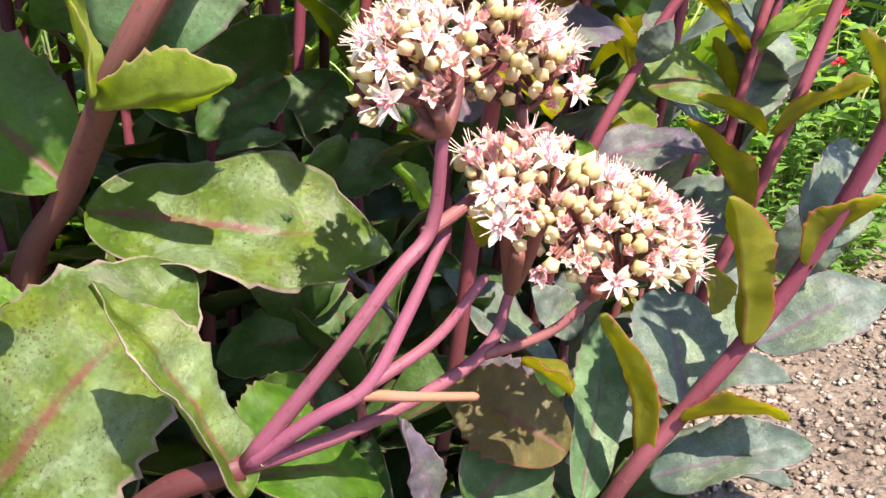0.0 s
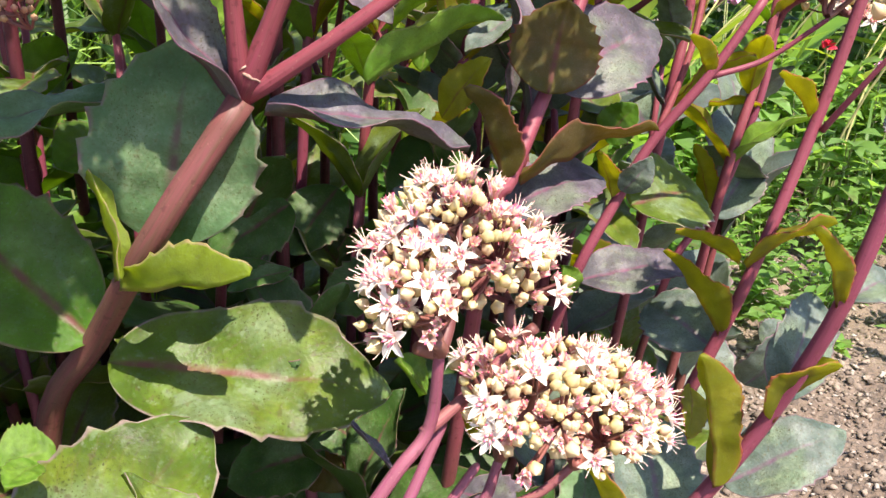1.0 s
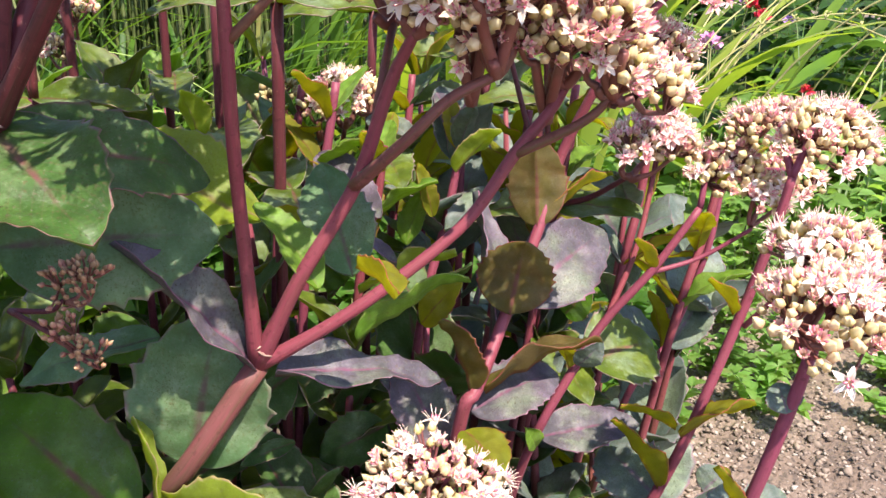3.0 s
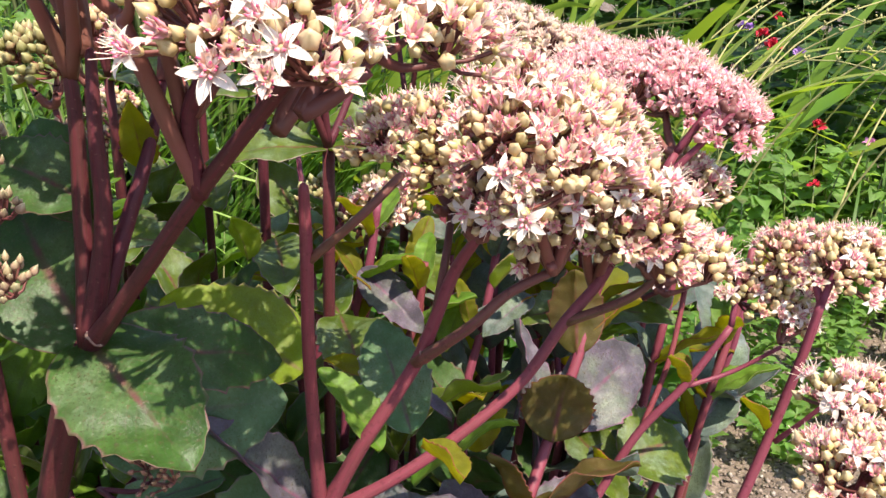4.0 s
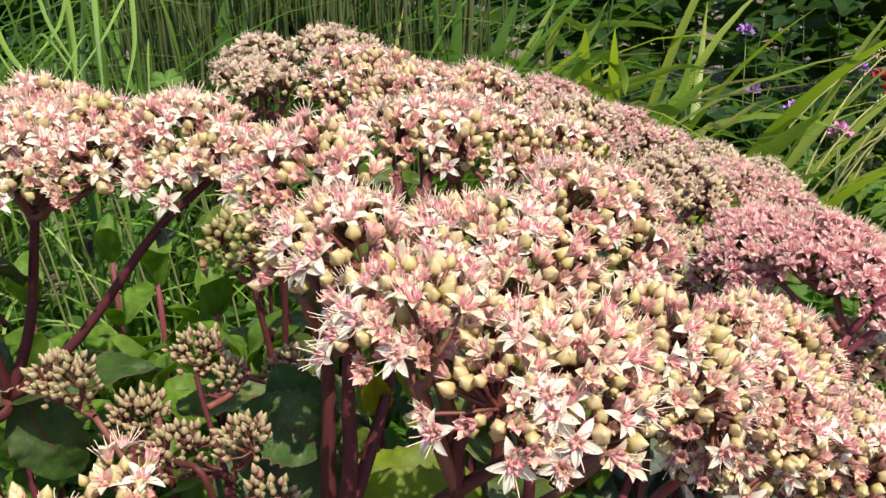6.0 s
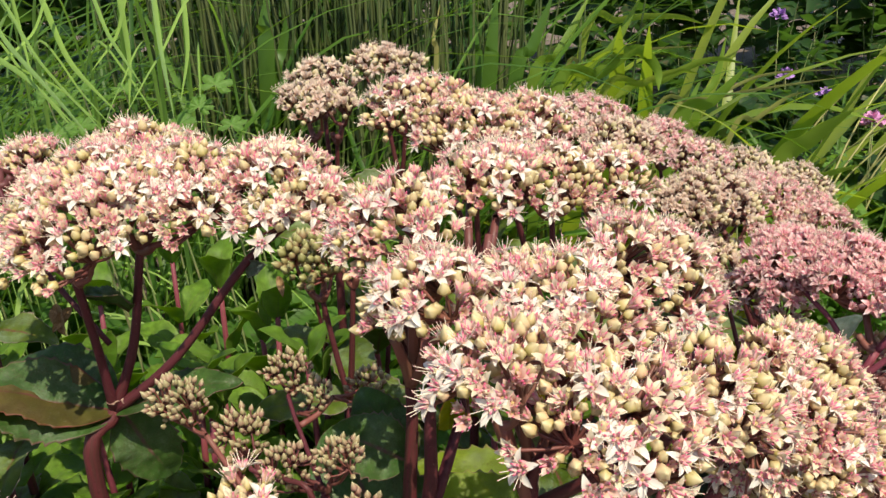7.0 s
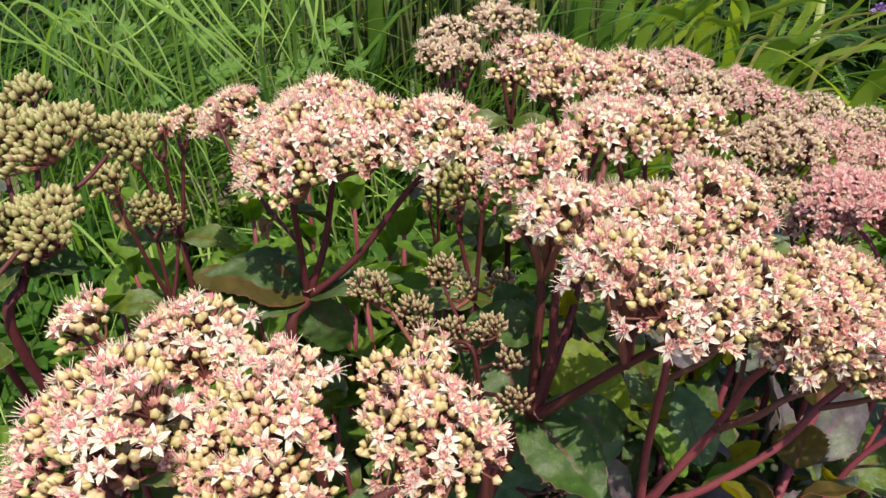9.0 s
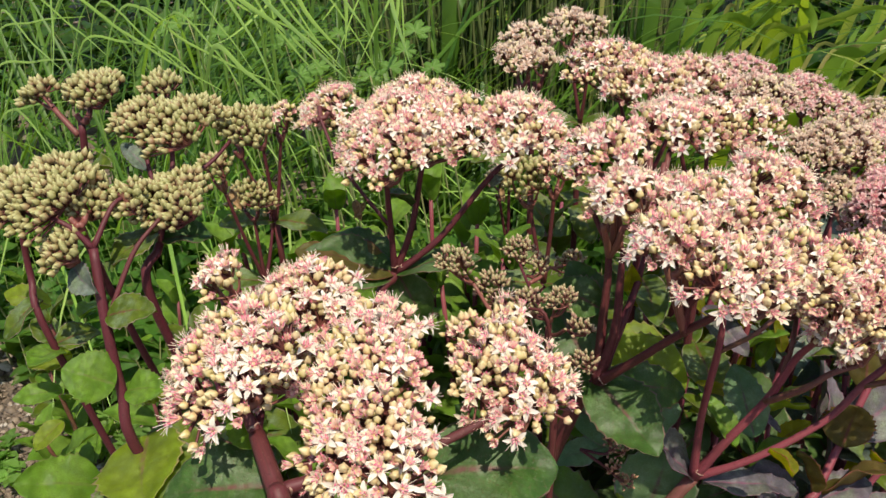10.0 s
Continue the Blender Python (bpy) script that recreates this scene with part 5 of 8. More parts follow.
branch(thin, [(-0.1296, 0.2151, 0.4366, 0.0010), (-0.1134, 0.2037, 0.4355, 0.0009), (-0.1087, 0.2027, 0.4331, 0.0008)])
branch(thin, [(-0.1296, 0.2151, 0.4366, 0.0010), (-0.1148, 0.2113, 0.4385, 0.0009), (-0.1108, 0.2114, 0.4417, 0.0008)])

# ---- heads at the back ----
back_a = shoot("tall stonecrop shoot with a broad pale pink head", [(-0.1284, 0.4620, -0.0100, 0.0037), (-0.1231, 0.4541, 0.1768, 0.0035), (-0.1196, 0.4488, 0.3536, 0.0032), (-0.1096, 0.4338, 0.5336, 0.0029)], STEM_DARK)
branch(back_a, [(-0.1096, 0.4338, 0.5336, 0.0020), (-0.1218, 0.4338, 0.5681, 0.0017), (-0.1340, 0.4338, 0.6107, 0.0014)])
head(back_a, (-0.140, 0.434, 0.641), 0.0330, (0.080, -0.350, 0.930), (-0.134, 0.434, 0.611), "half", joined=True, gap=0.005, size=0.0060)
branch(back_a, [(-0.1096, 0.4338, 0.5336, 0.0020), (-0.1092, 0.4276, 0.5634, 0.0017), (-0.1089, 0.4214, 0.6012, 0.0014)])
head(back_a, (-0.109, 0.418, 0.631), 0.0340, (0.080, -0.350, 0.930), (-0.109, 0.421, 0.601), "half", joined=True, gap=0.005, size=0.0060)
branch(back_a, [(-0.1096, 0.4338, 0.5336, 0.0020), (-0.0976, 0.4340, 0.5622, 0.0017), (-0.0857, 0.4341, 0.5989, 0.0014)])
head(back_a, (-0.080, 0.434, 0.629), 0.0280, (0.080, -0.350, 0.930), (-0.086, 0.434, 0.599), "half", joined=True, gap=0.005, size=0.0060)
leaf(back_a, (-0.110, 0.434, 0.534), (-0.165, 0.424, 0.529), 0.0130, (0.000, -0.350, 1.000), "green")
leaf(back_a, (-0.110, 0.444, 0.444), (-0.130, 0.494, 0.434), 0.0160, (0.000, -0.350, 1.000), "green")
leaf(back_a, (-0.110, 0.434, 0.534), (-0.055, 0.424, 0.529), 0.0130, (0.000, -0.350, 1.000), "green")
leaf(back_a, (-0.110, 0.444, 0.444), (-0.090, 0.374, 0.434), 0.0160, (0.000, -0.350, 1.000), "green")
back_b = shoot("stonecrop shoot with flushed pink head among others", [(-0.0815, 0.3821, -0.0100, 0.0037), (-0.0764, 0.3744, 0.1711, 0.0035), (-0.0730, 0.3692, 0.3421, 0.0032), (-0.0630, 0.3542, 0.5221, 0.0029)], STEM_DARK)
branch(back_b, [(-0.0630, 0.3542, 0.5221, 0.0020), (-0.0639, 0.3480, 0.5543, 0.0017), (-0.0647, 0.3417, 0.5945, 0.0014)])
head(back_b, (-0.065, 0.339, 0.624), 0.0260, (0.080, -0.350, 0.930), (-0.065, 0.342, 0.594), "half", joined=True, gap=0.005, size=0.0060)
branch(back_b, [(-0.0630, 0.3542, 0.5221, 0.0020), (-0.0525, 0.3676, 0.5465, 0.0017), (-0.0421, 0.3809, 0.5790, 0.0014)])
head(back_b, (-0.037, 0.388, 0.609), 0.0280, (0.080, -0.350, 0.930), (-0.042, 0.381, 0.579), "half", joined=True, gap=0.005, size=0.0060)
branch(back_b, [(-0.0630, 0.3542, 0.5221, 0.0020), (-0.0725, 0.3412, 0.5586, 0.0017), (-0.0821, 0.3281, 0.6030, 0.0014)])
head(back_b, (-0.087, 0.322, 0.633), 0.0170, (0.080, -0.350, 0.930), (-0.082, 0.328, 0.603), "half", joined=True, gap=0.005, size=0.0060)
leaf(back_b, (-0.063, 0.354, 0.522), (-0.118, 0.344, 0.517), 0.0130, (0.000, -0.350, 1.000), "green")
leaf(back_b, (-0.063, 0.364, 0.432), (-0.083, 0.414, 0.422), 0.0160, (0.000, -0.350, 1.000), "green")
leaf(back_b, (-0.063, 0.354, 0.522), (-0.008, 0.344, 0.517), 0.0130, (0.000, -0.350, 1.000), "green")
leaf(back_b, (-0.063, 0.364, 0.432), (-0.043, 0.294, 0.422), 0.0160, (0.000, -0.350, 1.000), "green")
back_c = shoot("stonecrop shoot with cream-pink head in the crowd", [(-0.0494, 0.5315, -0.0100, 0.0037), (-0.0445, 0.5242, 0.1618, 0.0035), (-0.0413, 0.5193, 0.3237, 0.0032), (-0.0313, 0.5043, 0.5037, 0.0029)], STEM_DARK)
branch(back_c, [(-0.0313, 0.5043, 0.5037, 0.0020), (-0.0357, 0.5107, 0.5350, 0.0017), (-0.0402, 0.5170, 0.5744, 0.0014)])
head(back_c, (-0.042, 0.520, 0.604), 0.0340, (0.080, -0.350, 0.930), (-0.040, 0.517, 0.574), "blush", joined=True, gap=0.0052, size=0.0056, bulge=0.28)
branch(back_c, [(-0.0313, 0.5043, 0.5037, 0.0020), (-0.0268, 0.4940, 0.5343, 0.0017), (-0.0223, 0.4837, 0.5730, 0.0014)])
head(back_c, (-0.020, 0.479, 0.603), 0.0240, (0.080, -0.350, 0.930), (-0.022, 0.484, 0.573), "faded", joined=True, gap=0.0052, size=0.0056, bulge=0.28)
leaf(back_c, (-0.031, 0.504, 0.504), (-0.086, 0.494, 0.499), 0.0130, (0.000, -0.350, 1.000), "green")
leaf(back_c, (-0.031, 0.514, 0.414), (-0.051, 0.564, 0.404), 0.0160, (0.000, -0.350, 1.000), "green")
leaf(back_c, (-0.031, 0.504, 0.504), (0.024, 0.494, 0.499), 0.0130, (0.000, -0.350, 1.000), "green")
leaf(back_c, (-0.031, 0.514, 0.414), (-0.011, 0.444, 0.404), 0.0160, (0.000, -0.350, 1.000), "green")
back_d = shoot("distant stonecrop shoot with faded pink head", [(0.0137, 0.6248, -0.0100, 0.0037), (0.0180, 0.6184, 0.1422, 0.0035), (0.0208, 0.6142, 0.2844, 0.0032), (0.0308, 0.5992, 0.4644, 0.0029)], STEM_DARK)
branch(back_d, [(0.0308, 0.5992, 0.4644, 0.0020), (0.0252, 0.6016, 0.4980, 0.0017), (0.0195, 0.6041, 0.5396, 0.0014)])
head(back_d, (0.017, 0.605, 0.570), 0.0260, (0.080, -0.350, 0.930), (0.020, 0.604, 0.540), "blush", joined=True, gap=0.0052, size=0.0056, bulge=0.28)
branch(back_d, [(0.0308, 0.5992, 0.4644, 0.0020), (0.0365, 0.5927, 0.4927, 0.0017), (0.0421, 0.5862, 0.5291, 0.0014)])
head(back_d, (0.045, 0.583, 0.559), 0.0260, (0.080, -0.350, 0.930), (0.042, 0.586, 0.529), "blush", joined=True, gap=0.0052, size=0.0056, bulge=0.28)
leaf(back_d, (0.031, 0.599, 0.464), (-0.024, 0.589, 0.459), 0.0130, (0.000, -0.350, 1.000), "green")
leaf(back_d, (0.031, 0.609, 0.374), (0.011, 0.659, 0.364), 0.0160, (0.000, -0.350, 1.000), "green")
leaf(back_d, (0.031, 0.599, 0.464), (0.086, 0.589, 0.459), 0.0130, (0.000, -0.350, 1.000), "green")
leaf(back_d, (0.031, 0.609, 0.374), (0.051, 0.539, 0.364), 0.0160, (0.000, -0.350, 1.000), "green")
back_e = shoot("stonecrop shoot with faded pink-brown heads", [(0.0609, 0.5354, -0.0100, 0.0037), (0.0649, 0.5293, 0.1346, 0.0035), (0.0676, 0.5253, 0.2693, 0.0032), (0.0776, 0.5103, 0.4493, 0.0029)], STEM_DARK)
branch(back_e, [(0.0776, 0.5103, 0.4493, 0.0020), (0.0628, 0.5031, 0.4860, 0.0017), (0.0480, 0.4959, 0.5308, 0.0014)])
head(back_e, (0.041, 0.492, 0.561), 0.0320, (0.080, -0.350, 0.930), (0.048, 0.496, 0.531), "faded", joined=True, gap=0.0052, size=0.0056, bulge=0.28)
branch(back_e, [(0.0776, 0.5103, 0.4493, 0.0020), (0.0796, 0.5130, 0.4797, 0.0017), (0.0816, 0.5157, 0.5182, 0.0014)])
head(back_e, (0.083, 0.517, 0.548), 0.0360, (0.080, -0.350, 0.930), (0.082, 0.516, 0.518), "blush", joined=True, gap=0.0052, size=0.0056, bulge=0.28)
branch(back_e, [(0.0776, 0.5103, 0.4493, 0.0020), (0.0905, 0.5088, 0.4751, 0.0017), (0.1034, 0.5073, 0.5089, 0.0014)])
head(back_e, (0.110, 0.507, 0.539), 0.0260, (0.080, -0.350, 0.930), (0.103, 0.507, 0.509), "blush", joined=True, gap=0.0052, size=0.0056, bulge=0.28)
leaf(back_e, (0.078, 0.510, 0.449), (0.023, 0.500, 0.444), 0.0130, (0.000, -0.350, 1.000), "green")
leaf(back_e, (0.078, 0.520, 0.359), (0.058, 0.570, 0.349), 0.0160, (0.000, -0.350, 1.000), "green")
leaf(back_e, (0.078, 0.510, 0.449), (0.133, 0.500, 0.444), 0.0130, (0.000, -0.350, 1.000), "green")
leaf(back_e, (0.078, 0.520, 0.359), (0.098, 0.450, 0.349), 0.0160, (0.000, -0.350, 1.000), "green")
back_f = shoot("distant stonecrop shoot with small cream heads", [(-0.2322, 0.5181, -0.0100, 0.0037), (-0.2269, 0.5102, 0.1760, 0.0035), (-0.2234, 0.5049, 0.3521, 0.0032), (-0.2134, 0.4899, 0.5321, 0.0029)], STEM_DARK)
branch(back_f, [(-0.2134, 0.4899, 0.5321, 0.0020), (-0.2150, 0.4952, 0.5669, 0.0017), (-0.2167, 0.5004, 0.6097, 0.0014)])
head(back_f, (-0.217, 0.503, 0.640), 0.0240, (0.080, -0.350, 0.930), (-0.217, 0.500, 0.610), "faded", joined=True, gap=0.005, size=0.0058, bulge=0.30)
branch(back_f, [(-0.2134, 0.4899, 0.5321, 0.0020), (-0.2163, 0.4839, 0.5620, 0.0017), (-0.2192, 0.4779, 0.6000, 0.0014)])
head(back_f, (-0.221, 0.475, 0.630), 0.0200, (0.080, -0.350, 0.930), (-0.219, 0.478, 0.600), "faded", joined=True, gap=0.005, size=0.0058, bulge=0.30)
branch(back_f, [(-0.2134, 0.4899, 0.5321, 0.0020), (-0.2089, 0.4847, 0.5603, 0.0017), (-0.2043, 0.4795, 0.5965, 0.0014)])
head(back_f, (-0.202, 0.477, 0.627), 0.0150, (0.080, -0.350, 0.930), (-0.204, 0.479, 0.597), "faded", joined=True, gap=0.005, size=0.0058, bulge=0.30)
leaf(back_f, (-0.213, 0.490, 0.532), (-0.268, 0.480, 0.527), 0.0130, (0.000, -0.350, 1.000), "green")
leaf(back_f, (-0.213, 0.500, 0.442), (-0.233, 0.550, 0.432), 0.0160, (0.000, -0.350, 1.000), "green")
leaf(back_f, (-0.213, 0.490, 0.532), (-0.158, 0.480, 0.527), 0.0130, (0.000, -0.350, 1.000), "green")
leaf(back_f, (-0.213, 0.500, 0.442), (-0.193, 0.430, 0.432), 0.0160, (0.000, -0.350, 1.000), "green")
back_g = shoot("far-off stonecrop shoot with cream head", [(-0.2010, 0.6046, -0.0100, 0.0037), (-0.1956, 0.5966, 0.1787, 0.0035), (-0.1920, 0.5912, 0.3574, 0.0032), (-0.1820, 0.5762, 0.5374, 0.0029)], STEM_DARK)
branch(back_g, [(-0.1820, 0.5762, 0.5374, 0.0020), (-0.1870, 0.5761, 0.5698, 0.0017), (-0.1920, 0.5759, 0.6101, 0.0014)])
head(back_g, (-0.194, 0.576, 0.640), 0.0220, (0.080, -0.350, 0.930), (-0.192, 0.576, 0.610), "faded", joined=True, gap=0.005, size=0.0058, bulge=0.30)
branch(back_g, [(-0.1820, 0.5762, 0.5374, 0.0020), (-0.1771, 0.5724, 0.5671, 0.0017), (-0.1721, 0.5686, 0.6047, 0.0014)])
head(back_g, (-0.170, 0.567, 0.635), 0.0160, (0.080, -0.350, 0.930), (-0.172, 0.569, 0.605), "faded", joined=True, gap=0.005, size=0.0058, bulge=0.30)
leaf(back_g, (-0.182, 0.576, 0.537), (-0.237, 0.566, 0.532), 0.0130, (0.000, -0.350, 1.000), "green")
leaf(back_g, (-0.182, 0.586, 0.447), (-0.202, 0.636, 0.437), 0.0160, (0.000, -0.350, 1.000), "green")
leaf(back_g, (-0.182, 0.576, 0.537), (-0.127, 0.566, 0.532), 0.0130, (0.000, -0.350, 1.000), "green")
leaf(back_g, (-0.182, 0.586, 0.447), (-0.162, 0.516, 0.437), 0.0160, (0.000, -0.350, 1.000), "green")
back_h = shoot("remote stonecrop shoot with budded head", [(0.1131, 0.7086, -0.0100, 0.0037), (0.1167, 0.7033, 0.1175, 0.0035), (0.1190, 0.6998, 0.2350, 0.0032), (0.1290, 0.6848, 0.4150, 0.0029)], STEM_DARK)
branch(back_h, [(0.1290, 0.6848, 0.4150, 0.0020), (0.1195, 0.6784, 0.4511, 0.0017), (0.1100, 0.6720, 0.4952, 0.0014)])
head(back_h, (0.105, 0.669, 0.525), 0.0320, (0.080, -0.350, 0.930), (0.110, 0.672, 0.495), "faded", joined=True, gap=0.0052, size=0.0056, bulge=0.28)
branch(back_h, [(0.1290, 0.6848, 0.4150, 0.0020), (0.1385, 0.6872, 0.4408, 0.0017), (0.1480, 0.6896, 0.4747, 0.0014)])
head(back_h, (0.153, 0.691, 0.505), 0.0300, (0.080, -0.350, 0.930), (0.148, 0.690, 0.475), "faded", joined=True, gap=0.0052, size=0.0056, bulge=0.28)
leaf(back_h, (0.129, 0.685, 0.415), (0.074, 0.675, 0.410), 0.0130, (0.000, -0.350, 1.000), "green")
leaf(back_h, (0.129, 0.695, 0.325), (0.109, 0.745, 0.315), 0.0160, (0.000, -0.350, 1.000), "green")
leaf(back_h, (0.129, 0.685, 0.415), (0.184, 0.675, 0.410), 0.0130, (0.000, -0.350, 1.000), "green")
leaf(back_h, (0.129, 0.695, 0.325), (0.149, 0.625, 0.315), 0.0160, (0.000, -0.350, 1.000), "green")
back_i = shoot("small stonecrop shoot with greenish heads under others", [(-0.1965, 0.3857, -0.0100, 0.0037), (-0.1921, 0.3790, 0.1481, 0.0035), (-0.1891, 0.3746, 0.2963, 0.0032), (-0.1791, 0.3596, 0.4763, 0.0029)], STEM_DARK)
branch(back_i, [(-0.1791, 0.3596, 0.4763, 0.0020), (-0.1841, 0.3595, 0.5045, 0.0017), (-0.1890, 0.3594, 0.5407, 0.0014)])
head(back_i, (-0.192, 0.359, 0.571), 0.0200, (0.080, -0.350, 0.930), (-0.189, 0.359, 0.541), "green", joined=True, gap=0.005, size=0.0060)
branch(back_i, [(-0.1791, 0.3596, 0.4763, 0.0020), (-0.1742, 0.3557, 0.5101, 0.0017), (-0.1692, 0.3518, 0.5519, 0.0014)])
head(back_i, (-0.167, 0.350, 0.582), 0.0140, (0.080, -0.350, 0.930), (-0.169, 0.352, 0.552), "tight", joined=True, gap=0.005, size=0.0060)
leaf(back_i, (-0.179, 0.360, 0.476), (-0.234, 0.350, 0.471), 0.0130, (0.000, -0.350, 1.000), "green")
leaf(back_i, (-0.179, 0.370, 0.386), (-0.199, 0.420, 0.376), 0.0160, (0.000, -0.350, 1.000), "green")
leaf(back_i, (-0.179, 0.360, 0.476), (-0.124, 0.350, 0.471), 0.0130, (0.000, -0.350, 1.000), "green")
leaf(back_i, (-0.179, 0.370, 0.386), (-0.159, 0.300, 0.376), 0.0160, (0.000, -0.350, 1.000), "green")
back_j = shoot("stonecrop shoot with small green heads in leafy gap", [(-0.4641, 0.4189, -0.0100, 0.0037), (-0.4603, 0.4132, 0.1278, 0.0035), (-0.4577, 0.4093, 0.2555, 0.0032), (-0.4477, 0.3943, 0.4355, 0.0029)], STEM_DARK)
branch(back_j, [(-0.4477, 0.3943, 0.4355, 0.0020), (-0.4477, 0.3940, 0.4628, 0.0017), (-0.4476, 0.3936, 0.4982, 0.0014)])
head(back_j, (-0.448, 0.393, 0.528), 0.0200, (0.080, -0.350, 0.930), (-0.448, 0.394, 0.498), "green", joined=True, gap=0.005, size=0.0060)
branch(back_j, [(-0.4477, 0.3943, 0.4355, 0.0020), (-0.4437, 0.4015, 0.4552, 0.0017), (-0.4396, 0.4087, 0.4828, 0.0014)])
head(back_j, (-0.438, 0.412, 0.513), 0.0120, (0.080, -0.350, 0.930), (-0.440, 0.409, 0.483), "green", joined=True, gap=0.005, size=0.0060)
branch(back_j, [(-0.4477, 0.3943, 0.4355, 0.0020), (-0.4519, 0.3815, 0.4816, 0.0017), (-0.4560, 0.3687, 0.5356, 0.0014)])
head(back_j, (-0.458, 0.362, 0.566), 0.0160, (0.080, -0.350, 0.930), (-0.456, 0.369, 0.536), "green", joined=True, gap=0.005, size=0.0060)
leaf(back_j, (-0.448, 0.394, 0.436), (-0.503, 0.384, 0.431), 0.0130, (0.000, -0.350, 1.000), "green")
leaf(back_j, (-0.448, 0.404, 0.346), (-0.468, 0.454, 0.336), 0.0160, (0.000, -0.350, 1.000), "green")
leaf(back_j, (-0.448, 0.394, 0.436), (-0.393, 0.384, 0.431), 0.0130, (0.000, -0.350, 1.000), "green")
leaf(back_j, (-0.448, 0.404, 0.346), (-0.428, 0.334, 0.336), 0.0160, (0.000, -0.350, 1.000), "green")
back_k = shoot("stonecrop shoot with pale head under the pink one", [(0.0225, 0.5432, -0.0100, 0.0037), (0.0265, 0.5372, 0.1332, 0.0035), (0.0291, 0.5332, 0.2663, 0.0032), (0.0391, 0.5182, 0.4463, 0.0029)], STEM_DARK)
branch(back_k, [(0.0391, 0.5182, 0.4463, 0.0020), (0.0320, 0.5046, 0.4823, 0.0017), (0.0249, 0.4910, 0.5262, 0.0014)])
head(back_k, (0.021, 0.484, 0.556), 0.0260, (0.080, -0.350, 0.930), (0.025, 0.491, 0.526), "faded", joined=True, gap=0.0052, size=0.0056, bulge=0.28)
branch(back_k, [(0.0391, 0.5182, 0.4463, 0.0020), (0.0463, 0.5277, 0.4724, 0.0017), (0.0534, 0.5373, 0.5065, 0.0014)])
head(back_k, (0.057, 0.542, 0.536), 0.0220, (0.080, -0.350, 0.930), (0.053, 0.537, 0.506), "faded", joined=True, gap=0.0052, size=0.0056, bulge=0.28)
leaf(back_k, (0.039, 0.518, 0.446), (-0.016, 0.508, 0.441), 0.0130, (0.000, -0.350, 1.000), "green")
leaf(back_k, (0.039, 0.528, 0.356), (0.019, 0.578, 0.346), 0.0160, (0.000, -0.350, 1.000), "green")
leaf(back_k, (0.039, 0.518, 0.446), (0.094, 0.508, 0.441), 0.0130, (0.000, -0.350, 1.000), "green")
leaf(back_k, (0.039, 0.528, 0.356), (0.059, 0.458, 0.346), 0.0160, (0.000, -0.350, 1.000), "green")
back_l = shoot("stonecrop shoot with pale head in shade of pink one", [(0.0589, 0.4556, -0.0100, 0.0037), (0.0622, 0.4506, 0.1109, 0.0035), (0.0644, 0.4473, 0.2218, 0.0032), (0.0744, 0.4323, 0.4018, 0.0029)], STEM_DARK)
branch(back_l, [(0.0744, 0.4323, 0.4018, 0.0020), (0.0703, 0.4300, 0.4426, 0.0017), (0.0663, 0.4277, 0.4913, 0.0014)])
head(back_l, (0.064, 0.427, 0.521), 0.0240, (0.080, -0.350, 0.930), (0.066, 0.428, 0.491), "blush", joined=True, gap=0.0052, size=0.0056, bulge=0.28)
branch(back_l, [(0.0744, 0.4323, 0.4018, 0.0020), (0.0607, 0.4466, 0.4440, 0.0017), (0.0470, 0.4609, 0.4941, 0.0014)])
head(back_l, (0.040, 0.468, 0.524), 0.0220, (0.080, -0.350, 0.930), (0.047, 0.461, 0.494), "faded", joined=True, gap=0.0052, size=0.0056, bulge=0.28)
branch(back_l, [(0.0744, 0.4323, 0.4018, 0.0020), (0.0922, 0.4143, 0.4120, 0.0017), (0.1100, 0.3963, 0.4301, 0.0014)])
head(back_l, (0.119, 0.387, 0.460), 0.0220, (0.080, -0.350, 0.930), (0.110, 0.396, 0.430), "blush", joined=True, gap=0.0052, size=0.0056, bulge=0.28)
leaf(back_l, (0.074, 0.432, 0.402), (0.019, 0.422, 0.397), 0.0130, (0.000, -0.350, 1.000), "green")
leaf(back_l, (0.074, 0.442, 0.312), (0.054, 0.492, 0.302), 0.0160, (0.000, -0.350, 1.000), "green")
leaf(back_l, (0.074, 0.432, 0.402), (0.129, 0.422, 0.397), 0.0130, (0.000, -0.350, 1.000), "green")
leaf(back_l, (0.074, 0.442, 0.312), (0.094, 0.372, 0.302), 0.0160, (0.000, -0.350, 1.000), "green")
back_n = shoot("pale stonecrop head deep in the clump", [(-0.0792, 0.4995, -0.0100, 0.0037), (-0.0765, 0.4954, 0.0916, 0.0035), (-0.0747, 0.4927, 0.1832, 0.0032), (-0.0647, 0.4777, 0.3632, 0.0029)], STEM_DARK)
branch(back_n, [(-0.0647, 0.4777, 0.3632, 0.0020), (-0.0554, 0.4683, 0.3982, 0.0017), (-0.0461, 0.4589, 0.4411, 0.0014)])
head(back_n, (-0.041, 0.454, 0.471), 0.0220, (0.080, -0.350, 0.930), (-0.046, 0.459, 0.441), "half", joined=True, gap=0.005, size=0.0060)
branch(back_n, [(-0.0647, 0.4777, 0.3632, 0.0020), (-0.0765, 0.4916, 0.3903, 0.0017), (-0.0882, 0.5056, 0.4254, 0.0014)])
head(back_n, (-0.094, 0.513, 0.455), 0.0140, (0.080, -0.350, 0.930), (-0.088, 0.506, 0.425), "green", joined=True, gap=0.005, size=0.0060)
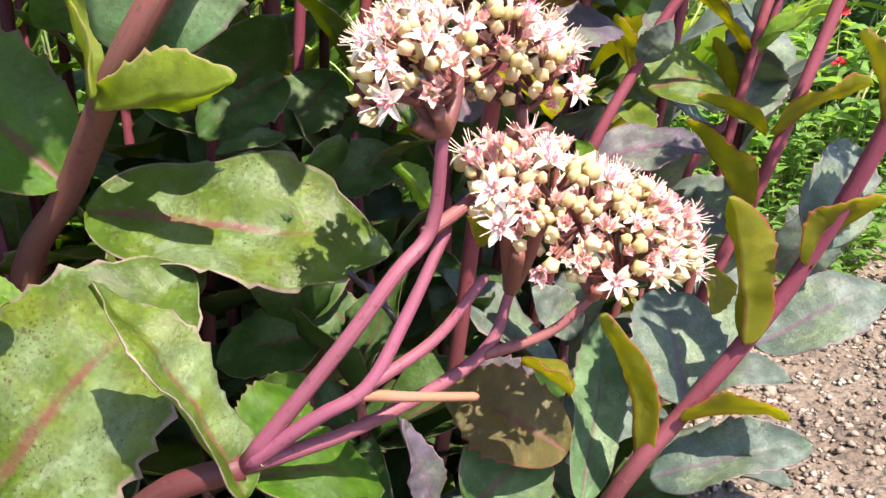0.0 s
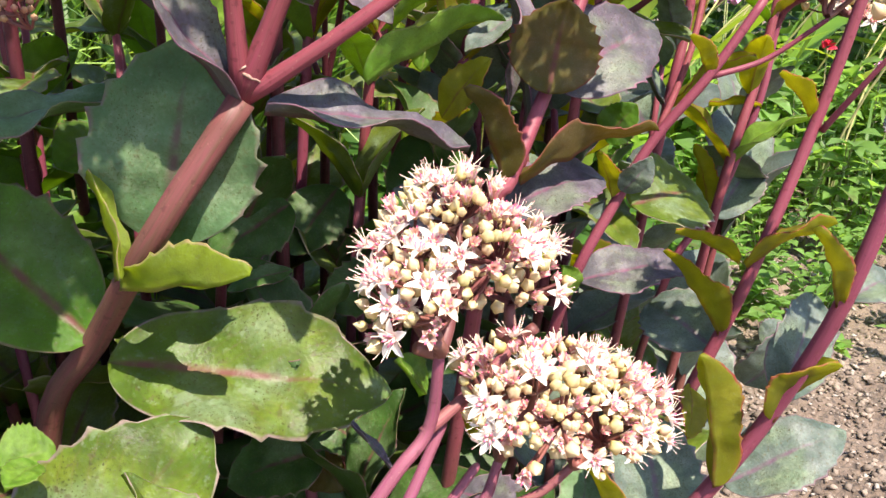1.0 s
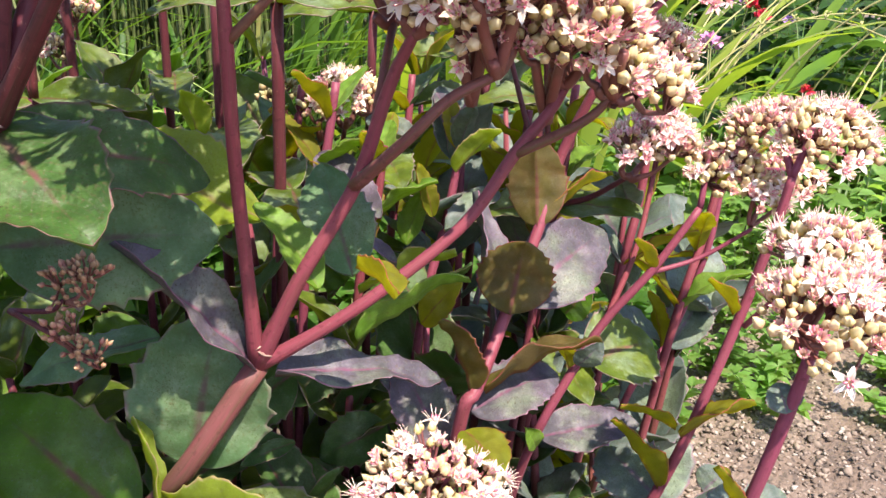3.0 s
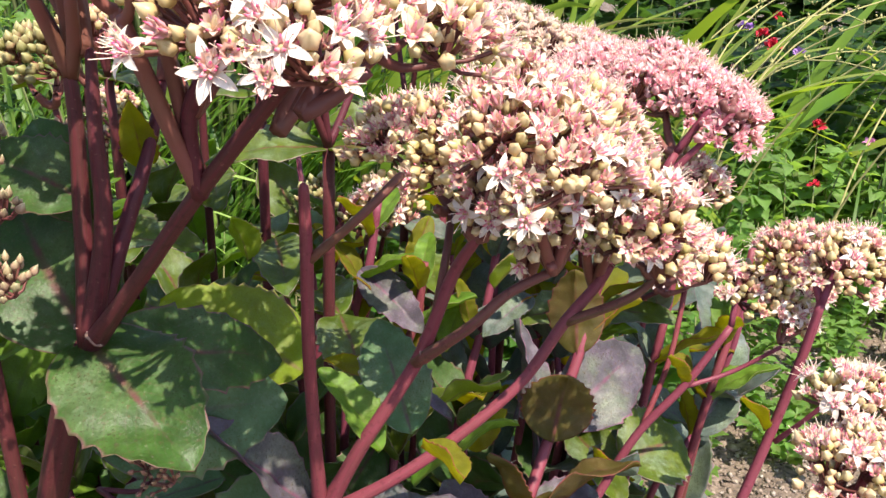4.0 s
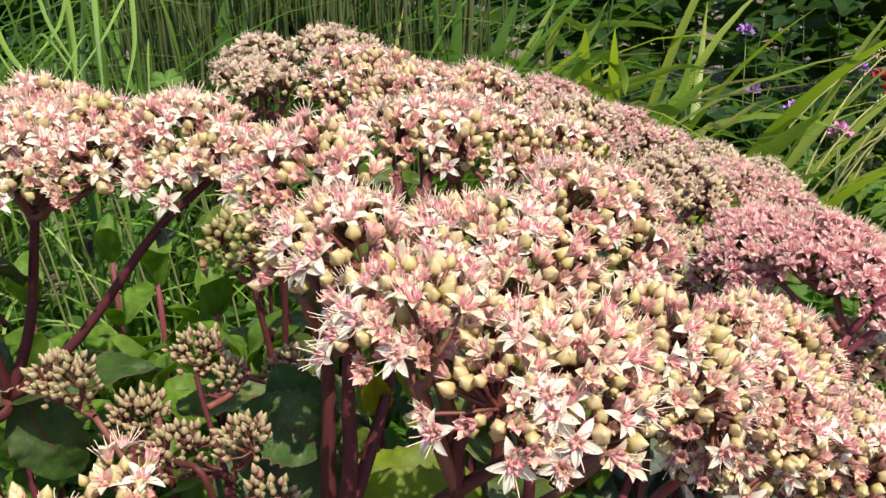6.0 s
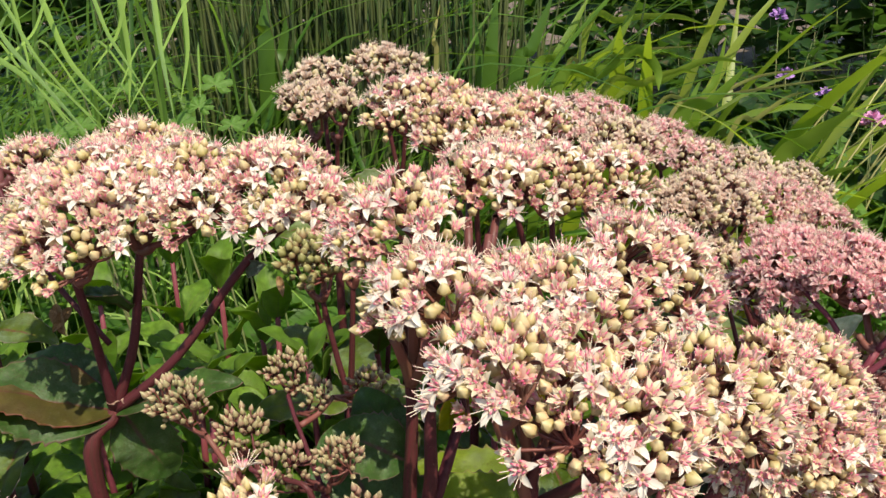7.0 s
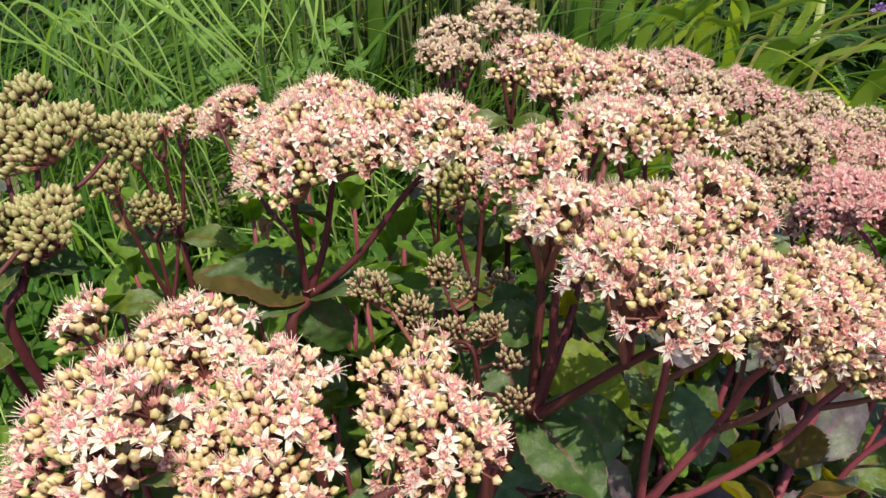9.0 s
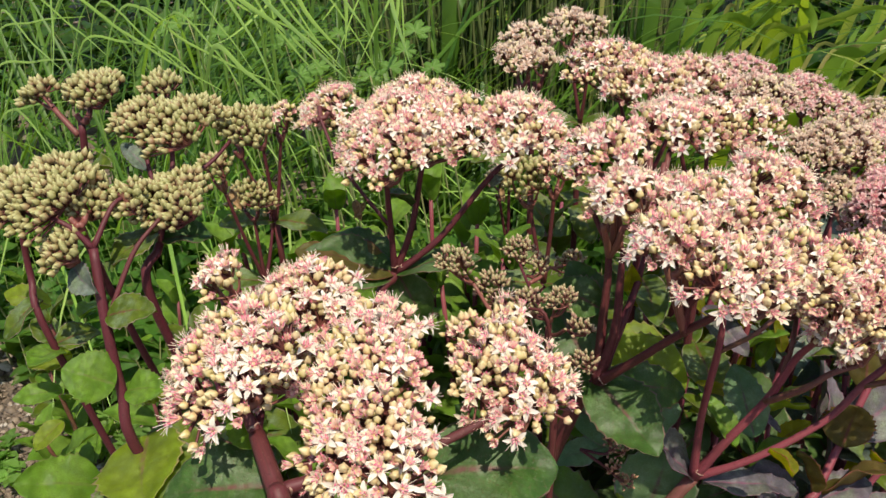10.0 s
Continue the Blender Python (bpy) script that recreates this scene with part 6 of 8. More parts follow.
branch(back_n, [(-0.0647, 0.4777, 0.3632, 0.0020), (-0.0621, 0.4671, 0.3943, 0.0017), (-0.0596, 0.4565, 0.4333, 0.0014)])
head(back_n, (-0.058, 0.451, 0.463), 0.0150, (0.080, -0.350, 0.930), (-0.060, 0.457, 0.433), "half", joined=True, gap=0.005, size=0.0060)
leaf(back_n, (-0.065, 0.478, 0.363), (-0.120, 0.468, 0.358), 0.0130, (0.000, -0.350, 1.000), "green")
leaf(back_n, (-0.065, 0.488, 0.273), (-0.085, 0.538, 0.263), 0.0160, (0.000, -0.350, 1.000), "green")
leaf(back_n, (-0.065, 0.478, 0.363), (-0.010, 0.468, 0.358), 0.0130, (0.000, -0.350, 1.000), "green")
leaf(back_n, (-0.065, 0.488, 0.273), (-0.045, 0.418, 0.263), 0.0160, (0.000, -0.350, 1.000), "green")
back_o = shoot("cream stonecrop head far in the clump", [(-0.2808, 0.6271, -0.0100, 0.0037), (-0.2778, 0.6225, 0.1024, 0.0035), (-0.2757, 0.6194, 0.2048, 0.0032), (-0.2657, 0.6044, 0.3848, 0.0029)], STEM_DARK)
branch(back_o, [(-0.2657, 0.6044, 0.3848, 0.0020), (-0.2624, 0.6006, 0.4238, 0.0017), (-0.2590, 0.5968, 0.4708, 0.0014)])
head(back_o, (-0.257, 0.595, 0.501), 0.0200, (0.080, -0.350, 0.930), (-0.259, 0.597, 0.471), "tight", joined=True, gap=0.005, size=0.0060)
branch(back_o, [(-0.2657, 0.6044, 0.3848, 0.0020), (-0.2691, 0.6043, 0.4079, 0.0017), (-0.2724, 0.6041, 0.4389, 0.0014)])
head(back_o, (-0.274, 0.604, 0.469), 0.0140, (0.080, -0.350, 0.930), (-0.272, 0.604, 0.439), "tight", joined=True, gap=0.005, size=0.0060)
leaf(back_o, (-0.266, 0.604, 0.385), (-0.321, 0.594, 0.380), 0.0130, (0.000, -0.350, 1.000), "green")
leaf(back_o, (-0.266, 0.614, 0.295), (-0.286, 0.664, 0.285), 0.0160, (0.000, -0.350, 1.000), "green")
leaf(back_o, (-0.266, 0.604, 0.385), (-0.211, 0.594, 0.380), 0.0130, (0.000, -0.350, 1.000), "green")
leaf(back_o, (-0.266, 0.614, 0.295), (-0.246, 0.544, 0.285), 0.0160, (0.000, -0.350, 1.000), "green")
back_m = shoot("small pale stonecrop head beyond the round one", [(-0.4532, 0.4372, -0.0100, 0.0037), (-0.4485, 0.4302, 0.1555, 0.0035), (-0.4454, 0.4255, 0.3110, 0.0032), (-0.4354, 0.4105, 0.4910, 0.0029)], STEM_DARK)
branch(back_m, [(-0.4354, 0.4105, 0.4910, 0.0020), (-0.4320, 0.4040, 0.5239, 0.0017), (-0.4286, 0.3974, 0.5649, 0.0014)])
head(back_m, (-0.427, 0.394, 0.595), 0.0160, (0.080, -0.350, 0.930), (-0.429, 0.397, 0.565), "half", joined=True, gap=0.005, size=0.0060)
branch(back_m, [(-0.4354, 0.4105, 0.4910, 0.0020), (-0.4286, 0.4138, 0.5242, 0.0017), (-0.4218, 0.4171, 0.5655, 0.0014)])
head(back_m, (-0.418, 0.419, 0.595), 0.0140, (0.080, -0.350, 0.930), (-0.422, 0.417, 0.565), "half", joined=True, gap=0.005, size=0.0060)
branch(back_m, [(-0.4354, 0.4105, 0.4910, 0.0020), (-0.4457, 0.4079, 0.5177, 0.0017), (-0.4559, 0.4052, 0.5525, 0.0014)])
head(back_m, (-0.461, 0.404, 0.583), 0.0150, (0.080, -0.350, 0.930), (-0.456, 0.405, 0.553), "green", joined=True, gap=0.005, size=0.0060)
leaf(back_m, (-0.435, 0.411, 0.491), (-0.490, 0.401, 0.486), 0.0130, (0.000, -0.350, 1.000), "green")
leaf(back_m, (-0.435, 0.421, 0.401), (-0.455, 0.471, 0.391), 0.0160, (0.000, -0.350, 1.000), "green")
leaf(back_m, (-0.435, 0.411, 0.491), (-0.380, 0.401, 0.486), 0.0130, (0.000, -0.350, 1.000), "green")
leaf(back_m, (-0.435, 0.421, 0.401), (-0.415, 0.351, 0.391), 0.0160, (0.000, -0.350, 1.000), "green")

# ---- slender shoots deeper in the clump ----
slender_a = shoot("slender rosy-stemmed stonecrop shoot with paired leaves", [(-0.1356, 0.4744, -0.0100, 0.0031), (-0.1056, 0.4564, 0.1972, 0.0029), (-0.0856, 0.4444, 0.3944, 0.0027), (-0.0752, 0.4474, 0.4306, 0.0026), (-0.0689, 0.4504, 0.4667, 0.0023)])
leaf(slender_a, (-0.084, 0.445, 0.400), (-0.053, 0.462, 0.435), 0.0095, (-0.507, -0.178, 0.900), "teal", fold=18)
leaf(slender_a, (-0.084, 0.445, 0.400), (-0.121, 0.425, 0.427), 0.0095, (0.592, 0.424, 0.900), "olive", fold=18)
leaf(slender_a, (-0.079, 0.447, 0.425), (-0.098, 0.470, 0.456), 0.0085, (0.361, -0.323, 0.900), "teal", fold=18)
leaf(slender_a, (-0.079, 0.447, 0.425), (-0.055, 0.419, 0.450), 0.0085, (-0.427, 0.601, 0.900), "olive", fold=18)
leaf(slender_a, (-0.073, 0.449, 0.451), (-0.097, 0.436, 0.477), 0.0075, (0.508, 0.377, 0.900), "teal", fold=18)
leaf(slender_a, (-0.073, 0.449, 0.451), (-0.044, 0.464, 0.471), 0.0075, (-0.592, -0.223, 0.900), "olive", fold=18)
slender_b = shoot("slender rosy-stemmed stonecrop shoot with paired leaves", [(-0.1138, 0.4412, -0.0100, 0.0031), (-0.0838, 0.4232, 0.1963, 0.0029), (-0.0638, 0.4112, 0.3926, 0.0027), (-0.0529, 0.4159, 0.4333, 0.0026), (-0.0460, 0.4205, 0.4740, 0.0023)])
leaf(slender_b, (-0.062, 0.412, 0.399), (-0.041, 0.439, 0.435), 0.0095, (-0.347, -0.332, 0.900), "olive", fold=18)
leaf(slender_b, (-0.062, 0.412, 0.399), (-0.088, 0.380, 0.428), 0.0095, (0.411, 0.612, 0.900), "fresh", fold=18)
leaf(slender_b, (-0.056, 0.415, 0.427), (-0.085, 0.430, 0.457), 0.0085, (0.515, -0.165, 0.900), "olive", fold=18)
leaf(slender_b, (-0.056, 0.415, 0.427), (-0.023, 0.398, 0.450), 0.0085, (-0.601, 0.409, 0.900), "fresh", fold=18)
leaf(slender_b, (-0.050, 0.418, 0.456), (-0.066, 0.398, 0.483), 0.0075, (0.347, 0.531, 0.900), "olive", fold=18)
leaf(slender_b, (-0.050, 0.418, 0.456), (-0.030, 0.443, 0.478), 0.0075, (-0.412, -0.412, 0.900), "fresh", fold=18)
slender_c = shoot("slender rosy-stemmed stonecrop shoot with paired leaves", [(-0.0840, 0.4333, -0.0100, 0.0031), (-0.0540, 0.4153, 0.1868, 0.0029), (-0.0340, 0.4033, 0.3736, 0.0027), (-0.0251, 0.4057, 0.4081, 0.0026), (-0.0202, 0.4080, 0.4426, 0.0023)])
leaf(slender_c, (-0.033, 0.404, 0.379), (-0.026, 0.436, 0.416), 0.0095, (-0.113, -0.422, 0.900), "olive", fold=18)
leaf(slender_c, (-0.033, 0.404, 0.379), (-0.041, 0.364, 0.409), 0.0095, (0.135, 0.727, 0.900), "fresh", fold=18)
leaf(slender_c, (-0.028, 0.405, 0.403), (-0.061, 0.410, 0.432), 0.0085, (0.588, 0.019, 0.900), "olive", fold=18)
leaf(slender_c, (-0.028, 0.405, 0.403), (0.009, 0.400, 0.425), 0.0085, (-0.679, 0.194, 0.900), "fresh", fold=18)
leaf(slender_c, (-0.023, 0.407, 0.427), (-0.029, 0.382, 0.456), 0.0075, (0.114, 0.622, 0.900), "olive", fold=18)
leaf(slender_c, (-0.023, 0.407, 0.427), (-0.017, 0.437, 0.450), 0.0075, (-0.137, -0.527, 0.900), "fresh", fold=18)
slender_d = shoot("slender rosy-stemmed stonecrop shoot with paired leaves", [(-0.0511, 0.4483, -0.0100, 0.0031), (-0.0211, 0.4303, 0.1652, 0.0029), (-0.0011, 0.4183, 0.3305, 0.0027), (0.0148, 0.4326, 0.3964, 0.0026), (0.0267, 0.4468, 0.4624, 0.0023)])
leaf(slender_d, (0.001, 0.421, 0.341), (-0.008, 0.453, 0.378), 0.0095, (0.150, -0.414, 0.900), "grey", fold=18)
leaf(slender_d, (0.001, 0.421, 0.341), (0.012, 0.382, 0.371), 0.0095, (-0.180, 0.718, 0.900), "olive", fold=18)
leaf(slender_d, (0.011, 0.430, 0.386), (-0.021, 0.424, 0.415), 0.0085, (0.582, 0.208, 0.900), "grey", fold=18)
leaf(slender_d, (0.011, 0.430, 0.386), (0.048, 0.437, 0.409), 0.0085, (-0.673, -0.025, 0.900), "olive", fold=18)
leaf(slender_d, (0.021, 0.441, 0.433), (0.028, 0.416, 0.462), 0.0075, (-0.149, 0.615, 0.900), "grey", fold=18)
leaf(slender_d, (0.021, 0.441, 0.433), (0.012, 0.470, 0.456), 0.0075, (0.179, -0.518, 0.900), "olive", fold=18)
slender_e = shoot("slender rosy-stemmed stonecrop shoot with paired leaves", [(0.0214, 0.4608, -0.0100, 0.0031), (0.0514, 0.4428, 0.1835, 0.0029), (0.0714, 0.4308, 0.3670, 0.0027), (0.0813, 0.4395, 0.4179, 0.0026), (0.0873, 0.4481, 0.4689, 0.0023)])
leaf(slender_e, (0.073, 0.432, 0.375), (0.049, 0.458, 0.411), 0.0095, (0.375, -0.312, 0.900), "olive", fold=18)
leaf(slender_e, (0.073, 0.432, 0.375), (0.100, 0.402, 0.403), 0.0095, (-0.444, 0.588, 0.900), "fresh", fold=18)
leaf(slender_e, (0.078, 0.438, 0.410), (0.051, 0.422, 0.440), 0.0085, (0.498, 0.390, 0.900), "olive", fold=18)
leaf(slender_e, (0.078, 0.438, 0.410), (0.110, 0.457, 0.434), 0.0085, (-0.582, -0.238, 0.900), "fresh", fold=18)
leaf(slender_e, (0.084, 0.444, 0.446), (0.102, 0.425, 0.474), 0.0075, (-0.374, 0.513, 0.900), "olive", fold=18)
leaf(slender_e, (0.084, 0.444, 0.446), (0.063, 0.468, 0.468), 0.0075, (0.443, -0.389, 0.900), "fresh", fold=18)
slender_f = shoot("slender rosy-stemmed stonecrop shoot with paired leaves", [(0.0699, 0.4664, -0.0100, 0.0031), (0.0999, 0.4484, 0.1779, 0.0029), (0.1199, 0.4364, 0.3559, 0.0027), (0.1284, 0.4427, 0.4008, 0.0026), (0.1328, 0.4491, 0.4458, 0.0023)])
leaf(slender_f, (0.121, 0.437, 0.363), (0.088, 0.453, 0.397), 0.0095, (0.524, -0.152, 0.900), "grey", fold=18)
leaf(slender_f, (0.121, 0.437, 0.363), (0.159, 0.419, 0.390), 0.0095, (-0.610, 0.393, 0.900), "olive", fold=18)
leaf(slender_f, (0.125, 0.442, 0.394), (0.107, 0.417, 0.425), 0.0085, (0.332, 0.541, 0.900), "grey", fold=18)
leaf(slender_f, (0.125, 0.442, 0.394), (0.147, 0.471, 0.419), 0.0085, (-0.394, -0.424, 0.900), "olive", fold=18)
leaf(slender_f, (0.130, 0.446, 0.426), (0.155, 0.434, 0.452), 0.0075, (-0.523, 0.353, 0.900), "grey", fold=18)
leaf(slender_f, (0.130, 0.446, 0.426), (0.101, 0.460, 0.446), 0.0075, (0.609, -0.194, 0.900), "olive", fold=18)
slender_g = shoot("slender rosy-stemmed stonecrop shoot with paired leaves", [(0.1088, 0.4742, -0.0100, 0.0031), (0.1388, 0.4562, 0.1612, 0.0029), (0.1588, 0.4442, 0.3223, 0.0027), (0.1734, 0.4537, 0.3758, 0.0026), (0.1840, 0.4632, 0.4292, 0.0023)])
leaf(slender_g, (0.161, 0.446, 0.331), (0.124, 0.450, 0.364), 0.0095, (0.590, 0.033, 0.900), "olive", fold=18)
leaf(slender_g, (0.161, 0.446, 0.331), (0.203, 0.441, 0.357), 0.0095, (-0.681, 0.178, 0.900), "fresh", fold=18)
leaf(slender_g, (0.169, 0.452, 0.367), (0.164, 0.423, 0.400), 0.0085, (0.094, 0.625, 0.900), "olive", fold=18)
leaf(slender_g, (0.169, 0.452, 0.367), (0.176, 0.487, 0.394), 0.0085, (-0.113, -0.531, 0.900), "fresh", fold=18)
leaf(slender_g, (0.178, 0.459, 0.406), (0.206, 0.456, 0.431), 0.0075, (-0.590, 0.168, 0.900), "olive", fold=18)
leaf(slender_g, (0.178, 0.459, 0.406), (0.146, 0.463, 0.425), 0.0075, (0.681, 0.021, 0.900), "fresh", fold=18)
slender_h = shoot("slender rosy-stemmed stonecrop shoot with paired leaves", [(-0.0010, 0.4902, -0.0100, 0.0031), (0.0290, 0.4722, 0.1793, 0.0029), (0.0490, 0.4602, 0.3586, 0.0027), (0.0586, 0.4666, 0.4037, 0.0026), (0.0642, 0.4730, 0.4488, 0.0023)])
leaf(slender_h, (0.050, 0.461, 0.366), (0.014, 0.454, 0.399), 0.0095, (0.579, 0.222, 0.900), "grey", fold=18)
leaf(slender_h, (0.050, 0.461, 0.366), (0.092, 0.470, 0.392), 0.0095, (-0.669, -0.041, 0.900), "olive", fold=18)
leaf(slender_h, (0.055, 0.466, 0.396), (0.065, 0.438, 0.429), 0.0085, (-0.168, 0.610, 0.900), "grey", fold=18)
leaf(slender_h, (0.055, 0.466, 0.396), (0.044, 0.499, 0.423), 0.0085, (0.201, -0.512, 0.900), "olive", fold=18)
leaf(slender_h, (0.061, 0.470, 0.429), (0.088, 0.476, 0.455), 0.0075, (-0.579, -0.022, 0.900), "grey", fold=18)
leaf(slender_h, (0.061, 0.470, 0.429), (0.029, 0.464, 0.449), 0.0075, (0.669, 0.241, 0.900), "olive", fold=18)
slender_i = shoot("slender rosy-stemmed stonecrop shoot with paired leaves", [(-0.0709, 0.5168, -0.0100, 0.0031), (-0.0409, 0.4988, 0.1843, 0.0029), (-0.0209, 0.4868, 0.3686, 0.0027), (-0.0122, 0.4944, 0.4167, 0.0026), (-0.0074, 0.5020, 0.4648, 0.0023)])
leaf(slender_i, (-0.020, 0.488, 0.376), (-0.050, 0.469, 0.411), 0.0095, (0.489, 0.403, 0.900), "teal", fold=18)
leaf(slender_i, (-0.020, 0.488, 0.376), (0.016, 0.510, 0.403), 0.0095, (-0.572, -0.254, 0.900), "olive", fold=18)
leaf(slender_i, (-0.015, 0.493, 0.409), (0.006, 0.471, 0.440), 0.0085, (-0.388, 0.502, 0.900), "teal", fold=18)
leaf(slender_i, (-0.015, 0.493, 0.409), (-0.041, 0.519, 0.434), 0.0085, (0.459, -0.376, 0.900), "olive", fold=18)
leaf(slender_i, (-0.010, 0.499, 0.444), (0.013, 0.513, 0.470), 0.0075, (-0.489, -0.202, 0.900), "teal", fold=18)
leaf(slender_i, (-0.010, 0.499, 0.444), (-0.038, 0.482, 0.464), 0.0075, (0.572, 0.453, 0.900), "olive", fold=18)

# ---- leaves between the stems ----
leaf(stout, (-0.030, 0.298, 0.429), (-0.061, 0.292, 0.445), 0.0054, (0.000, -0.500, 0.800), "olive", fold=14)
leaf(stout, (-0.035, 0.279, 0.448), (-0.007, 0.260, 0.435), 0.0042, (-0.200, -0.200, 0.900), "mauve", fold=14)
leaf(slender_c, (-0.028, 0.323, 0.397), (0.017, 0.317, 0.417), 0.0055, (-0.100, 0.500, 0.800), "lime", fold=14)
leaf(slender_c, (0.001, 0.325, 0.378), (0.020, 0.321, 0.402), 0.0082, (-0.200, -0.700, 0.500), "olive", fold=14)
leaf(slender_d, (0.017, 0.400, 0.432), (0.041, 0.396, 0.455), 0.0087, (-0.100, 0.600, 0.700), "lime", fold=14)
leaf(slender_d, (0.006, 0.410, 0.402), (-0.002, 0.409, 0.433), 0.0055, (0.300, -0.800, 0.400), "olive", fold=14)
leaf(slender_d, (0.044, 0.434, 0.410), (0.013, 0.414, 0.392), 0.0095, (0.000, -0.400, 0.900), "grey", fold=14)
leaf(slender_b, (-0.057, 0.414, 0.436), (-0.021, 0.389, 0.408), 0.0119, (0.100, -0.700, 0.600), "mauve", fold=14)
leaf(slender_d, (0.029, 0.355, 0.374), (0.029, 0.363, 0.426), 0.0039, (0.700, -0.600, 0.200), "mauve", fold=14)
leaf(slender_c, (0.015, 0.327, 0.328), (-0.019, 0.323, 0.349), 0.0113, (0.000, -0.500, 0.800), "mauve", fold=14)
leaf(slender_e, (0.078, 0.380, 0.357), (0.090, 0.374, 0.375), 0.0101, (0.000, -0.700, 0.600), "deep", fold=14)
leaf(slender_b, (-0.115, 0.399, 0.449), (-0.122, 0.396, 0.474), 0.0102, (0.200, 0.700, 0.600), "lime", fold=14)
leaf(slender_a, (-0.112, 0.379, 0.399), (-0.087, 0.377, 0.427), 0.0102, (0.000, -0.700, 0.600), "fresh", fold=14)
leaf(slender_c, (-0.009, 0.414, 0.384), (0.000, 0.413, 0.415), 0.0081, (0.000, 0.600, 0.700), "fresh", fold=14)
leaf(edge_b, (0.133, 0.340, 0.313), (0.101, 0.333, 0.328), 0.0057, (0.200, 0.500, 0.800), "olive", fold=14)
leaf(edge_c, (0.075, 0.421, 0.407), (0.105, 0.416, 0.427), 0.0043, (-0.100, 0.500, 0.800), "olive", fold=14)
leaf(slender_e, (0.055, 0.459, 0.392), (0.035, 0.461, 0.428), 0.0115, (0.200, 0.700, 0.500), "olive", fold=14)
leaf(slender_a, (-0.106, 0.280, 0.394), (-0.157, 0.262, 0.380), 0.0111, (0.000, -0.350, 0.950), "teal", fold=14)
leaf(slender_b, (-0.093, 0.483, 0.445), (-0.062, 0.462, 0.426), 0.0101, (0.000, 0.500, 0.800), "lime", fold=14)
leaf(slender_c, (-0.018, 0.481, 0.445), (-0.034, 0.457, 0.415), 0.0074, (0.300, -0.600, 0.600), "olive", fold=14)
leaf(slender_h, (-0.037, 0.500, 0.437), (-0.002, 0.482, 0.427), 0.0084, (0.000, -0.500, 0.800), "grey", fold=14)
leaf(slender_h, (0.008, 0.485, 0.457), (0.018, 0.463, 0.434), 0.0061, (0.300, -0.800, 0.400), "mauve", fold=14)
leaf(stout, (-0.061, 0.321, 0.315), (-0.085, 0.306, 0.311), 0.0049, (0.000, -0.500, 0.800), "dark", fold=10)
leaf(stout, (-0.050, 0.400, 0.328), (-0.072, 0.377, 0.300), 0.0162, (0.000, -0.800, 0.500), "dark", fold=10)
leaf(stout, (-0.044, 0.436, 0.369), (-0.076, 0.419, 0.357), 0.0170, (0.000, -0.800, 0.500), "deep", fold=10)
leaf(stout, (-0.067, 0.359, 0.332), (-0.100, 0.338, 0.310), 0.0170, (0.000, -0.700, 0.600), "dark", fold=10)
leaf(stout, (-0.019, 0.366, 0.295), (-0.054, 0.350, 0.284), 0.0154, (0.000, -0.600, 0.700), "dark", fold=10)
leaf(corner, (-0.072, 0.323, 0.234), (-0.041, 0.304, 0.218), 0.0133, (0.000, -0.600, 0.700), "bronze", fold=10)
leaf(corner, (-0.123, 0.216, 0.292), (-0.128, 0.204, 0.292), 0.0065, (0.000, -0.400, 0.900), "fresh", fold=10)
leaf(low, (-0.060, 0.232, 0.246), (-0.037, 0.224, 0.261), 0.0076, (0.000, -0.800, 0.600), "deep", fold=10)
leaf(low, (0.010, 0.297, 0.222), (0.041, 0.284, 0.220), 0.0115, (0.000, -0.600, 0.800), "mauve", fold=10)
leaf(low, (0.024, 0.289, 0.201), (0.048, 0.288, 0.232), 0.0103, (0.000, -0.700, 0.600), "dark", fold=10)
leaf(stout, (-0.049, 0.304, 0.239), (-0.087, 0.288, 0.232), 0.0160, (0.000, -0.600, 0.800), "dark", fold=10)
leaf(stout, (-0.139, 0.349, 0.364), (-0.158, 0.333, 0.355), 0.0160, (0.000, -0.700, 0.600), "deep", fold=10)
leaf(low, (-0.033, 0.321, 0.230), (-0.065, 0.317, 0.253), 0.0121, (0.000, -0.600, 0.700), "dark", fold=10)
leaf(low, (0.057, 0.321, 0.230), (0.036, 0.317, 0.253), 0.0097, (0.000, -0.700, 0.600), "grey", fold=10)
leaf(low, (-0.030, 0.247, 0.288), (-0.014, 0.230, 0.278), 0.0013, (0.500, -0.600, 0.500), "mauve", fold=10)
leaf(back_b, (-0.075, 0.348, 0.422), (-0.145, 0.335, 0.445), 0.0193, (0.000, -0.450, 0.900), "lime", fold=8, arch=0.12)
DRY_LEAF = leaf_material("dry_leaf", (0.30, 0.18, 0.08), (0.40, 0.26, 0.13), (0.22, 0.12, 0.06), (0.25, 0.14, 0.07), (0.6, 0.4, 0.16), 0.3, 0.7, 0.0)
LEAF["dry"] = DRY_LEAF
leaf(green_b, (-0.367, 0.242, 0.593), (-0.357, 0.235, 0.582), 0.0034, (0.300, -0.800, 0.300), "dry", fold=40, label="shrivelled tan leaf")
leaf(round, (-0.303, 0.297, 0.566), (-0.296, 0.288, 0.554), 0.0040, (0.300, -0.800, 0.300), "dry", fold=40, label="shrivelled tan leaf")
leaf(round, (-0.296, 0.298, 0.564), (-0.301, 0.287, 0.556), 0.0032, (0.300, -0.800, 0.300), "dry", fold=40, label="shrivelled tan leaf")
leaf(back_i, (-0.208, 0.348, 0.559), (-0.204, 0.340, 0.551), 0.0025, (0.300, -0.800, 0.300), "dry", fold=40, label="shrivelled tan leaf")

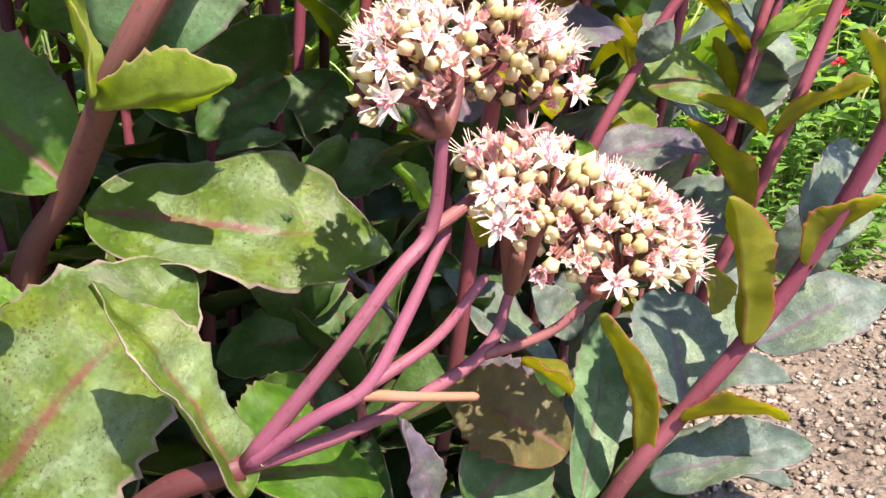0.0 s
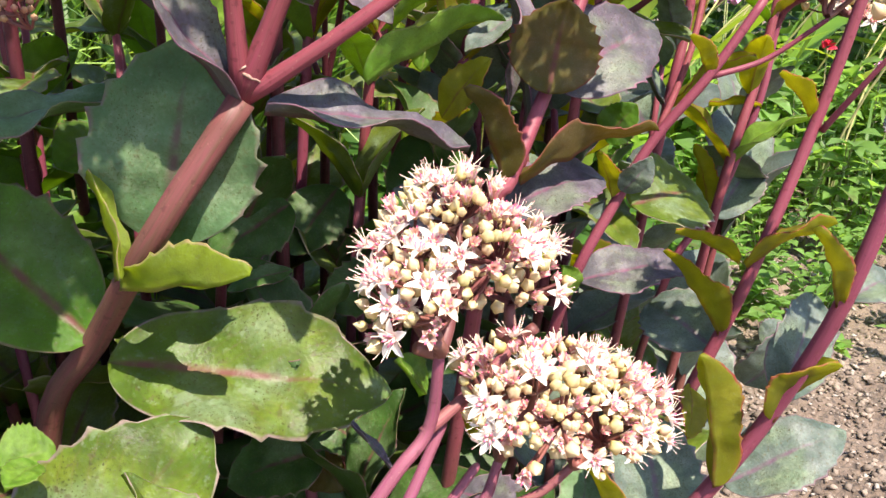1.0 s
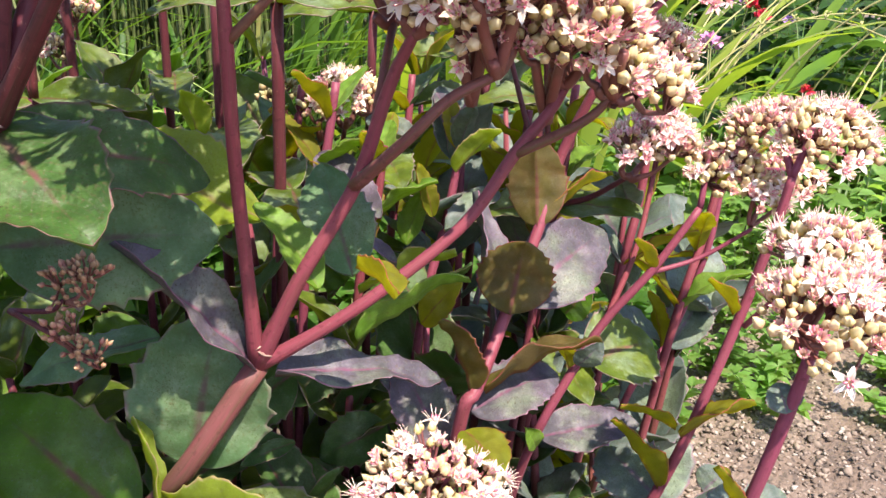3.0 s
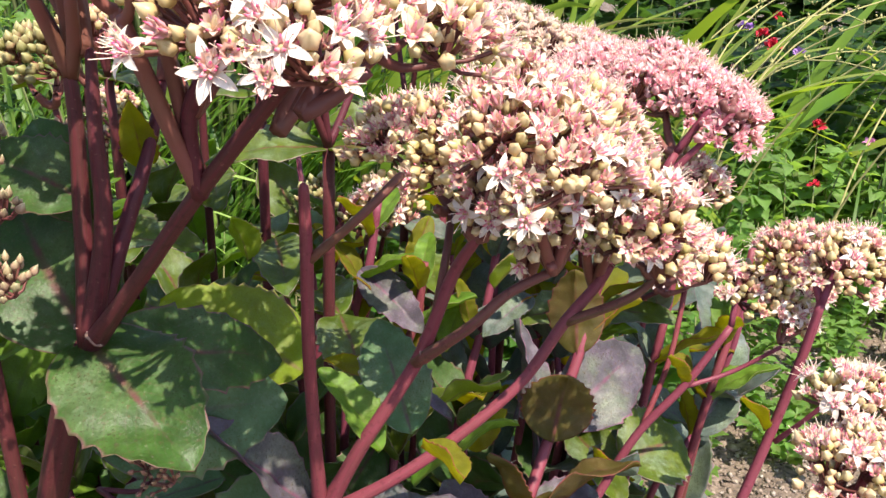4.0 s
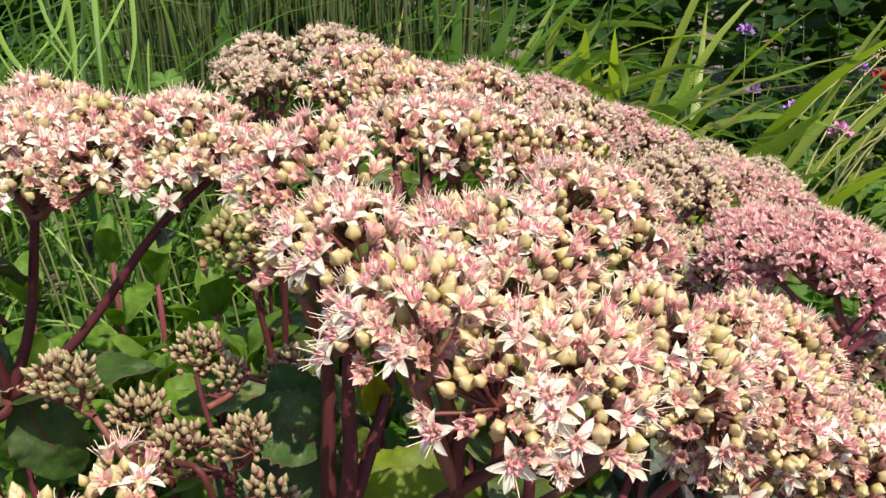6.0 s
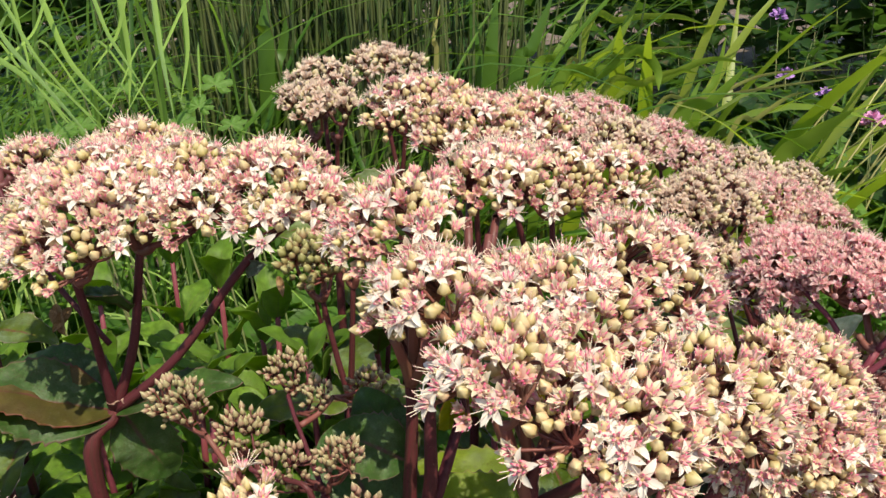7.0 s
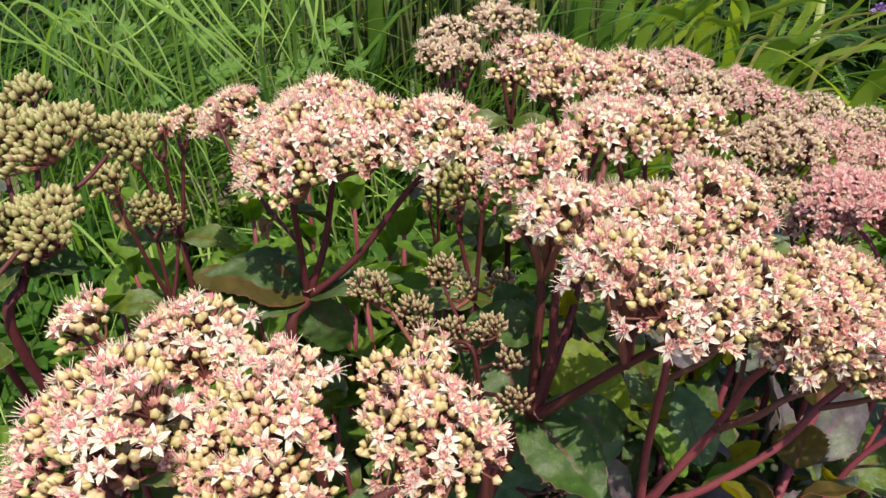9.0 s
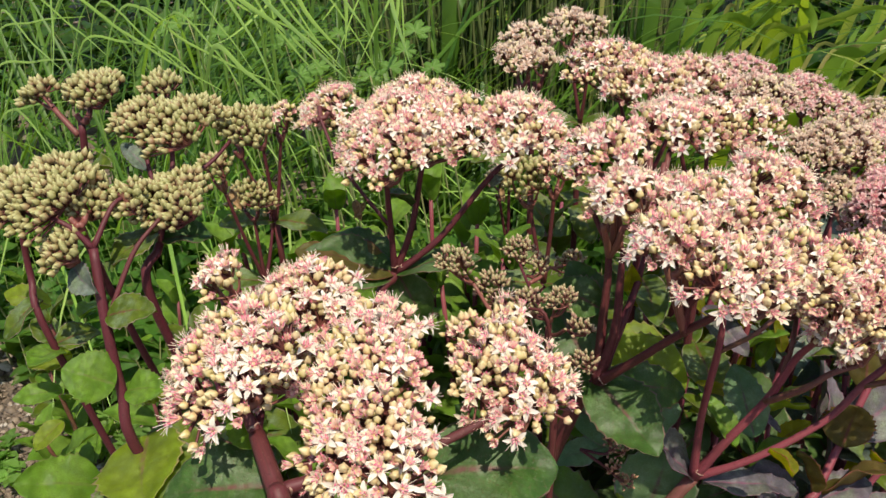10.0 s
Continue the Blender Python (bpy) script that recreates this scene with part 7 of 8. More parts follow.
# ---- ground ----
def soil_material():
    m, t, p, out = nodes_of("soil")
    col = mix(t, ramp(t, noise_of(t, 9, 5), 0.35, 0.68), (0.13, 0.092, 0.066), (0.20, 0.150, 0.112))
    col = mix(t, ramp(t, noise_of(t, 140, 5), 0.45, 0.7), col, (0.06, 0.046, 0.036))
    col = mix(t, ramp(t, noise_of(t, 330, 3), 0.66, 0.74), col, (0.32, 0.28, 0.24))
    t.links.new(col, p.inputs["Base Color"])
    p.inputs["Roughness"].default_value = 0.95
    bump(t, p, noise_of(t, 170, 8), 0.9, 0.006)
    return m


SOIL = soil_material()


def soil_height(x, y):
    return 0.012 * noise.noise((x * 3, y * 3, 0.3)) + 0.009 * noise.noise((x * 14, y * 14, 1.7)) + 0.006 * noise.noise((x * 45, y * 45, 4.1)) + 0.005 * noise.noise((x * 90, y * 90, 9.0))


def axis_steps(lo, hi, step, far):
    fine = list(np.arange(lo, hi + step / 2, step))
    out, d = [], step
    while d < far:
        d *= 1.6
        out.append(d)
    return [lo - d for d in reversed(out)] + fine + [hi + d for d in out]


xs, ys = axis_steps(-1.3, 1.1, 0.012, 60), axis_steps(0.15, 1.6, 0.012, 60)
gv = [(x, y, soil_height(x, y) if -3 < x < 4 and -3 < y < 4 else 0.0) for y in ys for x in xs]
gf = [(j * len(xs) + i, j * len(xs) + i + 1, (j + 1) * len(xs) + i + 1, (j + 1) * len(xs) + i) for j in range(len(ys) - 1) for i in range(len(xs) - 1)]
ground = part("ground", mesh_of("ground", gv, gf), SOIL, None)
tagged(ground, "crumbly brown garden soil with small stones", "ground", kind="structure")



def chip_material():
    m, t, p, out = nodes_of("stone")
    rnd = t.nodes.new("ShaderNodeNewGeometry").outputs["Random Per Island"]
    col = mix(t, ramp(t, rnd, 0.0, 0.75), (0.10, 0.073, 0.053), (0.27, 0.21, 0.16))
    col = mix(t, ramp(t, rnd, 0.82, 1.0), col, (0.38, 0.34, 0.29))
    col = mix(t, calc(t, "MULTIPLY", ramp(t, noise_of(t, 400, 3), 0.4, 0.7), 0.4), col, (0.11, 0.085, 0.065))
    t.links.new(col, p.inputs["Base Color"])
    p.inputs["Roughness"].default_value = 0.9
    bump(t, p, noise_of(t, 600, 3), 0.5, 0.001)
    return m


STONE = chip_material()


def stone_shape(rng, at, size, v, f):
    first = len(v)
    s = Vector((rng.uniform(0.7, 1.3), rng.uniform(0.7, 1.3), rng.uniform(0.45, 0.8))) * size
    rot = Euler((rng.uniform(0, 6), rng.uniform(0, 6), rng.uniform(0, 6))).to_matrix()
    g = (1 + 5 ** 0.5) / 2
    ico = [(-1, g, 0), (1, g, 0), (-1, -g, 0), (1, -g, 0), (0, -1, g), (0, 1, g), (0, -1, -g), (0, 1, -g), (g, 0, -1), (g, 0, 1), (-g, 0, -1), (-g, 0, 1)]
    tri = [(0, 11, 5), (0, 5, 1), (0, 1, 7), (0, 7, 10), (0, 10, 11), (1, 5, 9), (5, 11, 4), (11, 10, 2), (10, 7, 6), (7, 1, 8), (3, 9, 4), (3, 4, 2), (3, 2, 6), (3, 6, 8), (3, 8, 9), (4, 9, 5), (2, 4, 11), (6, 2, 10), (8, 6, 7), (9, 8, 1)]
    for c in ico:
        q = rot @ (Vector(c).normalized() * rng.uniform(0.78, 1.12))
        v.append(Vector(at) + Vector((q.x * s.x, q.y * s.y, q.z * s.z)))
    f.extend(tuple(first + i for i in q) for q in tri)


def chip_shape(rng, at, size, v, f):
    """A flat angular crumb of eight faces."""
    first = len(v)
    a = rng.uniform(0, 6.28)
    up = Vector((rng.gauss(0, 0.35), rng.gauss(0, 0.35), 1)).normalized()
    x = up.orthogonal().normalized()
    y = up.cross(x)
    for k in range(4):
        b = a + k * 1.571 + rng.uniform(-0.4, 0.4)
        v.append(Vector(at) + (x * math.cos(b) + y * math.sin(b)) * size * rng.uniform(0.7, 1.35))
    v.append(Vector(at) + up * size * rng.uniform(0.35, 0.8) + x * size * rng.uniform(-0.3, 0.3))
    v.append(Vector(at) - up * size * 0.5)
    for k in range(4):
        f.append((first + k, first + (k + 1) % 4, first + 4))
        f.append((first + (k + 1) % 4, first + k, first + 5))


rng = random.Random(5)
v, f = [], []
for k in range(15000):
    x, y = (rng.uniform(0.05, 0.75), rng.uniform(0.42, 1.2)) if k % 6 else (rng.uniform(-0.95, 1.0), rng.uniform(0.3, 1.45))
    s = 0.0013 + 0.0036 * rng.random() ** 2 + (0.004 * rng.random() if rng.random() < 0.08 else 0)
    chip_shape(rng, (x, y, soil_height(x, y) + s * 0.2), s, v, f)
for k in range(9000):
    x, y = rng.uniform(-1.35, -0.45), rng.uniform(0.25, 0.95)
    s = 0.003 + 0.008 * rng.random() ** 2 + (0.010 * rng.random() if rng.random() < 0.06 else 0)
    chip_shape(rng, (x, y, soil_height(x, y) + s * 0.2), s, v, f)
grit = part("soil_crumbs", mesh_of("soil_crumbs", v, f), STONE, None)
tagged(grit, "pale and brown grit and soil crumbs lying loose", "gravel", kind="stuff")
for k in range(46):
    x, y = rng.uniform(0.2, 0.62), rng.uniform(0.5, 1.05)
    s = rng.uniform(0.003, 0.006)
    v, f = [], []
    stone_shape(rng, (0, 0, 0), s, v, f)
    st = part("pebble", mesh_of("pebble", v, f), STONE, None)
    st.matrix_basis = pose(x, y, soil_height(x, y) + s * 0.2)
    tagged(st, "small pale rounded pebble half sunk in the soil", "pebble", "pebbles on the soil")


# ---- leafy shoots without flowers, filling the clump ----
def filler(x, y, height, lean, tone, rng, size=0.07):
    thing = new("stonecrop_shoot")
    tagged(thing, {"green": "leafy green stonecrop shoot without flowers in the clump", "fresh": "bright green leafy stonecrop shoot in the undergrowth", "dark": "shaded dark green stonecrop shoot in the clump", "teal": "blue-green leafy stonecrop shoot without flowers", "grey": "grey-green leafy stonecrop shoot without flowers", "olive": "olive-leaved stonecrop shoot without flowers in the clump"}[tone], "plant", "stonecrop shoots")
    top = (x + lean[0], y + lean[1], height)
    pts = [(x, y, -0.01, 0.0038), (x + lean[0] * 0.3, y + lean[1] * 0.3, height * 0.4, 0.0034), (*top, 0.002)]
    branch(thing, pts, "stem", 4)
    way = spline(pts, 8)
    pairs = max(3, int(height / 0.042))
    a = rng.uniform(0, 3.1)
    for k in range(pairs):
        s = 0.15 + 0.85 * (k + rng.uniform(0, 0.4)) / pairs
        c = Vector(way[min(len(way) - 1, int(s * (len(way) - 1)))][:3])
        a += 1.57 + rng.uniform(-0.25, 0.25)
        for side in (0, math.pi):
            d = size * rng.uniform(0.75, 1.2) * (1.05 - 0.35 * s)
            el = radians(rng.uniform(-5, 35)) + s * 0.4
            way2 = Vector((math.cos(a + side) * math.cos(el), math.sin(a + side) * math.cos(el), math.sin(el)))
            pool_leaf(thing, c + way2 * 0.003, c + way2 * d, Vector((0, 0, 1)) - way2 * 0.3 + Vector((rng.gauss(0, 0.2), rng.gauss(0, 0.2), 0)), tone, rng.uniform(0.9, 1.25))
    for side in (0.8, 3.9):
        way2 = Vector((math.cos(a + side) * 0.6, math.sin(a + side) * 0.6, 0.8))
        pool_leaf(thing, Vector(top) - Vector((0, 0, 0.004)), Vector(top) + way2 * size * 0.55, Vector((0, 0, 1)) - way2 * 0.6, tone, 0.9)
    return thing


rng = random.Random(21)
# beside and behind the stout shoot
for x, y, h, tone in ((-0.20, 0.36, 0.33, "green"), (-0.13, 0.37, 0.36, "dark"), (-0.06, 0.37, 0.33, "green"), (0.0, 0.42, 0.34, "dark"), (-0.27, 0.33, 0.30, "fresh"), (-0.10, 0.32, 0.24, "dark"), (-0.02, 0.33, 0.22, "dark"), (0.05, 0.36, 0.22, "grey"),
                      (-0.17, 0.44, 0.40, "green"), (-0.08, 0.46, 0.42, "green"), (0.02, 0.50, 0.42, "grey"), (0.09, 0.45, 0.36, "grey"), (0.10, 0.55, 0.40, "olive"), (0.16, 0.52, 0.34, "grey"), (-0.24, 0.47, 0.42, "fresh"), (-0.33, 0.43, 0.42, "fresh"), (-0.40, 0.47, 0.43, "fresh"),
                      (-0.29, 0.55, 0.42, "fresh"), (-0.19, 0.57, 0.44, "green"), (-0.36, 0.58, 0.46, "fresh"), (-0.46, 0.55, 0.44, "fresh"), (-0.52, 0.50, 0.42, "fresh"), (-0.58, 0.60, 0.42, "fresh"), (-0.44, 0.66, 0.44, "fresh"), (-0.30, 0.50, 0.45, "fresh"), (-0.10, 0.60, 0.46, "green"), (0.0, 0.62, 0.44, "olive"), (0.08, 0.66, 0.42, "grey"), (0.15, 0.63, 0.36, "grey"), (-0.42, 0.38, 0.24, "green"), (-0.35, 0.33, 0.24, "green"),
                      (-0.30, 0.24, 0.28, "green"), (-0.21, 0.25, 0.26, "dark"), (-0.15, 0.24, 0.20, "dark"), (-0.04, 0.27, 0.16, "dark"), (0.03, 0.30, 0.16, "dark"), (0.0, 0.24, 0.12, "dark"), (-0.25, 0.66, 0.42, "fresh"), (-0.52, 0.46, 0.30, "fresh"), (-0.55, 0.62, 0.34, "fresh"), (-0.20, 0.15, 0.26, "dark"), (-0.28, 0.14, 0.24, "green"),
                      (-0.16, 0.31, 0.30, "green"), (-0.22, 0.30, 0.36, "dark"), (-0.05, 0.31, 0.28, "dark"), (-0.12, 0.40, 0.30, "dark"), (-0.02, 0.40, 0.28, "dark"), (-0.18, 0.52, 0.36, "dark"), (-0.30, 0.40, 0.34, "green"), (-0.44, 0.30, 0.20, "fresh"), (-0.50, 0.38, 0.2, "fresh"), (-0.36, 0.26, 0.22, "fresh"), (0.04, 0.46, 0.3, "dark"), (-0.62, 0.42, 0.20, "fresh"), (-0.70, 0.50, 0.22, "fresh"), (-0.56, 0.30, 0.2, "fresh"), (-0.60, 0.52, 0.26, "green"), (-0.68, 0.62, 0.25, "fresh"), (-0.50, 0.24, 0.14, "fresh"), (0.06, 0.42, 0.18, "grey"), (0.10, 0.40, 0.16, "grey"), (0.02, 0.38, 0.2, "dark"), (0.13, 0.47, 0.2, "green"), (-0.82, 0.46, 0.16, "fresh"), (-0.90, 0.56, 0.18, "fresh"), (-0.98, 0.66, 0.2, "green"), (-0.76, 0.40, 0.13, "fresh"), (-0.72, 0.58, 0.22, "green"), (-0.64, 0.34, 0.14, "green"), (-0.80, 0.68, 0.22, "fresh"), (-1.08, 0.72, 0.2, "fresh"), (-0.58, 0.38, 0.28, "green"), (-0.50, 0.32, 0.26, "fresh"), (-0.38, 0.37, 0.43, "fresh"), (-0.45, 0.42, 0.43, "fresh"), (-0.33, 0.42, 0.44, "fresh"), (-0.27, 0.42, 0.43, "fresh"), (-0.47, 0.35, 0.40, "green"), (-0.23, 0.46, 0.44, "fresh"), (-0.52, 0.44, 0.42, "fresh"), (-0.40, 0.31, 0.36, "fresh")):
    filler(x, y, h, (rng.uniform(-0.03, 0.04), rng.uniform(-0.04, 0.02)), tone, rng, 0.092 if tone != "fresh" else 0.08)


# ---- small weeds over the soil ----
WEED = leaf_material("weed_leaf", (0.09, 0.19, 0.035), (0.14, 0.25, 0.05), (0.18, 0.30, 0.08), (0.14, 0.26, 0.06), (0.45, 0.75, 0.08), 0.42, 0.5, 0.1)
HERB = leaf_material("herb_leaf", (0.03, 0.09, 0.012), (0.08, 0.17, 0.025), (0.10, 0.18, 0.04), (0.07, 0.14, 0.03), (0.26, 0.48, 0.04), 0.38, 0.45, 0.05)
# near-black green: the shade behind the grass is put into the leaf colour
SHADE = leaf_material("shaded_shrub_leaf", (0.016, 0.045, 0.008), (0.034, 0.08, 0.014), (0.05, 0.10, 0.02), (0.04, 0.08, 0.02), (0.14, 0.30, 0.03), 0.3, 0.45, 0.05)
STALK = skin_material("green_stalk", (0.17, 0.24, 0.07), (0.22, 0.20, 0.09), 60, 0.6)
# mostly dark, so the shade between the blades is in the colour
GRASS = skin_material("grass_blade", (0.012, 0.045, 0.004), (0.035, 0.095, 0.007), 14, 0.5, (0.26, 0.48, 0.02), 0.26, (0.09, 0.17, 0.015), 0.85, 0, vary="island")
SWORD = skin_material("sword_leaf", (0.07, 0.16, 0.014), (0.14, 0.24, 0.022), 9, 0.42, (0.46, 0.62, 0.03), 0.36, (0.26, 0.28, 0.045), 0.9, 0)
# lighter copy of the grass, sunlight on the upper blades put into its colour
BLADE = skin_material("bright_blade", (0.10, 0.23, 0.018), (0.18, 0.33, 0.035), 12, 0.4, (0.38, 0.62, 0.05), 0.33, (0.34, 0.44, 0.13), 0.85, 0, vary="island")
REED = skin_material("reed_stalk", (0.022, 0.05, 0.008), (0.06, 0.09, 0.02), 25, 0.5, rnd_to=(0.12, 0.13, 0.05), rnd_part=0.7, vary="island")
# darker copy of the sword leaf, with shade put into its green
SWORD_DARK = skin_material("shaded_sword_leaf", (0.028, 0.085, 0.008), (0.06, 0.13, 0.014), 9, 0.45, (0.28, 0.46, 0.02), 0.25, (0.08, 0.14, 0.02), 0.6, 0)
STRAW = skin_material("seed_stalk", (0.38, 0.36, 0.13), (0.30, 0.27, 0.11), 40, 0.7)


class Leaves:
    """Gathers many small bent leaves in lists for one mesh."""

    def __init__(self):
        self.v, self.f, self.uv = [], [], []

    def add(self, base, way, up, length, wide):
        way = way.normalized()
        side = way.cross(up)
        if side.length < 1e-4:
            side = way.orthogonal()
        side.normalize()
        n = side.cross(way)
        first = len(self.v)
        for s, w, z in ((0.0, 0.12, 0.0), (0.3, 0.9, 0.05), (0.62, 0.85, 0.03), (1.0, 0.05, -0.10)):
            c = base + way * (s * length) + n * (z * length)
            for u in (-1, 0, 1):
                self.v.append(c + side * (u * w * wide) + n * (abs(u) * w * wide * 0.35))
                self.uv.append((0.5 + 0.42 * u, s))
        for i in range(3):
            for j in range(2):
                a = first + i * 3 + j
                self.f.append((a, a + 1, a + 4, a + 3))

    def mesh(self, name):
        return mesh_of(name, self.v, self.f, self.uv)


def weed(x, y, height, rng, mat, stalks=7, size=0.016, spread=0.06):
    z0 = soil_height(x, y)
    t, l = Tubes(), Leaves()
    for k in range(stalks):
        a = rng.uniform(0, 6.28)
        r = spread * rng.uniform(0.3, 1)
        h = height * rng.uniform(0.5, 1.1)
        pts = spline([(x, y, z0 - 0.004, 0.0012), (x + math.cos(a) * r * 0.5, y + math.sin(a) * r * 0.5, z0 + h * 0.6, 0.0010), (x + math.cos(a) * r, y + math.sin(a) * r, z0 + h, 0.0006)], 5)
        t.add(pts, 5)
        for i in range(2, len(pts)):
            for s in (0, 3.14):
                b = a + s + i * 1.57 + rng.uniform(-0.4, 0.4)
                w = Vector((math.cos(b), math.sin(b), rng.uniform(-0.1, 0.7)))
                l.add(Vector(pts[i][:3]), w, Vector((0, 0, 1)), size * rng.uniform(0.7, 1.3), size * rng.uniform(0.28, 0.42))
    n = len(t.v)
    me = mesh_of("weed", t.v + l.v, t.f + [tuple(i + n for i in f) for f in l.f], t.uv + l.uv, [0] * len(t.f) + [1] * len(l.f), (STALK, mat))
    return tagged(part("weed", me, None, None), "low bright green weed with small oval leaves", "weed", "weeds on the soil", "stuff")


rng = random.Random(33)
for x, y, h in ((0.40, 0.84, 0.07), (0.47, 0.93, 0.09), (0.36, 0.92, 0.08), (0.28, 0.80, 0.07), (0.55, 1.02, 0.10), (0.44, 1.06, 0.12), (0.33, 1.05, 0.12), (0.62, 1.14, 0.12), (0.51, 1.2, 0.15), (0.40, 1.2, 0.16), (0.25, 0.95, 0.12), (0.20, 1.05, 0.16), (0.27, 1.18, 0.18),
                (0.70, 1.05, 0.08), (0.60, 0.9, 0.04), (0.72, 1.25, 0.16), (0.83, 1.2, 0.14), (0.22, 0.72, 0.06), (0.56, 0.80, 0.03), (-0.45, 0.50, 0.05), (-0.52, 0.55, 0.08), (0.95, 1.35, 0.18), (0.16, 0.82, 0.12),
                (-0.95, 0.62, 0.06), (-1.05, 0.72, 0.10), (-0.85, 0.58, 0.05), (-0.90, 0.75, 0.12), (-1.0, 0.50, 0.04)):
    weed(x, y, h, rng, WEED, 9, 0.019, 0.07)


# ---- herbs, grasses and sword leaves behind ----
def herb_bank(x0, x1, y0, y1, height, count, size, rng, mat, label):
    thing = new("herb_bank")
    tagged(thing, label, "undergrowth", kind="stuff")
    l, t = Leaves(), Tubes()
    stalks = max(1, count // 16)
    for k in range(stalks):
        x, y = rng.uniform(x0, x1), rng.uniform(y0, y1)
        h = height * (0.45 + 0.55 * rng.random()) * (0.8 + 0.4 * noise.noise((x * 3, y * 3, 7)))
        lean = Vector((rng.gauss(0, 0.12), rng.gauss(0, 0.12), 0)) * h
        t.add([(x, y, -0.01, 0.0022), (x + lean.x * 0.4, y + lean.y * 0.4, h * 0.5, 0.0018), (x + lean.x, y + lean.y, h, 0.0009)], 4, False)
        for i in range(16):
            s = 0.25 + 0.75 * rng.random() ** 0.7
            c = Vector((x, y, h * s)) + lean * s * s
            a = rng.uniform(0, 6.28)
            w = Vector((math.cos(a), math.sin(a), rng.uniform(-0.35, 0.6)))
            d = size * rng.uniform(0.55, 1.35)
            l.add(c, w, Vector((rng.gauss(0, 0.3), rng.gauss(0, 0.3), 1)), d, d * rng.uniform(0.26, 0.42))
    part("stalks", t.mesh("stalks"), STALK, thing)
    part("foliage", l.mesh("foliage"), mat, thing)


rng = random.Random(41)
herb_bank(-1.6, -0.3, 0.62, 1.15, 0.30, 5500, 0.044, rng, HERB, "bank of green leafy herbs under the long grass")
herb_bank(-0.35, 0.3, 0.78, 1.2, 0.20, 2500, 0.036, rng, HERB, "green leafy herbs behind the stonecrop")
herb_bank(0.25, 1.6, 1.15, 1.9, 0.32, 6500, 0.038, rng, WEED, "loose bright green herbs beyond the soil")
# the two rear banks carry their shade in the leaf colour
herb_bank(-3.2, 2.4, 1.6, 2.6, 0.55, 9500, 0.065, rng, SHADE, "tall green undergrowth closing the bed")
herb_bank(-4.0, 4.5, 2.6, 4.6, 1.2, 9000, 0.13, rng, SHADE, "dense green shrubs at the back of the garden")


def blade(v, f, uv, base, way, length, wide, droop, rng, keel=0.3, segs=10):
    """A long blade that rises and bends over under its weight."""
    first = len(v)
    d = Vector(way).normalized()
    flat = Vector((d.x, d.y, 0))
    flat = flat.normalized() if flat.length > 1e-3 else Vector((1, 0, 0))
    side = Vector((-flat.y, flat.x, 0))
    twist = rng.uniform(-0.6, 0.6)
    p = Vector(base)
    el = math.asin(max(-1, min(1, d.z)))
    step = length / segs
    for i in range(segs + 1):
        s = i / segs
        e = el - droop * s ** 1.6
        go = flat * math.cos(e) + Vector((0, 0, math.sin(e)))
        n = Vector((0, 0, math.cos(e))) - flat * math.sin(e)
        sd = side * math.cos(twist * s) + n * math.sin(twist * s)
        w = wide * min(1, 0.55 + s * 2.5) * (1 - s ** 3) + 0.0004
        for u in (-1, 0, 1):
            v.append(p + sd * (u * w) + n * (abs(u) * w * keel))
            uv.append((0.5 + u / 2, s))
        p = p + go * step
    for i in range(segs):
        for j in range(2):
            a = first + i * 3 + j
            f.append((a, a + 1, a + 4, a + 3))


def grass_clump(x, y, count, length, wide, spread, rng, label, droop=(0.8, 2.2)):
    v, f, uv = [], [], []
    for k in range(count):
        a, r = rng.uniform(0, 6.28), spread * math.sqrt(rng.random())
        b = rng.gauss(-0.35, 0.9) if rng.random() < 0.6 else a + rng.gauss(0, 0.7)
        if math.sin(b) < -0.15:
            b = -b
        el = radians(rng.uniform(55, 88))
        blade(v, f, uv, (x + r * math.cos(a), y + r * math.sin(a), -0.01), (math.cos(b) * math.cos(el), math.sin(b) * math.cos(el), math.sin(el)), length * rng.uniform(0.55, 1.12), wide * rng.choice((rng.uniform(0.45, 0.9), rng.uniform(0.8, 1.6))), rng.uniform(*droop), rng)
    ob = part("grass_clump", mesh_of("grass_clump", v, f, uv), GRASS, None)
    tagged(ob, label, "grass", "clumps of grass", kind="stuff")


rng = random.Random(55)
for x, y, n, ln in ((-0.64, 1.0, 58, 0.95), (-0.92, 0.92, 56, 0.95), (-1.15, 1.05, 60, 1.0), (-0.42, 1.05, 60, 0.95), (-0.75, 1.3, 60, 1.05), (-1.35, 0.9, 56, 0.95), (-0.28, 1.15, 54, 1.0), (-1.2, 1.45, 60, 1.1), (-0.5, 1.45, 50, 1.1)):
    grass_clump(x, y, int(n * 1.1), ln, 0.0036, 0.10, rng, "tall clump of thin arching green grass", (0.9, 2.7))

for x, y, n, ln in ((0.42, 1.38, 40, 0.40), (0.62, 1.32, 40, 0.34), (0.85, 1.45, 40, 0.40), (0.58, 1.62, 40, 0.5), (1.0, 1.7, 40, 0.5)):
    grass_clump(x, y, n, ln, 0.0022, 0.16, rng, "loose clump of fine yellowing grass", (0.8, 2.6))


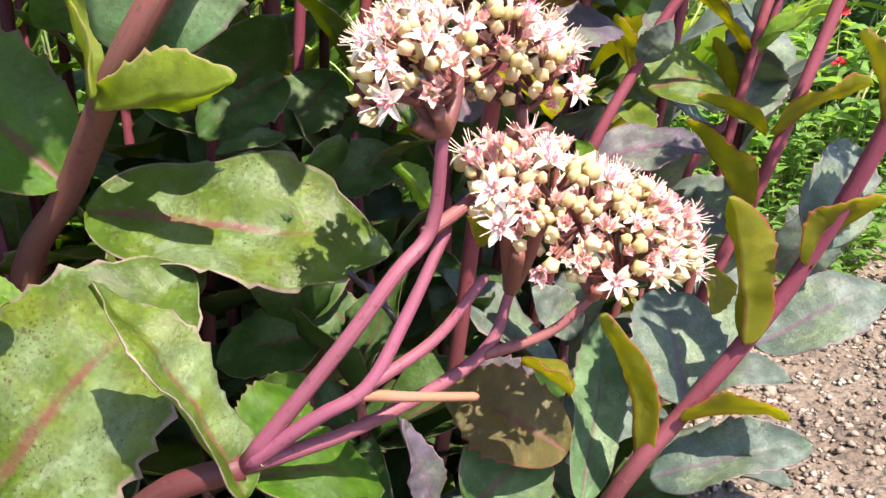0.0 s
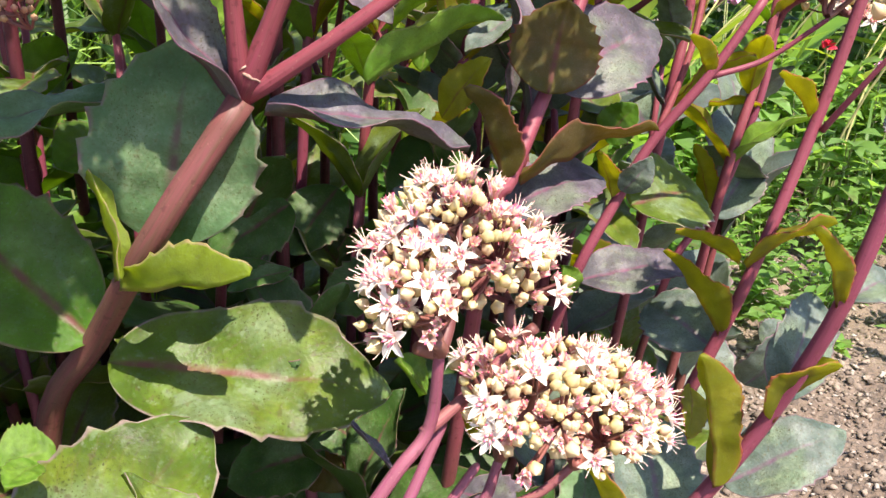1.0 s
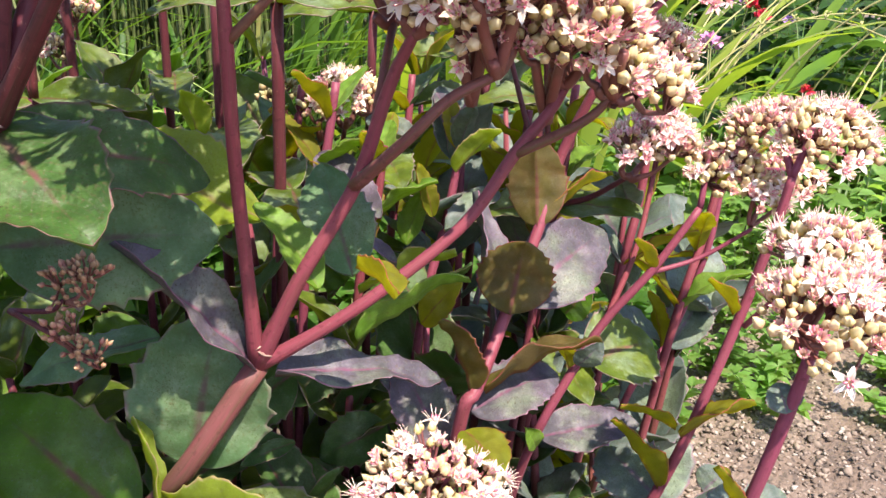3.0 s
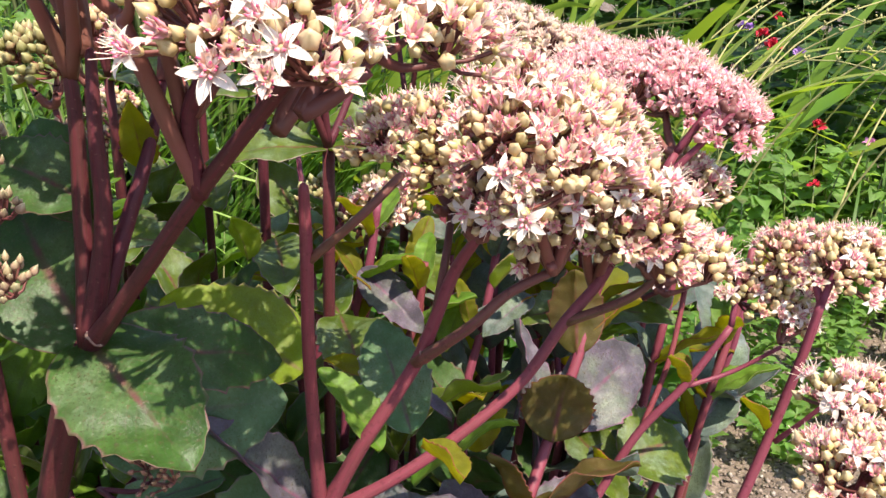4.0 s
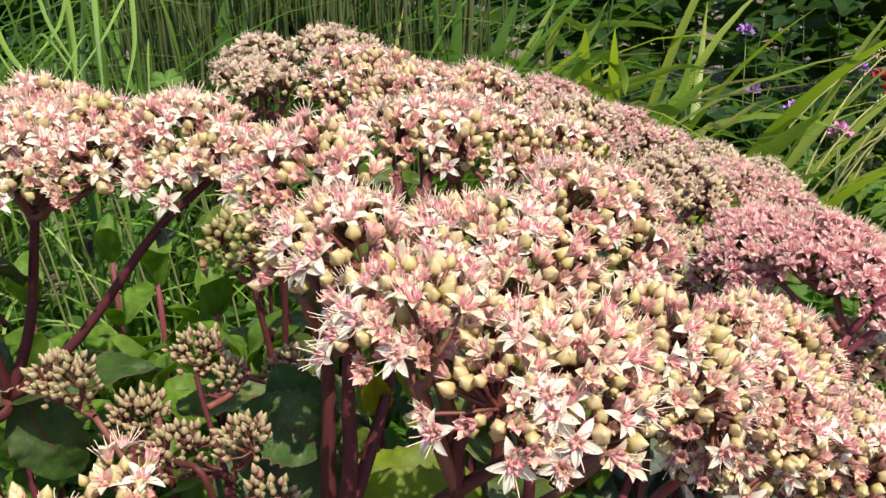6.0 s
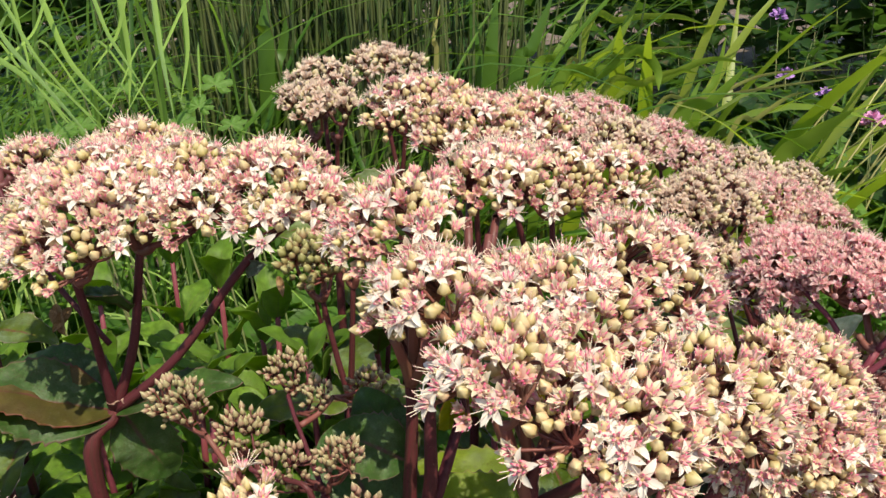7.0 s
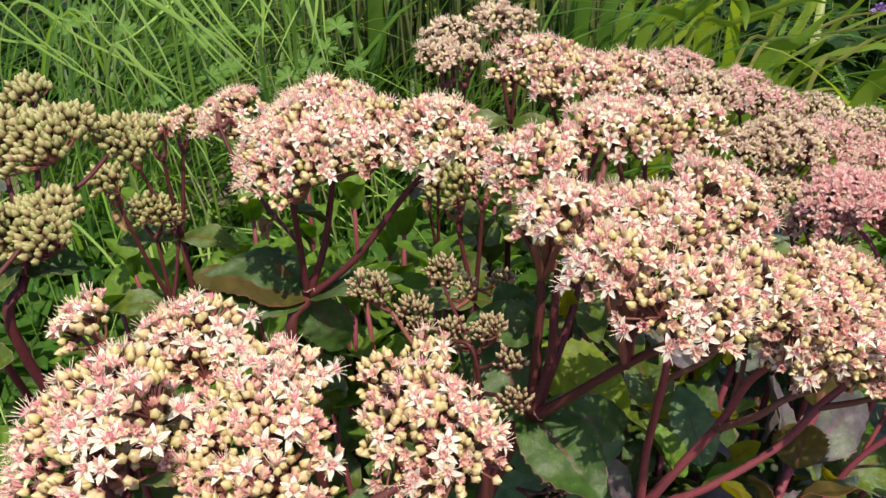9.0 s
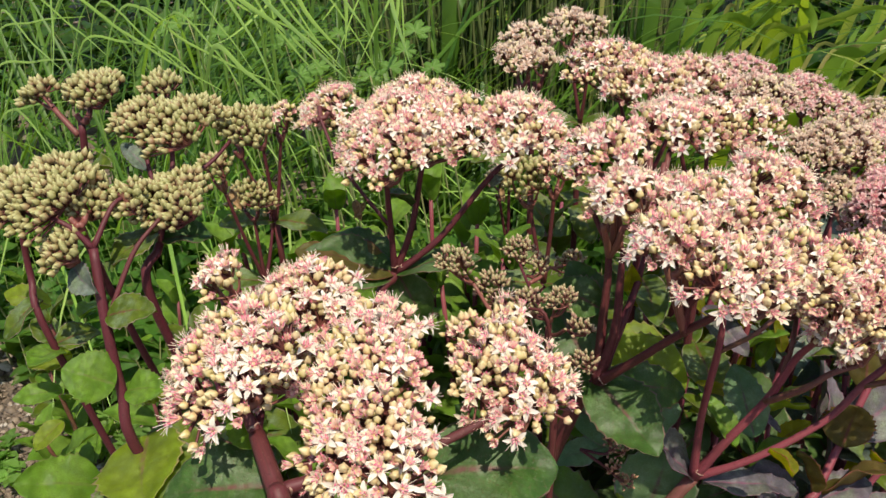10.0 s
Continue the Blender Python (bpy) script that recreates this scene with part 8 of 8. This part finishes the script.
def sword_clump(x, y, count, length, rng):
    thing = new("sword_leaf_clump")
    tagged(thing, "clump of broad arching sword-shaped green leaves", "plant", "sword-leaved clumps")
    for k in range(count):
        v, f, uv = [], [], []
        a = rng.gauss(-0.3, 0.7) if rng.random() < 0.6 else rng.uniform(0, 6.28)
        el = radians(rng.uniform(48, 80))
        blade(v, f, uv, (x + rng.gauss(0, 0.05), y + rng.gauss(0, 0.05), -0.01), (math.cos(a) * math.cos(el), math.sin(a) * math.cos(el), math.sin(el)), length * rng.uniform(0.6, 1.1), rng.uniform(0.010, 0.021), rng.choice((rng.uniform(0.5, 1.2), rng.uniform(1.4, 2.9))), rng, 0.22)
        part("leaf_blade", mesh_of("leaf_blade", v, f, uv), SWORD, thing)


rng = random.Random(61)
for x, y, n in ((-0.02, 1.42, 11), (0.24, 1.45, 10), (0.10, 1.55, 10), (-0.14, 1.48, 10), (0.36, 1.6, 9), (0.50, 1.5, 8)):
    sword_clump(x, y, n, 0.82, rng)


DRY = skin_material("dry_blade", (0.34, 0.33, 0.09), (0.28, 0.22, 0.09), 30, 0.6, (0.5, 0.45, 0.12), 0.25, (0.22, 0.24, 0.05), 0.8, 0)


def ribbon(thing, name, pts, wide, mat, keel=0.25, tilt=0.5):
    """A long keeled blade along a smooth curve, full in the middle and tapering to its tip."""
    way = [Vector(q[:3]) for q in spline([(*p, 0) for p in pts], 7)]
    n = len(way)
    v, f, uv = [], [], []
    for i, c in enumerate(way):
        d = (way[min(i + 1, n - 1)] - way[max(i - 1, 0)]).normalized()
        side = d.cross(Vector((0.2, 1, tilt))).normalized()
        up = side.cross(d)
        s = i / (n - 1)
        w = wide * min(1, 0.5 + 1.4 * s) * (1 - s ** 4) + 0.0003
        for u in (-1, 0, 1):
            v.append(c + side * (u * w) + up * (abs(u) * w * keel))
            uv.append((0.5 + u / 2, s))
    for i in range(n - 1):
        for j in range(2):
            a = i * 3 + j
            f.append((a, a + 1, a + 4, a + 3))
    return part(name, mesh_of(name, v, f, uv), mat, thing)


tall = new("sword_leaf_clump")
tagged(tall, "tall clump of broad arching sword leaves with dry stalks", "plant", "sword-leaved clumps")
for mat, wide_, way in (
    (SWORD, 0.0118, ((-0.126, 1.218, 0.000), (-0.066, 1.188, 0.468), (0.001, 1.214, 0.502), (0.056, 1.237, 0.532), (0.087, 1.232, 0.507), (0.091, 1.220, 0.476))),
    (SWORD, 0.0110, ((0.053, 1.226, 0.000), (0.113, 1.196, 0.412), (0.164, 1.199, 0.461), (0.211, 1.202, 0.513))),
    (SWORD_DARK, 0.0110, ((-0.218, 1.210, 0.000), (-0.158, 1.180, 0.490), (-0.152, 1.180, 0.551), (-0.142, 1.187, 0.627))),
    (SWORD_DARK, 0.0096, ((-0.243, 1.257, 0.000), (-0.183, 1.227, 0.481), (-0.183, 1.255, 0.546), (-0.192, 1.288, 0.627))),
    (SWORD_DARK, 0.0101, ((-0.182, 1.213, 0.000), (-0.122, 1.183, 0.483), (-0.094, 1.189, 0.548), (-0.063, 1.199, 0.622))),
    (SWORD, 0.0096, ((-0.160, 1.265, 0.000), (-0.100, 1.235, 0.465), (-0.055, 1.270, 0.527), (-0.007, 1.314, 0.608))),
    (SWORD, 0.0154, ((0.186, 1.171, 0.000), (0.246, 1.141, 0.357), (0.284, 1.122, 0.423), (0.328, 1.096, 0.473))),
    (SWORD, 0.0073, ((0.208, 1.168, 0.000), (0.268, 1.138, 0.341), (0.313, 1.132, 0.370), (0.355, 1.120, 0.390))),
    (SWORD, 0.0082, ((-0.090, 1.324, 0.000), (-0.030, 1.294, 0.444), (0.031, 1.314, 0.529), (0.071, 1.326, 0.603))),
    (SWORD, 0.0061, ((-0.056, 1.276, 0.000), (0.004, 1.246, 0.446), (0.071, 1.254, 0.480), (0.121, 1.253, 0.498), (0.150, 1.239, 0.496))),
    (SWORD, 0.0073, ((-0.036, 1.322, 0.000), (0.024, 1.292, 0.417), (0.111, 1.314, 0.474), (0.179, 1.320, 0.502), (0.228, 1.309, 0.498))),
    (SWORD, 0.0066, ((-0.076, 1.415, 0.000), (-0.016, 1.385, 0.520), (0.045, 1.393, 0.557), (0.129, 1.392, 0.561), (0.176, 1.377, 0.550))),
    (SWORD, 0.0066, ((0.108, 1.391, 0.000), (0.168, 1.361, 0.388), (0.199, 1.371, 0.460), (0.212, 1.376, 0.531))),
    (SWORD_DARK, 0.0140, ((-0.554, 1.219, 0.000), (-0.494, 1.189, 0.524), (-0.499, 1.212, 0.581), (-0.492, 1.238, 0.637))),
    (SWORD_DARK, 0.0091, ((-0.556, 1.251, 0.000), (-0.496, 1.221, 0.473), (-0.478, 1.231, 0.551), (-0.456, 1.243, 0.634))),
    (DRY, 0.0044, ((0.143, 1.286, 0.000), (0.203, 1.256, 0.385), (0.244, 1.261, 0.421), (0.285, 1.263, 0.452), (0.308, 1.254, 0.463))),
    (DRY, 0.0035, ((0.026, 1.280, 0.000), (0.086, 1.250, 0.422), (0.150, 1.238, 0.452), (0.221, 1.223, 0.472), (0.364, 1.221, 0.492))),
    (DRY, 0.0036, ((0.054, 1.331, 0.000), (0.114, 1.301, 0.399), (0.191, 1.316, 0.444), (0.267, 1.325, 0.476), (0.383, 1.330, 0.481))),
    (DRY, 0.0038, ((-0.107, 1.384, 0.000), (-0.047, 1.354, 0.461), (-0.011, 1.338, 0.495), (0.058, 1.324, 0.518), (0.158, 1.309, 0.526))),
    (DRY, 0.0035, ((-0.301, 1.255, 0.000), (-0.241, 1.225, 0.501), (-0.245, 1.245, 0.550), (-0.235, 1.271, 0.605))),
):
    ribbon(tall, "leaf_blade", way, wide_, mat)
tuft = new("grass_tuft")
tagged(tuft, "long bright green grass blades arching over the flower heads", "grass", "clumps of grass")
for wide_, way in (
    (0.0032, ((-0.428, 0.717, 0.682), (-0.378, 0.610, 0.642), (-0.326, 0.505, 0.609))),
    (0.0017, ((-0.401, 0.772, 0.670), (-0.420, 0.694, 0.625), (-0.425, 0.620, 0.585))),
    (0.0026, ((-0.693, 0.834, 0.681), (-0.581, 0.714, 0.638), (-0.474, 0.600, 0.611), (-0.380, 0.490, 0.597))),
    (0.0038, ((-0.622, 0.842, 0.671), (-0.557, 0.773, 0.611), (-0.484, 0.714, 0.570))),
    (0.0019, ((-0.626, 0.669, 0.656), (-0.537, 0.590, 0.625), (-0.462, 0.501, 0.580))),
    (0.0022, ((-0.648, 0.838, 0.672), (-0.616, 0.794, 0.621), (-0.589, 0.753, 0.579))),
    (0.0030, ((-0.696, 0.776, 0.675), (-0.617, 0.719, 0.638), (-0.538, 0.667, 0.612), (-0.466, 0.611, 0.581))),
    (0.0040, ((-0.560, 0.905, 0.661), (-0.547, 0.880, 0.598), (-0.545, 0.856, 0.542))),
    (0.0026, ((-0.567, 0.851, 0.667), (-0.504, 0.765, 0.635), (-0.434, 0.680, 0.599))),
    (0.0025, ((-0.591, 0.597, 0.600), (-0.523, 0.550, 0.591), (-0.456, 0.499, 0.573))),
    (0.0018, ((-0.570, 0.798, 0.674), (-0.575, 0.746, 0.640), (-0.610, 0.686, 0.602), (-0.626, 0.643, 0.595))),
    (0.0024, ((-0.493, 0.810, 0.669), (-0.510, 0.790, 0.631), (-0.534, 0.772, 0.599))),
    (0.0032, ((-0.466, 0.867, 0.661), (-0.449, 0.821, 0.612), (-0.444, 0.774, 0.566))),
    (0.0018, ((-0.636, 0.787, 0.677), (-0.525, 0.674, 0.624), (-0.416, 0.567, 0.585))),
    (0.0015, ((-0.801, 0.629, 0.655), (-0.706, 0.605, 0.623), (-0.631, 0.577, 0.595), (-0.551, 0.550, 0.569))),
    (0.0012, ((-0.765, 0.646, 0.644), (-0.673, 0.603, 0.614), (-0.598, 0.556, 0.588))),
    (0.0012, ((-0.816, 0.550, 0.651), (-0.740, 0.505, 0.630), (-0.673, 0.461, 0.615))),
    (0.0014, ((-0.778, 0.707, 0.630), (-0.677, 0.683, 0.593), (-0.597, 0.657, 0.568), (-0.529, 0.634, 0.555))),
    (0.0015, ((-0.771, 0.592, 0.673), (-0.731, 0.523, 0.626), (-0.692, 0.461, 0.595))),
    (0.0011, ((-0.611, 0.807, 0.624), (-0.536, 0.751, 0.580), (-0.486, 0.700, 0.562))),
    (0.0013, ((-0.588, 0.877, 0.611), (-0.520, 0.825, 0.579), (-0.454, 0.759, 0.522))),
    (0.0011, ((-0.499, 0.843, 0.615), (-0.503, 0.767, 0.584), (-0.493, 0.696, 0.552))),
    (0.0011, ((-0.849, 0.549, 0.581), (-0.768, 0.529, 0.606), (-0.691, 0.501, 0.616))),
    (0.0013, ((-0.651, 0.789, 0.627), (-0.597, 0.755, 0.601), (-0.537, 0.715, 0.561), (-0.502, 0.683, 0.552))),
    (0.0012, ((-0.683, 0.668, 0.626), (-0.601, 0.622, 0.597), (-0.534, 0.564, 0.556))),
    (0.0010, ((-0.733, 0.671, 0.626), (-0.662, 0.636, 0.626), (-0.584, 0.605, 0.628))),
    (0.0013, ((-0.484, 0.932, 0.599), (-0.460, 0.863, 0.563), (-0.436, 0.796, 0.530))),
    (0.0012, ((-0.780, 0.617, 0.598), (-0.708, 0.608, 0.610), (-0.637, 0.588, 0.601), (-0.580, 0.555, 0.576))),
    (0.0010, ((-0.848, 0.624, 0.656), (-0.752, 0.584, 0.631), (-0.679, 0.539, 0.610))),
    (0.0010, ((-0.677, 0.701, 0.640), (-0.601, 0.652, 0.609), (-0.541, 0.597, 0.578))),
    (0.0011, ((-0.656, 0.727, 0.628), (-0.598, 0.706, 0.625), (-0.522, 0.681, 0.603), (-0.462, 0.646, 0.572))),
    (0.0012, ((-0.799, 0.509, 0.554), (-0.724, 0.467, 0.538), (-0.662, 0.415, 0.511))),
    (0.0012, ((-0.650, 0.691, 0.479), (-0.587, 0.641, 0.454), (-0.540, 0.585, 0.429))),
    (0.0010, ((-0.881, 0.595, 0.609), (-0.800, 0.579, 0.639), (-0.709, 0.555, 0.649))),
    (0.0010, ((-0.844, 0.530, 0.527), (-0.776, 0.511, 0.561), (-0.699, 0.486, 0.576))),
    (0.0012, ((-0.643, 0.742, 0.486), (-0.574, 0.698, 0.472), (-0.521, 0.639, 0.436))),
):
    a, b = Vector(way[0]), Vector(way[1])
    foot = a + (a - b) * 0.7
    ribbon(tuft, "grass_blade", ((foot.x - 0.06, foot.y + 0.10, -0.01), (foot.x - 0.03, foot.y + 0.04, foot.z * 0.7), *way), wide_ * 1.05, BLADE, tilt=-0.35)


def arching_grass(x, y, count, length, rng):
    """Thin blades that rise from one foot and bow over to one side, joined."""
    v, f, uv = [], [], []
    for k in range(count):
        a = rng.gauss(-0.7, 0.35)
        el = radians(rng.uniform(48, 74))
        blade(v, f, uv, (x + rng.gauss(0, 0.07), y + rng.gauss(0, 0.06), -0.01), (math.cos(a) * math.cos(el), math.sin(a) * math.cos(el), math.sin(el)), length * rng.uniform(0.75, 1.1), rng.uniform(0.0013, 0.0034), rng.uniform(1.3, 2.3), rng, 0.4, 14)
    tagged(part("grass_clump", mesh_of("grass_clump", v, f, uv), BLADE, None), "thin bright green grass blades bowing over to one side", "grass", "clumps of grass", kind="stuff")


rng = random.Random(57)
for x, y, n in ((-1.02, 1.10, 16), (-0.86, 1.12, 14), (-1.2, 1.05, 14), (-1.05, 1.25, 16)):
    arching_grass(x, y, n, 0.98, rng)


def lobed_leaf_mesh(rng, lobes=5):
    """A hand-shaped herb leaf of radius 1 in the plane z = 0, its stalk joining at the origin."""
    v, f, uv = [Vector((0, 0, 0))], [], [(0.5, 0.0)]
    n = lobes * 10
    for k in range(n + 1):
        s = k / n
        a = -0.9 + s * (3.1416 + 1.8)
        w = abs(math.sin(s * lobes * math.pi))
        r = (0.55 + 0.45 * w ** 0.6) * (0.78 + 0.22 * math.sin(s * math.pi)) * (1 + 0.07 * math.sin(k * 2.1)) * rng.uniform(0.96, 1.04)
        for q in (0.55, 1.0):
            v.append(Vector((math.cos(a) * r * q, math.sin(a) * r * q, (0.10 * w - 0.16 * q * q) * r + rng.uniform(-0.015, 0.015))))
            uv.append((0.5 + 0.45 * q * (1 - w), q))
    for k in range(n):
        a = 1 + 2 * k
        f.append((0, a, a + 2))
        f.append((a, a + 1, a + 3, a + 2))
    return mesh_of("leaf", v, f, uv)


rng = random.Random(58)
for at, size, up in (
    ((-0.522, 0.665, 0.557), 0.024, (-0.16, -0.63, 1)),
    ((-0.512, 0.693, 0.560), 0.018, (-0.08, -0.60, 1)),
    ((-0.598, 0.786, 0.569), 0.022, (0.08, -0.87, 1)),
    ((-0.593, 0.846, 0.567), 0.020, (-0.29, -0.48, 1)),
    ((-0.446, 0.764, 0.542), 0.020, (-0.14, -0.78, 1)),
    ((-0.450, 0.706, 0.547), 0.015, (0.30, -0.66, 1)),
    ((-0.452, 0.889, 0.561), 0.023, (0.20, -0.66, 1)),
    ((-0.448, 0.825, 0.549), 0.018, (0.08, -0.82, 1)),
    ((-0.573, 0.904, 0.555), 0.019, (0.08, -0.47, 1)),
    ((-0.395, 0.779, 0.539), 0.017, (0.01, -0.53, 1)),
    ((-0.555, 0.612, 0.545), 0.013, (0.10, -0.87, 1)),
    ((-0.806, 0.839, 0.578), 0.021, (0.15, -0.60, 1)),
    ((-0.739, 0.855, 0.566), 0.021, (-0.12, -0.88, 1)),
    ((-0.843, 0.942, 0.574), 0.023, (0.22, -0.66, 1)),
):
    herb = new("herb")
    tagged(herb, "green herb with a lobed leaf on a thin stalk", "herb", "lobed herbs under the grass")
    at = Vector(at)
    t = Tubes()
    t.add(spline([(at.x + 0.03, at.y + 0.05, -0.01, 0.0016), (at.x + 0.02, at.y + 0.03, at.z * 0.6, 0.0014), (*at, 0.0010)], 5), 5)
    part("stalk", t.mesh("stalk"), STALK, herb)
    blade_ = part("leaf", lobed_leaf_mesh(rng, rng.choice((5, 5, 7))), WEED, herb)
    blade_.matrix_basis = Matrix.Translation(at) @ turn_to(Vector(up), rng.uniform(-0.6, 0.6)) @ Matrix.Scale(size, 4)


def reed_clump(x, y, count, height, rng):
    """Dense upright stalks, joined."""
    t = Tubes()
    for k in range(count):
        px, py, h = x + rng.gauss(0, 0.10), y + rng.gauss(0, 0.05), height * rng.uniform(0.75, 1.1)
        lx, r = rng.gauss(0, 0.05), rng.uniform(0.0018, 0.0042)
        t.add([(px, py, -0.01, r), (px + lx * 0.3, py, h * 0.5, r), (px + lx, py + rng.gauss(0, 0.03), h, r * 0.4)], 4, False)
    tagged(part("reed_clump", t.mesh("reed_clump"), REED, None), "dense upright dark green stalks behind the grass", "grass", "clumps of reeds", kind="stuff")


rng = random.Random(64)
for x, y, n in ((-0.50, 1.30, 90), (-0.36, 1.32, 100), (-0.24, 1.36, 80), (-0.62, 1.42, 70)):
    reed_clump(x, y, n, 0.85, rng)


def seed_stalk(x, y, way, length, rng):
    """A bare arching stalk with two rows of spent seed cases."""
    thing = new("seed_stalk")
    tagged(thing, "arching yellow-green stalk with spent seed cases", "stalk", "seed stalks")
    pts, p, el = [], Vector((x, y, 0)), radians(80)
    flat = Vector((math.cos(way), math.sin(way), 0))
    for i in range(15):
        s = i / 14
        e = el - 1.9 * s ** 1.5
        pts.append((*p, 0.0022 * (1 - 0.6 * s)))
        p = p + (flat * math.cos(e) + Vector((0, 0, math.sin(e)))) * (length / 14)
    t = Tubes()
    t.add(pts, 6)
    part("stalk", t.mesh("stalk"), STRAW, thing)
    for i in range(9, 15):
        for k in range(2):
            case = part("seed_case", SEED_CASE, None, thing)
            case.matrix_basis = Matrix.Translation(Vector(pts[i][:3]) + Vector((rng.gauss(0, 0.003), rng.gauss(0, 0.003), 0.001))) @ pose(0, 0, 0, rng.uniform(-50, 50), rng.uniform(-50, 50), 0)


SEED_CASE = Tubes()
SEED_CASE.add([(0, 0, 0, 0.0007), (0, 0, 0.004, 0.0018), (0, 0, 0.008, 0.0007)], 5)
SEED_CASE = SEED_CASE.mesh("seed_case")
SEED_CASE.materials.append(STRAW)
for k in range(14):
    seed_stalk(rng.uniform(0.30, 0.80), rng.uniform(1.2, 1.6), rng.uniform(-1.0, 0.8), rng.uniform(0.7, 0.95), rng)


# ---- small far flowers ----
FAR_PINK = skin_material("far_pink", (0.62, 0.22, 0.42), (0.55, 0.28, 0.50), 200, 0.6, bump_d=0)
FAR_RED = skin_material("far_red", (0.62, 0.03, 0.05), (0.50, 0.02, 0.05), 200, 0.6, bump_d=0)
FAR_MAUVE = skin_material("far_mauve", (0.32, 0.16, 0.46), (0.40, 0.22, 0.50), 200, 0.6, bump_d=0)


def far_flower(x, y, z, mat, rng, size, colour):
    thing = new("garden_flower")
    size *= 0.72
    tagged(thing, "thin-stalked %s flower in the far bed" % colour, "flower", "far flowers")
    t = Tubes()
    t.add([(x + 0.03, y + 0.03, -0.01, 0.0016), (x + 0.01, y + 0.01, z * 0.6, 0.0013), (x, y, z, 0.001)], 5)
    part("stalk", t.mesh("stalk"), STALK, thing)
    l = Leaves()
    for k in range(26):
        a, e = rng.uniform(0, 6.28), rng.uniform(-0.1, 1.4)
        w = Vector((math.cos(a) * math.cos(e), math.sin(a) * math.cos(e), math.sin(e)))
        l.add(Vector((x, y, z)) + w * size * 0.3, w, Vector((rng.gauss(0, 1), rng.gauss(0, 1), 0.4)), size * 0.8, size * 0.26)
    part("petals", l.mesh("petals"), mat, thing)

rng = random.Random(71)
far_flower(0.496, 1.495, 0.356, FAR_PINK, rng, 0.03, "pink")
far_flower(0.509, 1.522, 0.347, FAR_PINK, rng, 0.03, "pink")
far_flower(0.728, 1.940, 0.380, FAR_RED, rng, 0.025, "red")
far_flower(0.846, 2.166, 0.398, FAR_RED, rng, 0.02, "red")
far_flower(0.686, 1.946, 0.398, FAR_MAUVE, rng, 0.022, "mauve")
far_flower(0.726, 1.721, 0.370, FAR_MAUVE, rng, 0.02, "mauve")
far_flower(0.673, 1.468, 0.275, FAR_RED, rng, 0.02, "red")
far_flower(0.728, 1.872, 0.362, FAR_RED, rng, 0.03, "red")
far_flower(0.471, 2.101, 0.468, FAR_MAUVE, rng, 0.03, "mauve")
far_flower(0.707, 1.987, 0.388, FAR_MAUVE, rng, 0.026, "mauve")
far_flower(0.485, 1.737, 0.353, FAR_MAUVE, rng, 0.025, "mauve")
far_flower(0.483, 2.033, 0.337, FAR_MAUVE, rng, 0.03, "mauve")
far_flower(0.612, 1.316, 0.210, FAR_RED, rng, 0.016, "red")
far_flower(0.229, 1.273, 0.283, FAR_PINK, rng, 0.014, "pink")
far_flower(0.768, 1.463, 0.246, FAR_PINK, rng, 0.016, "pink")
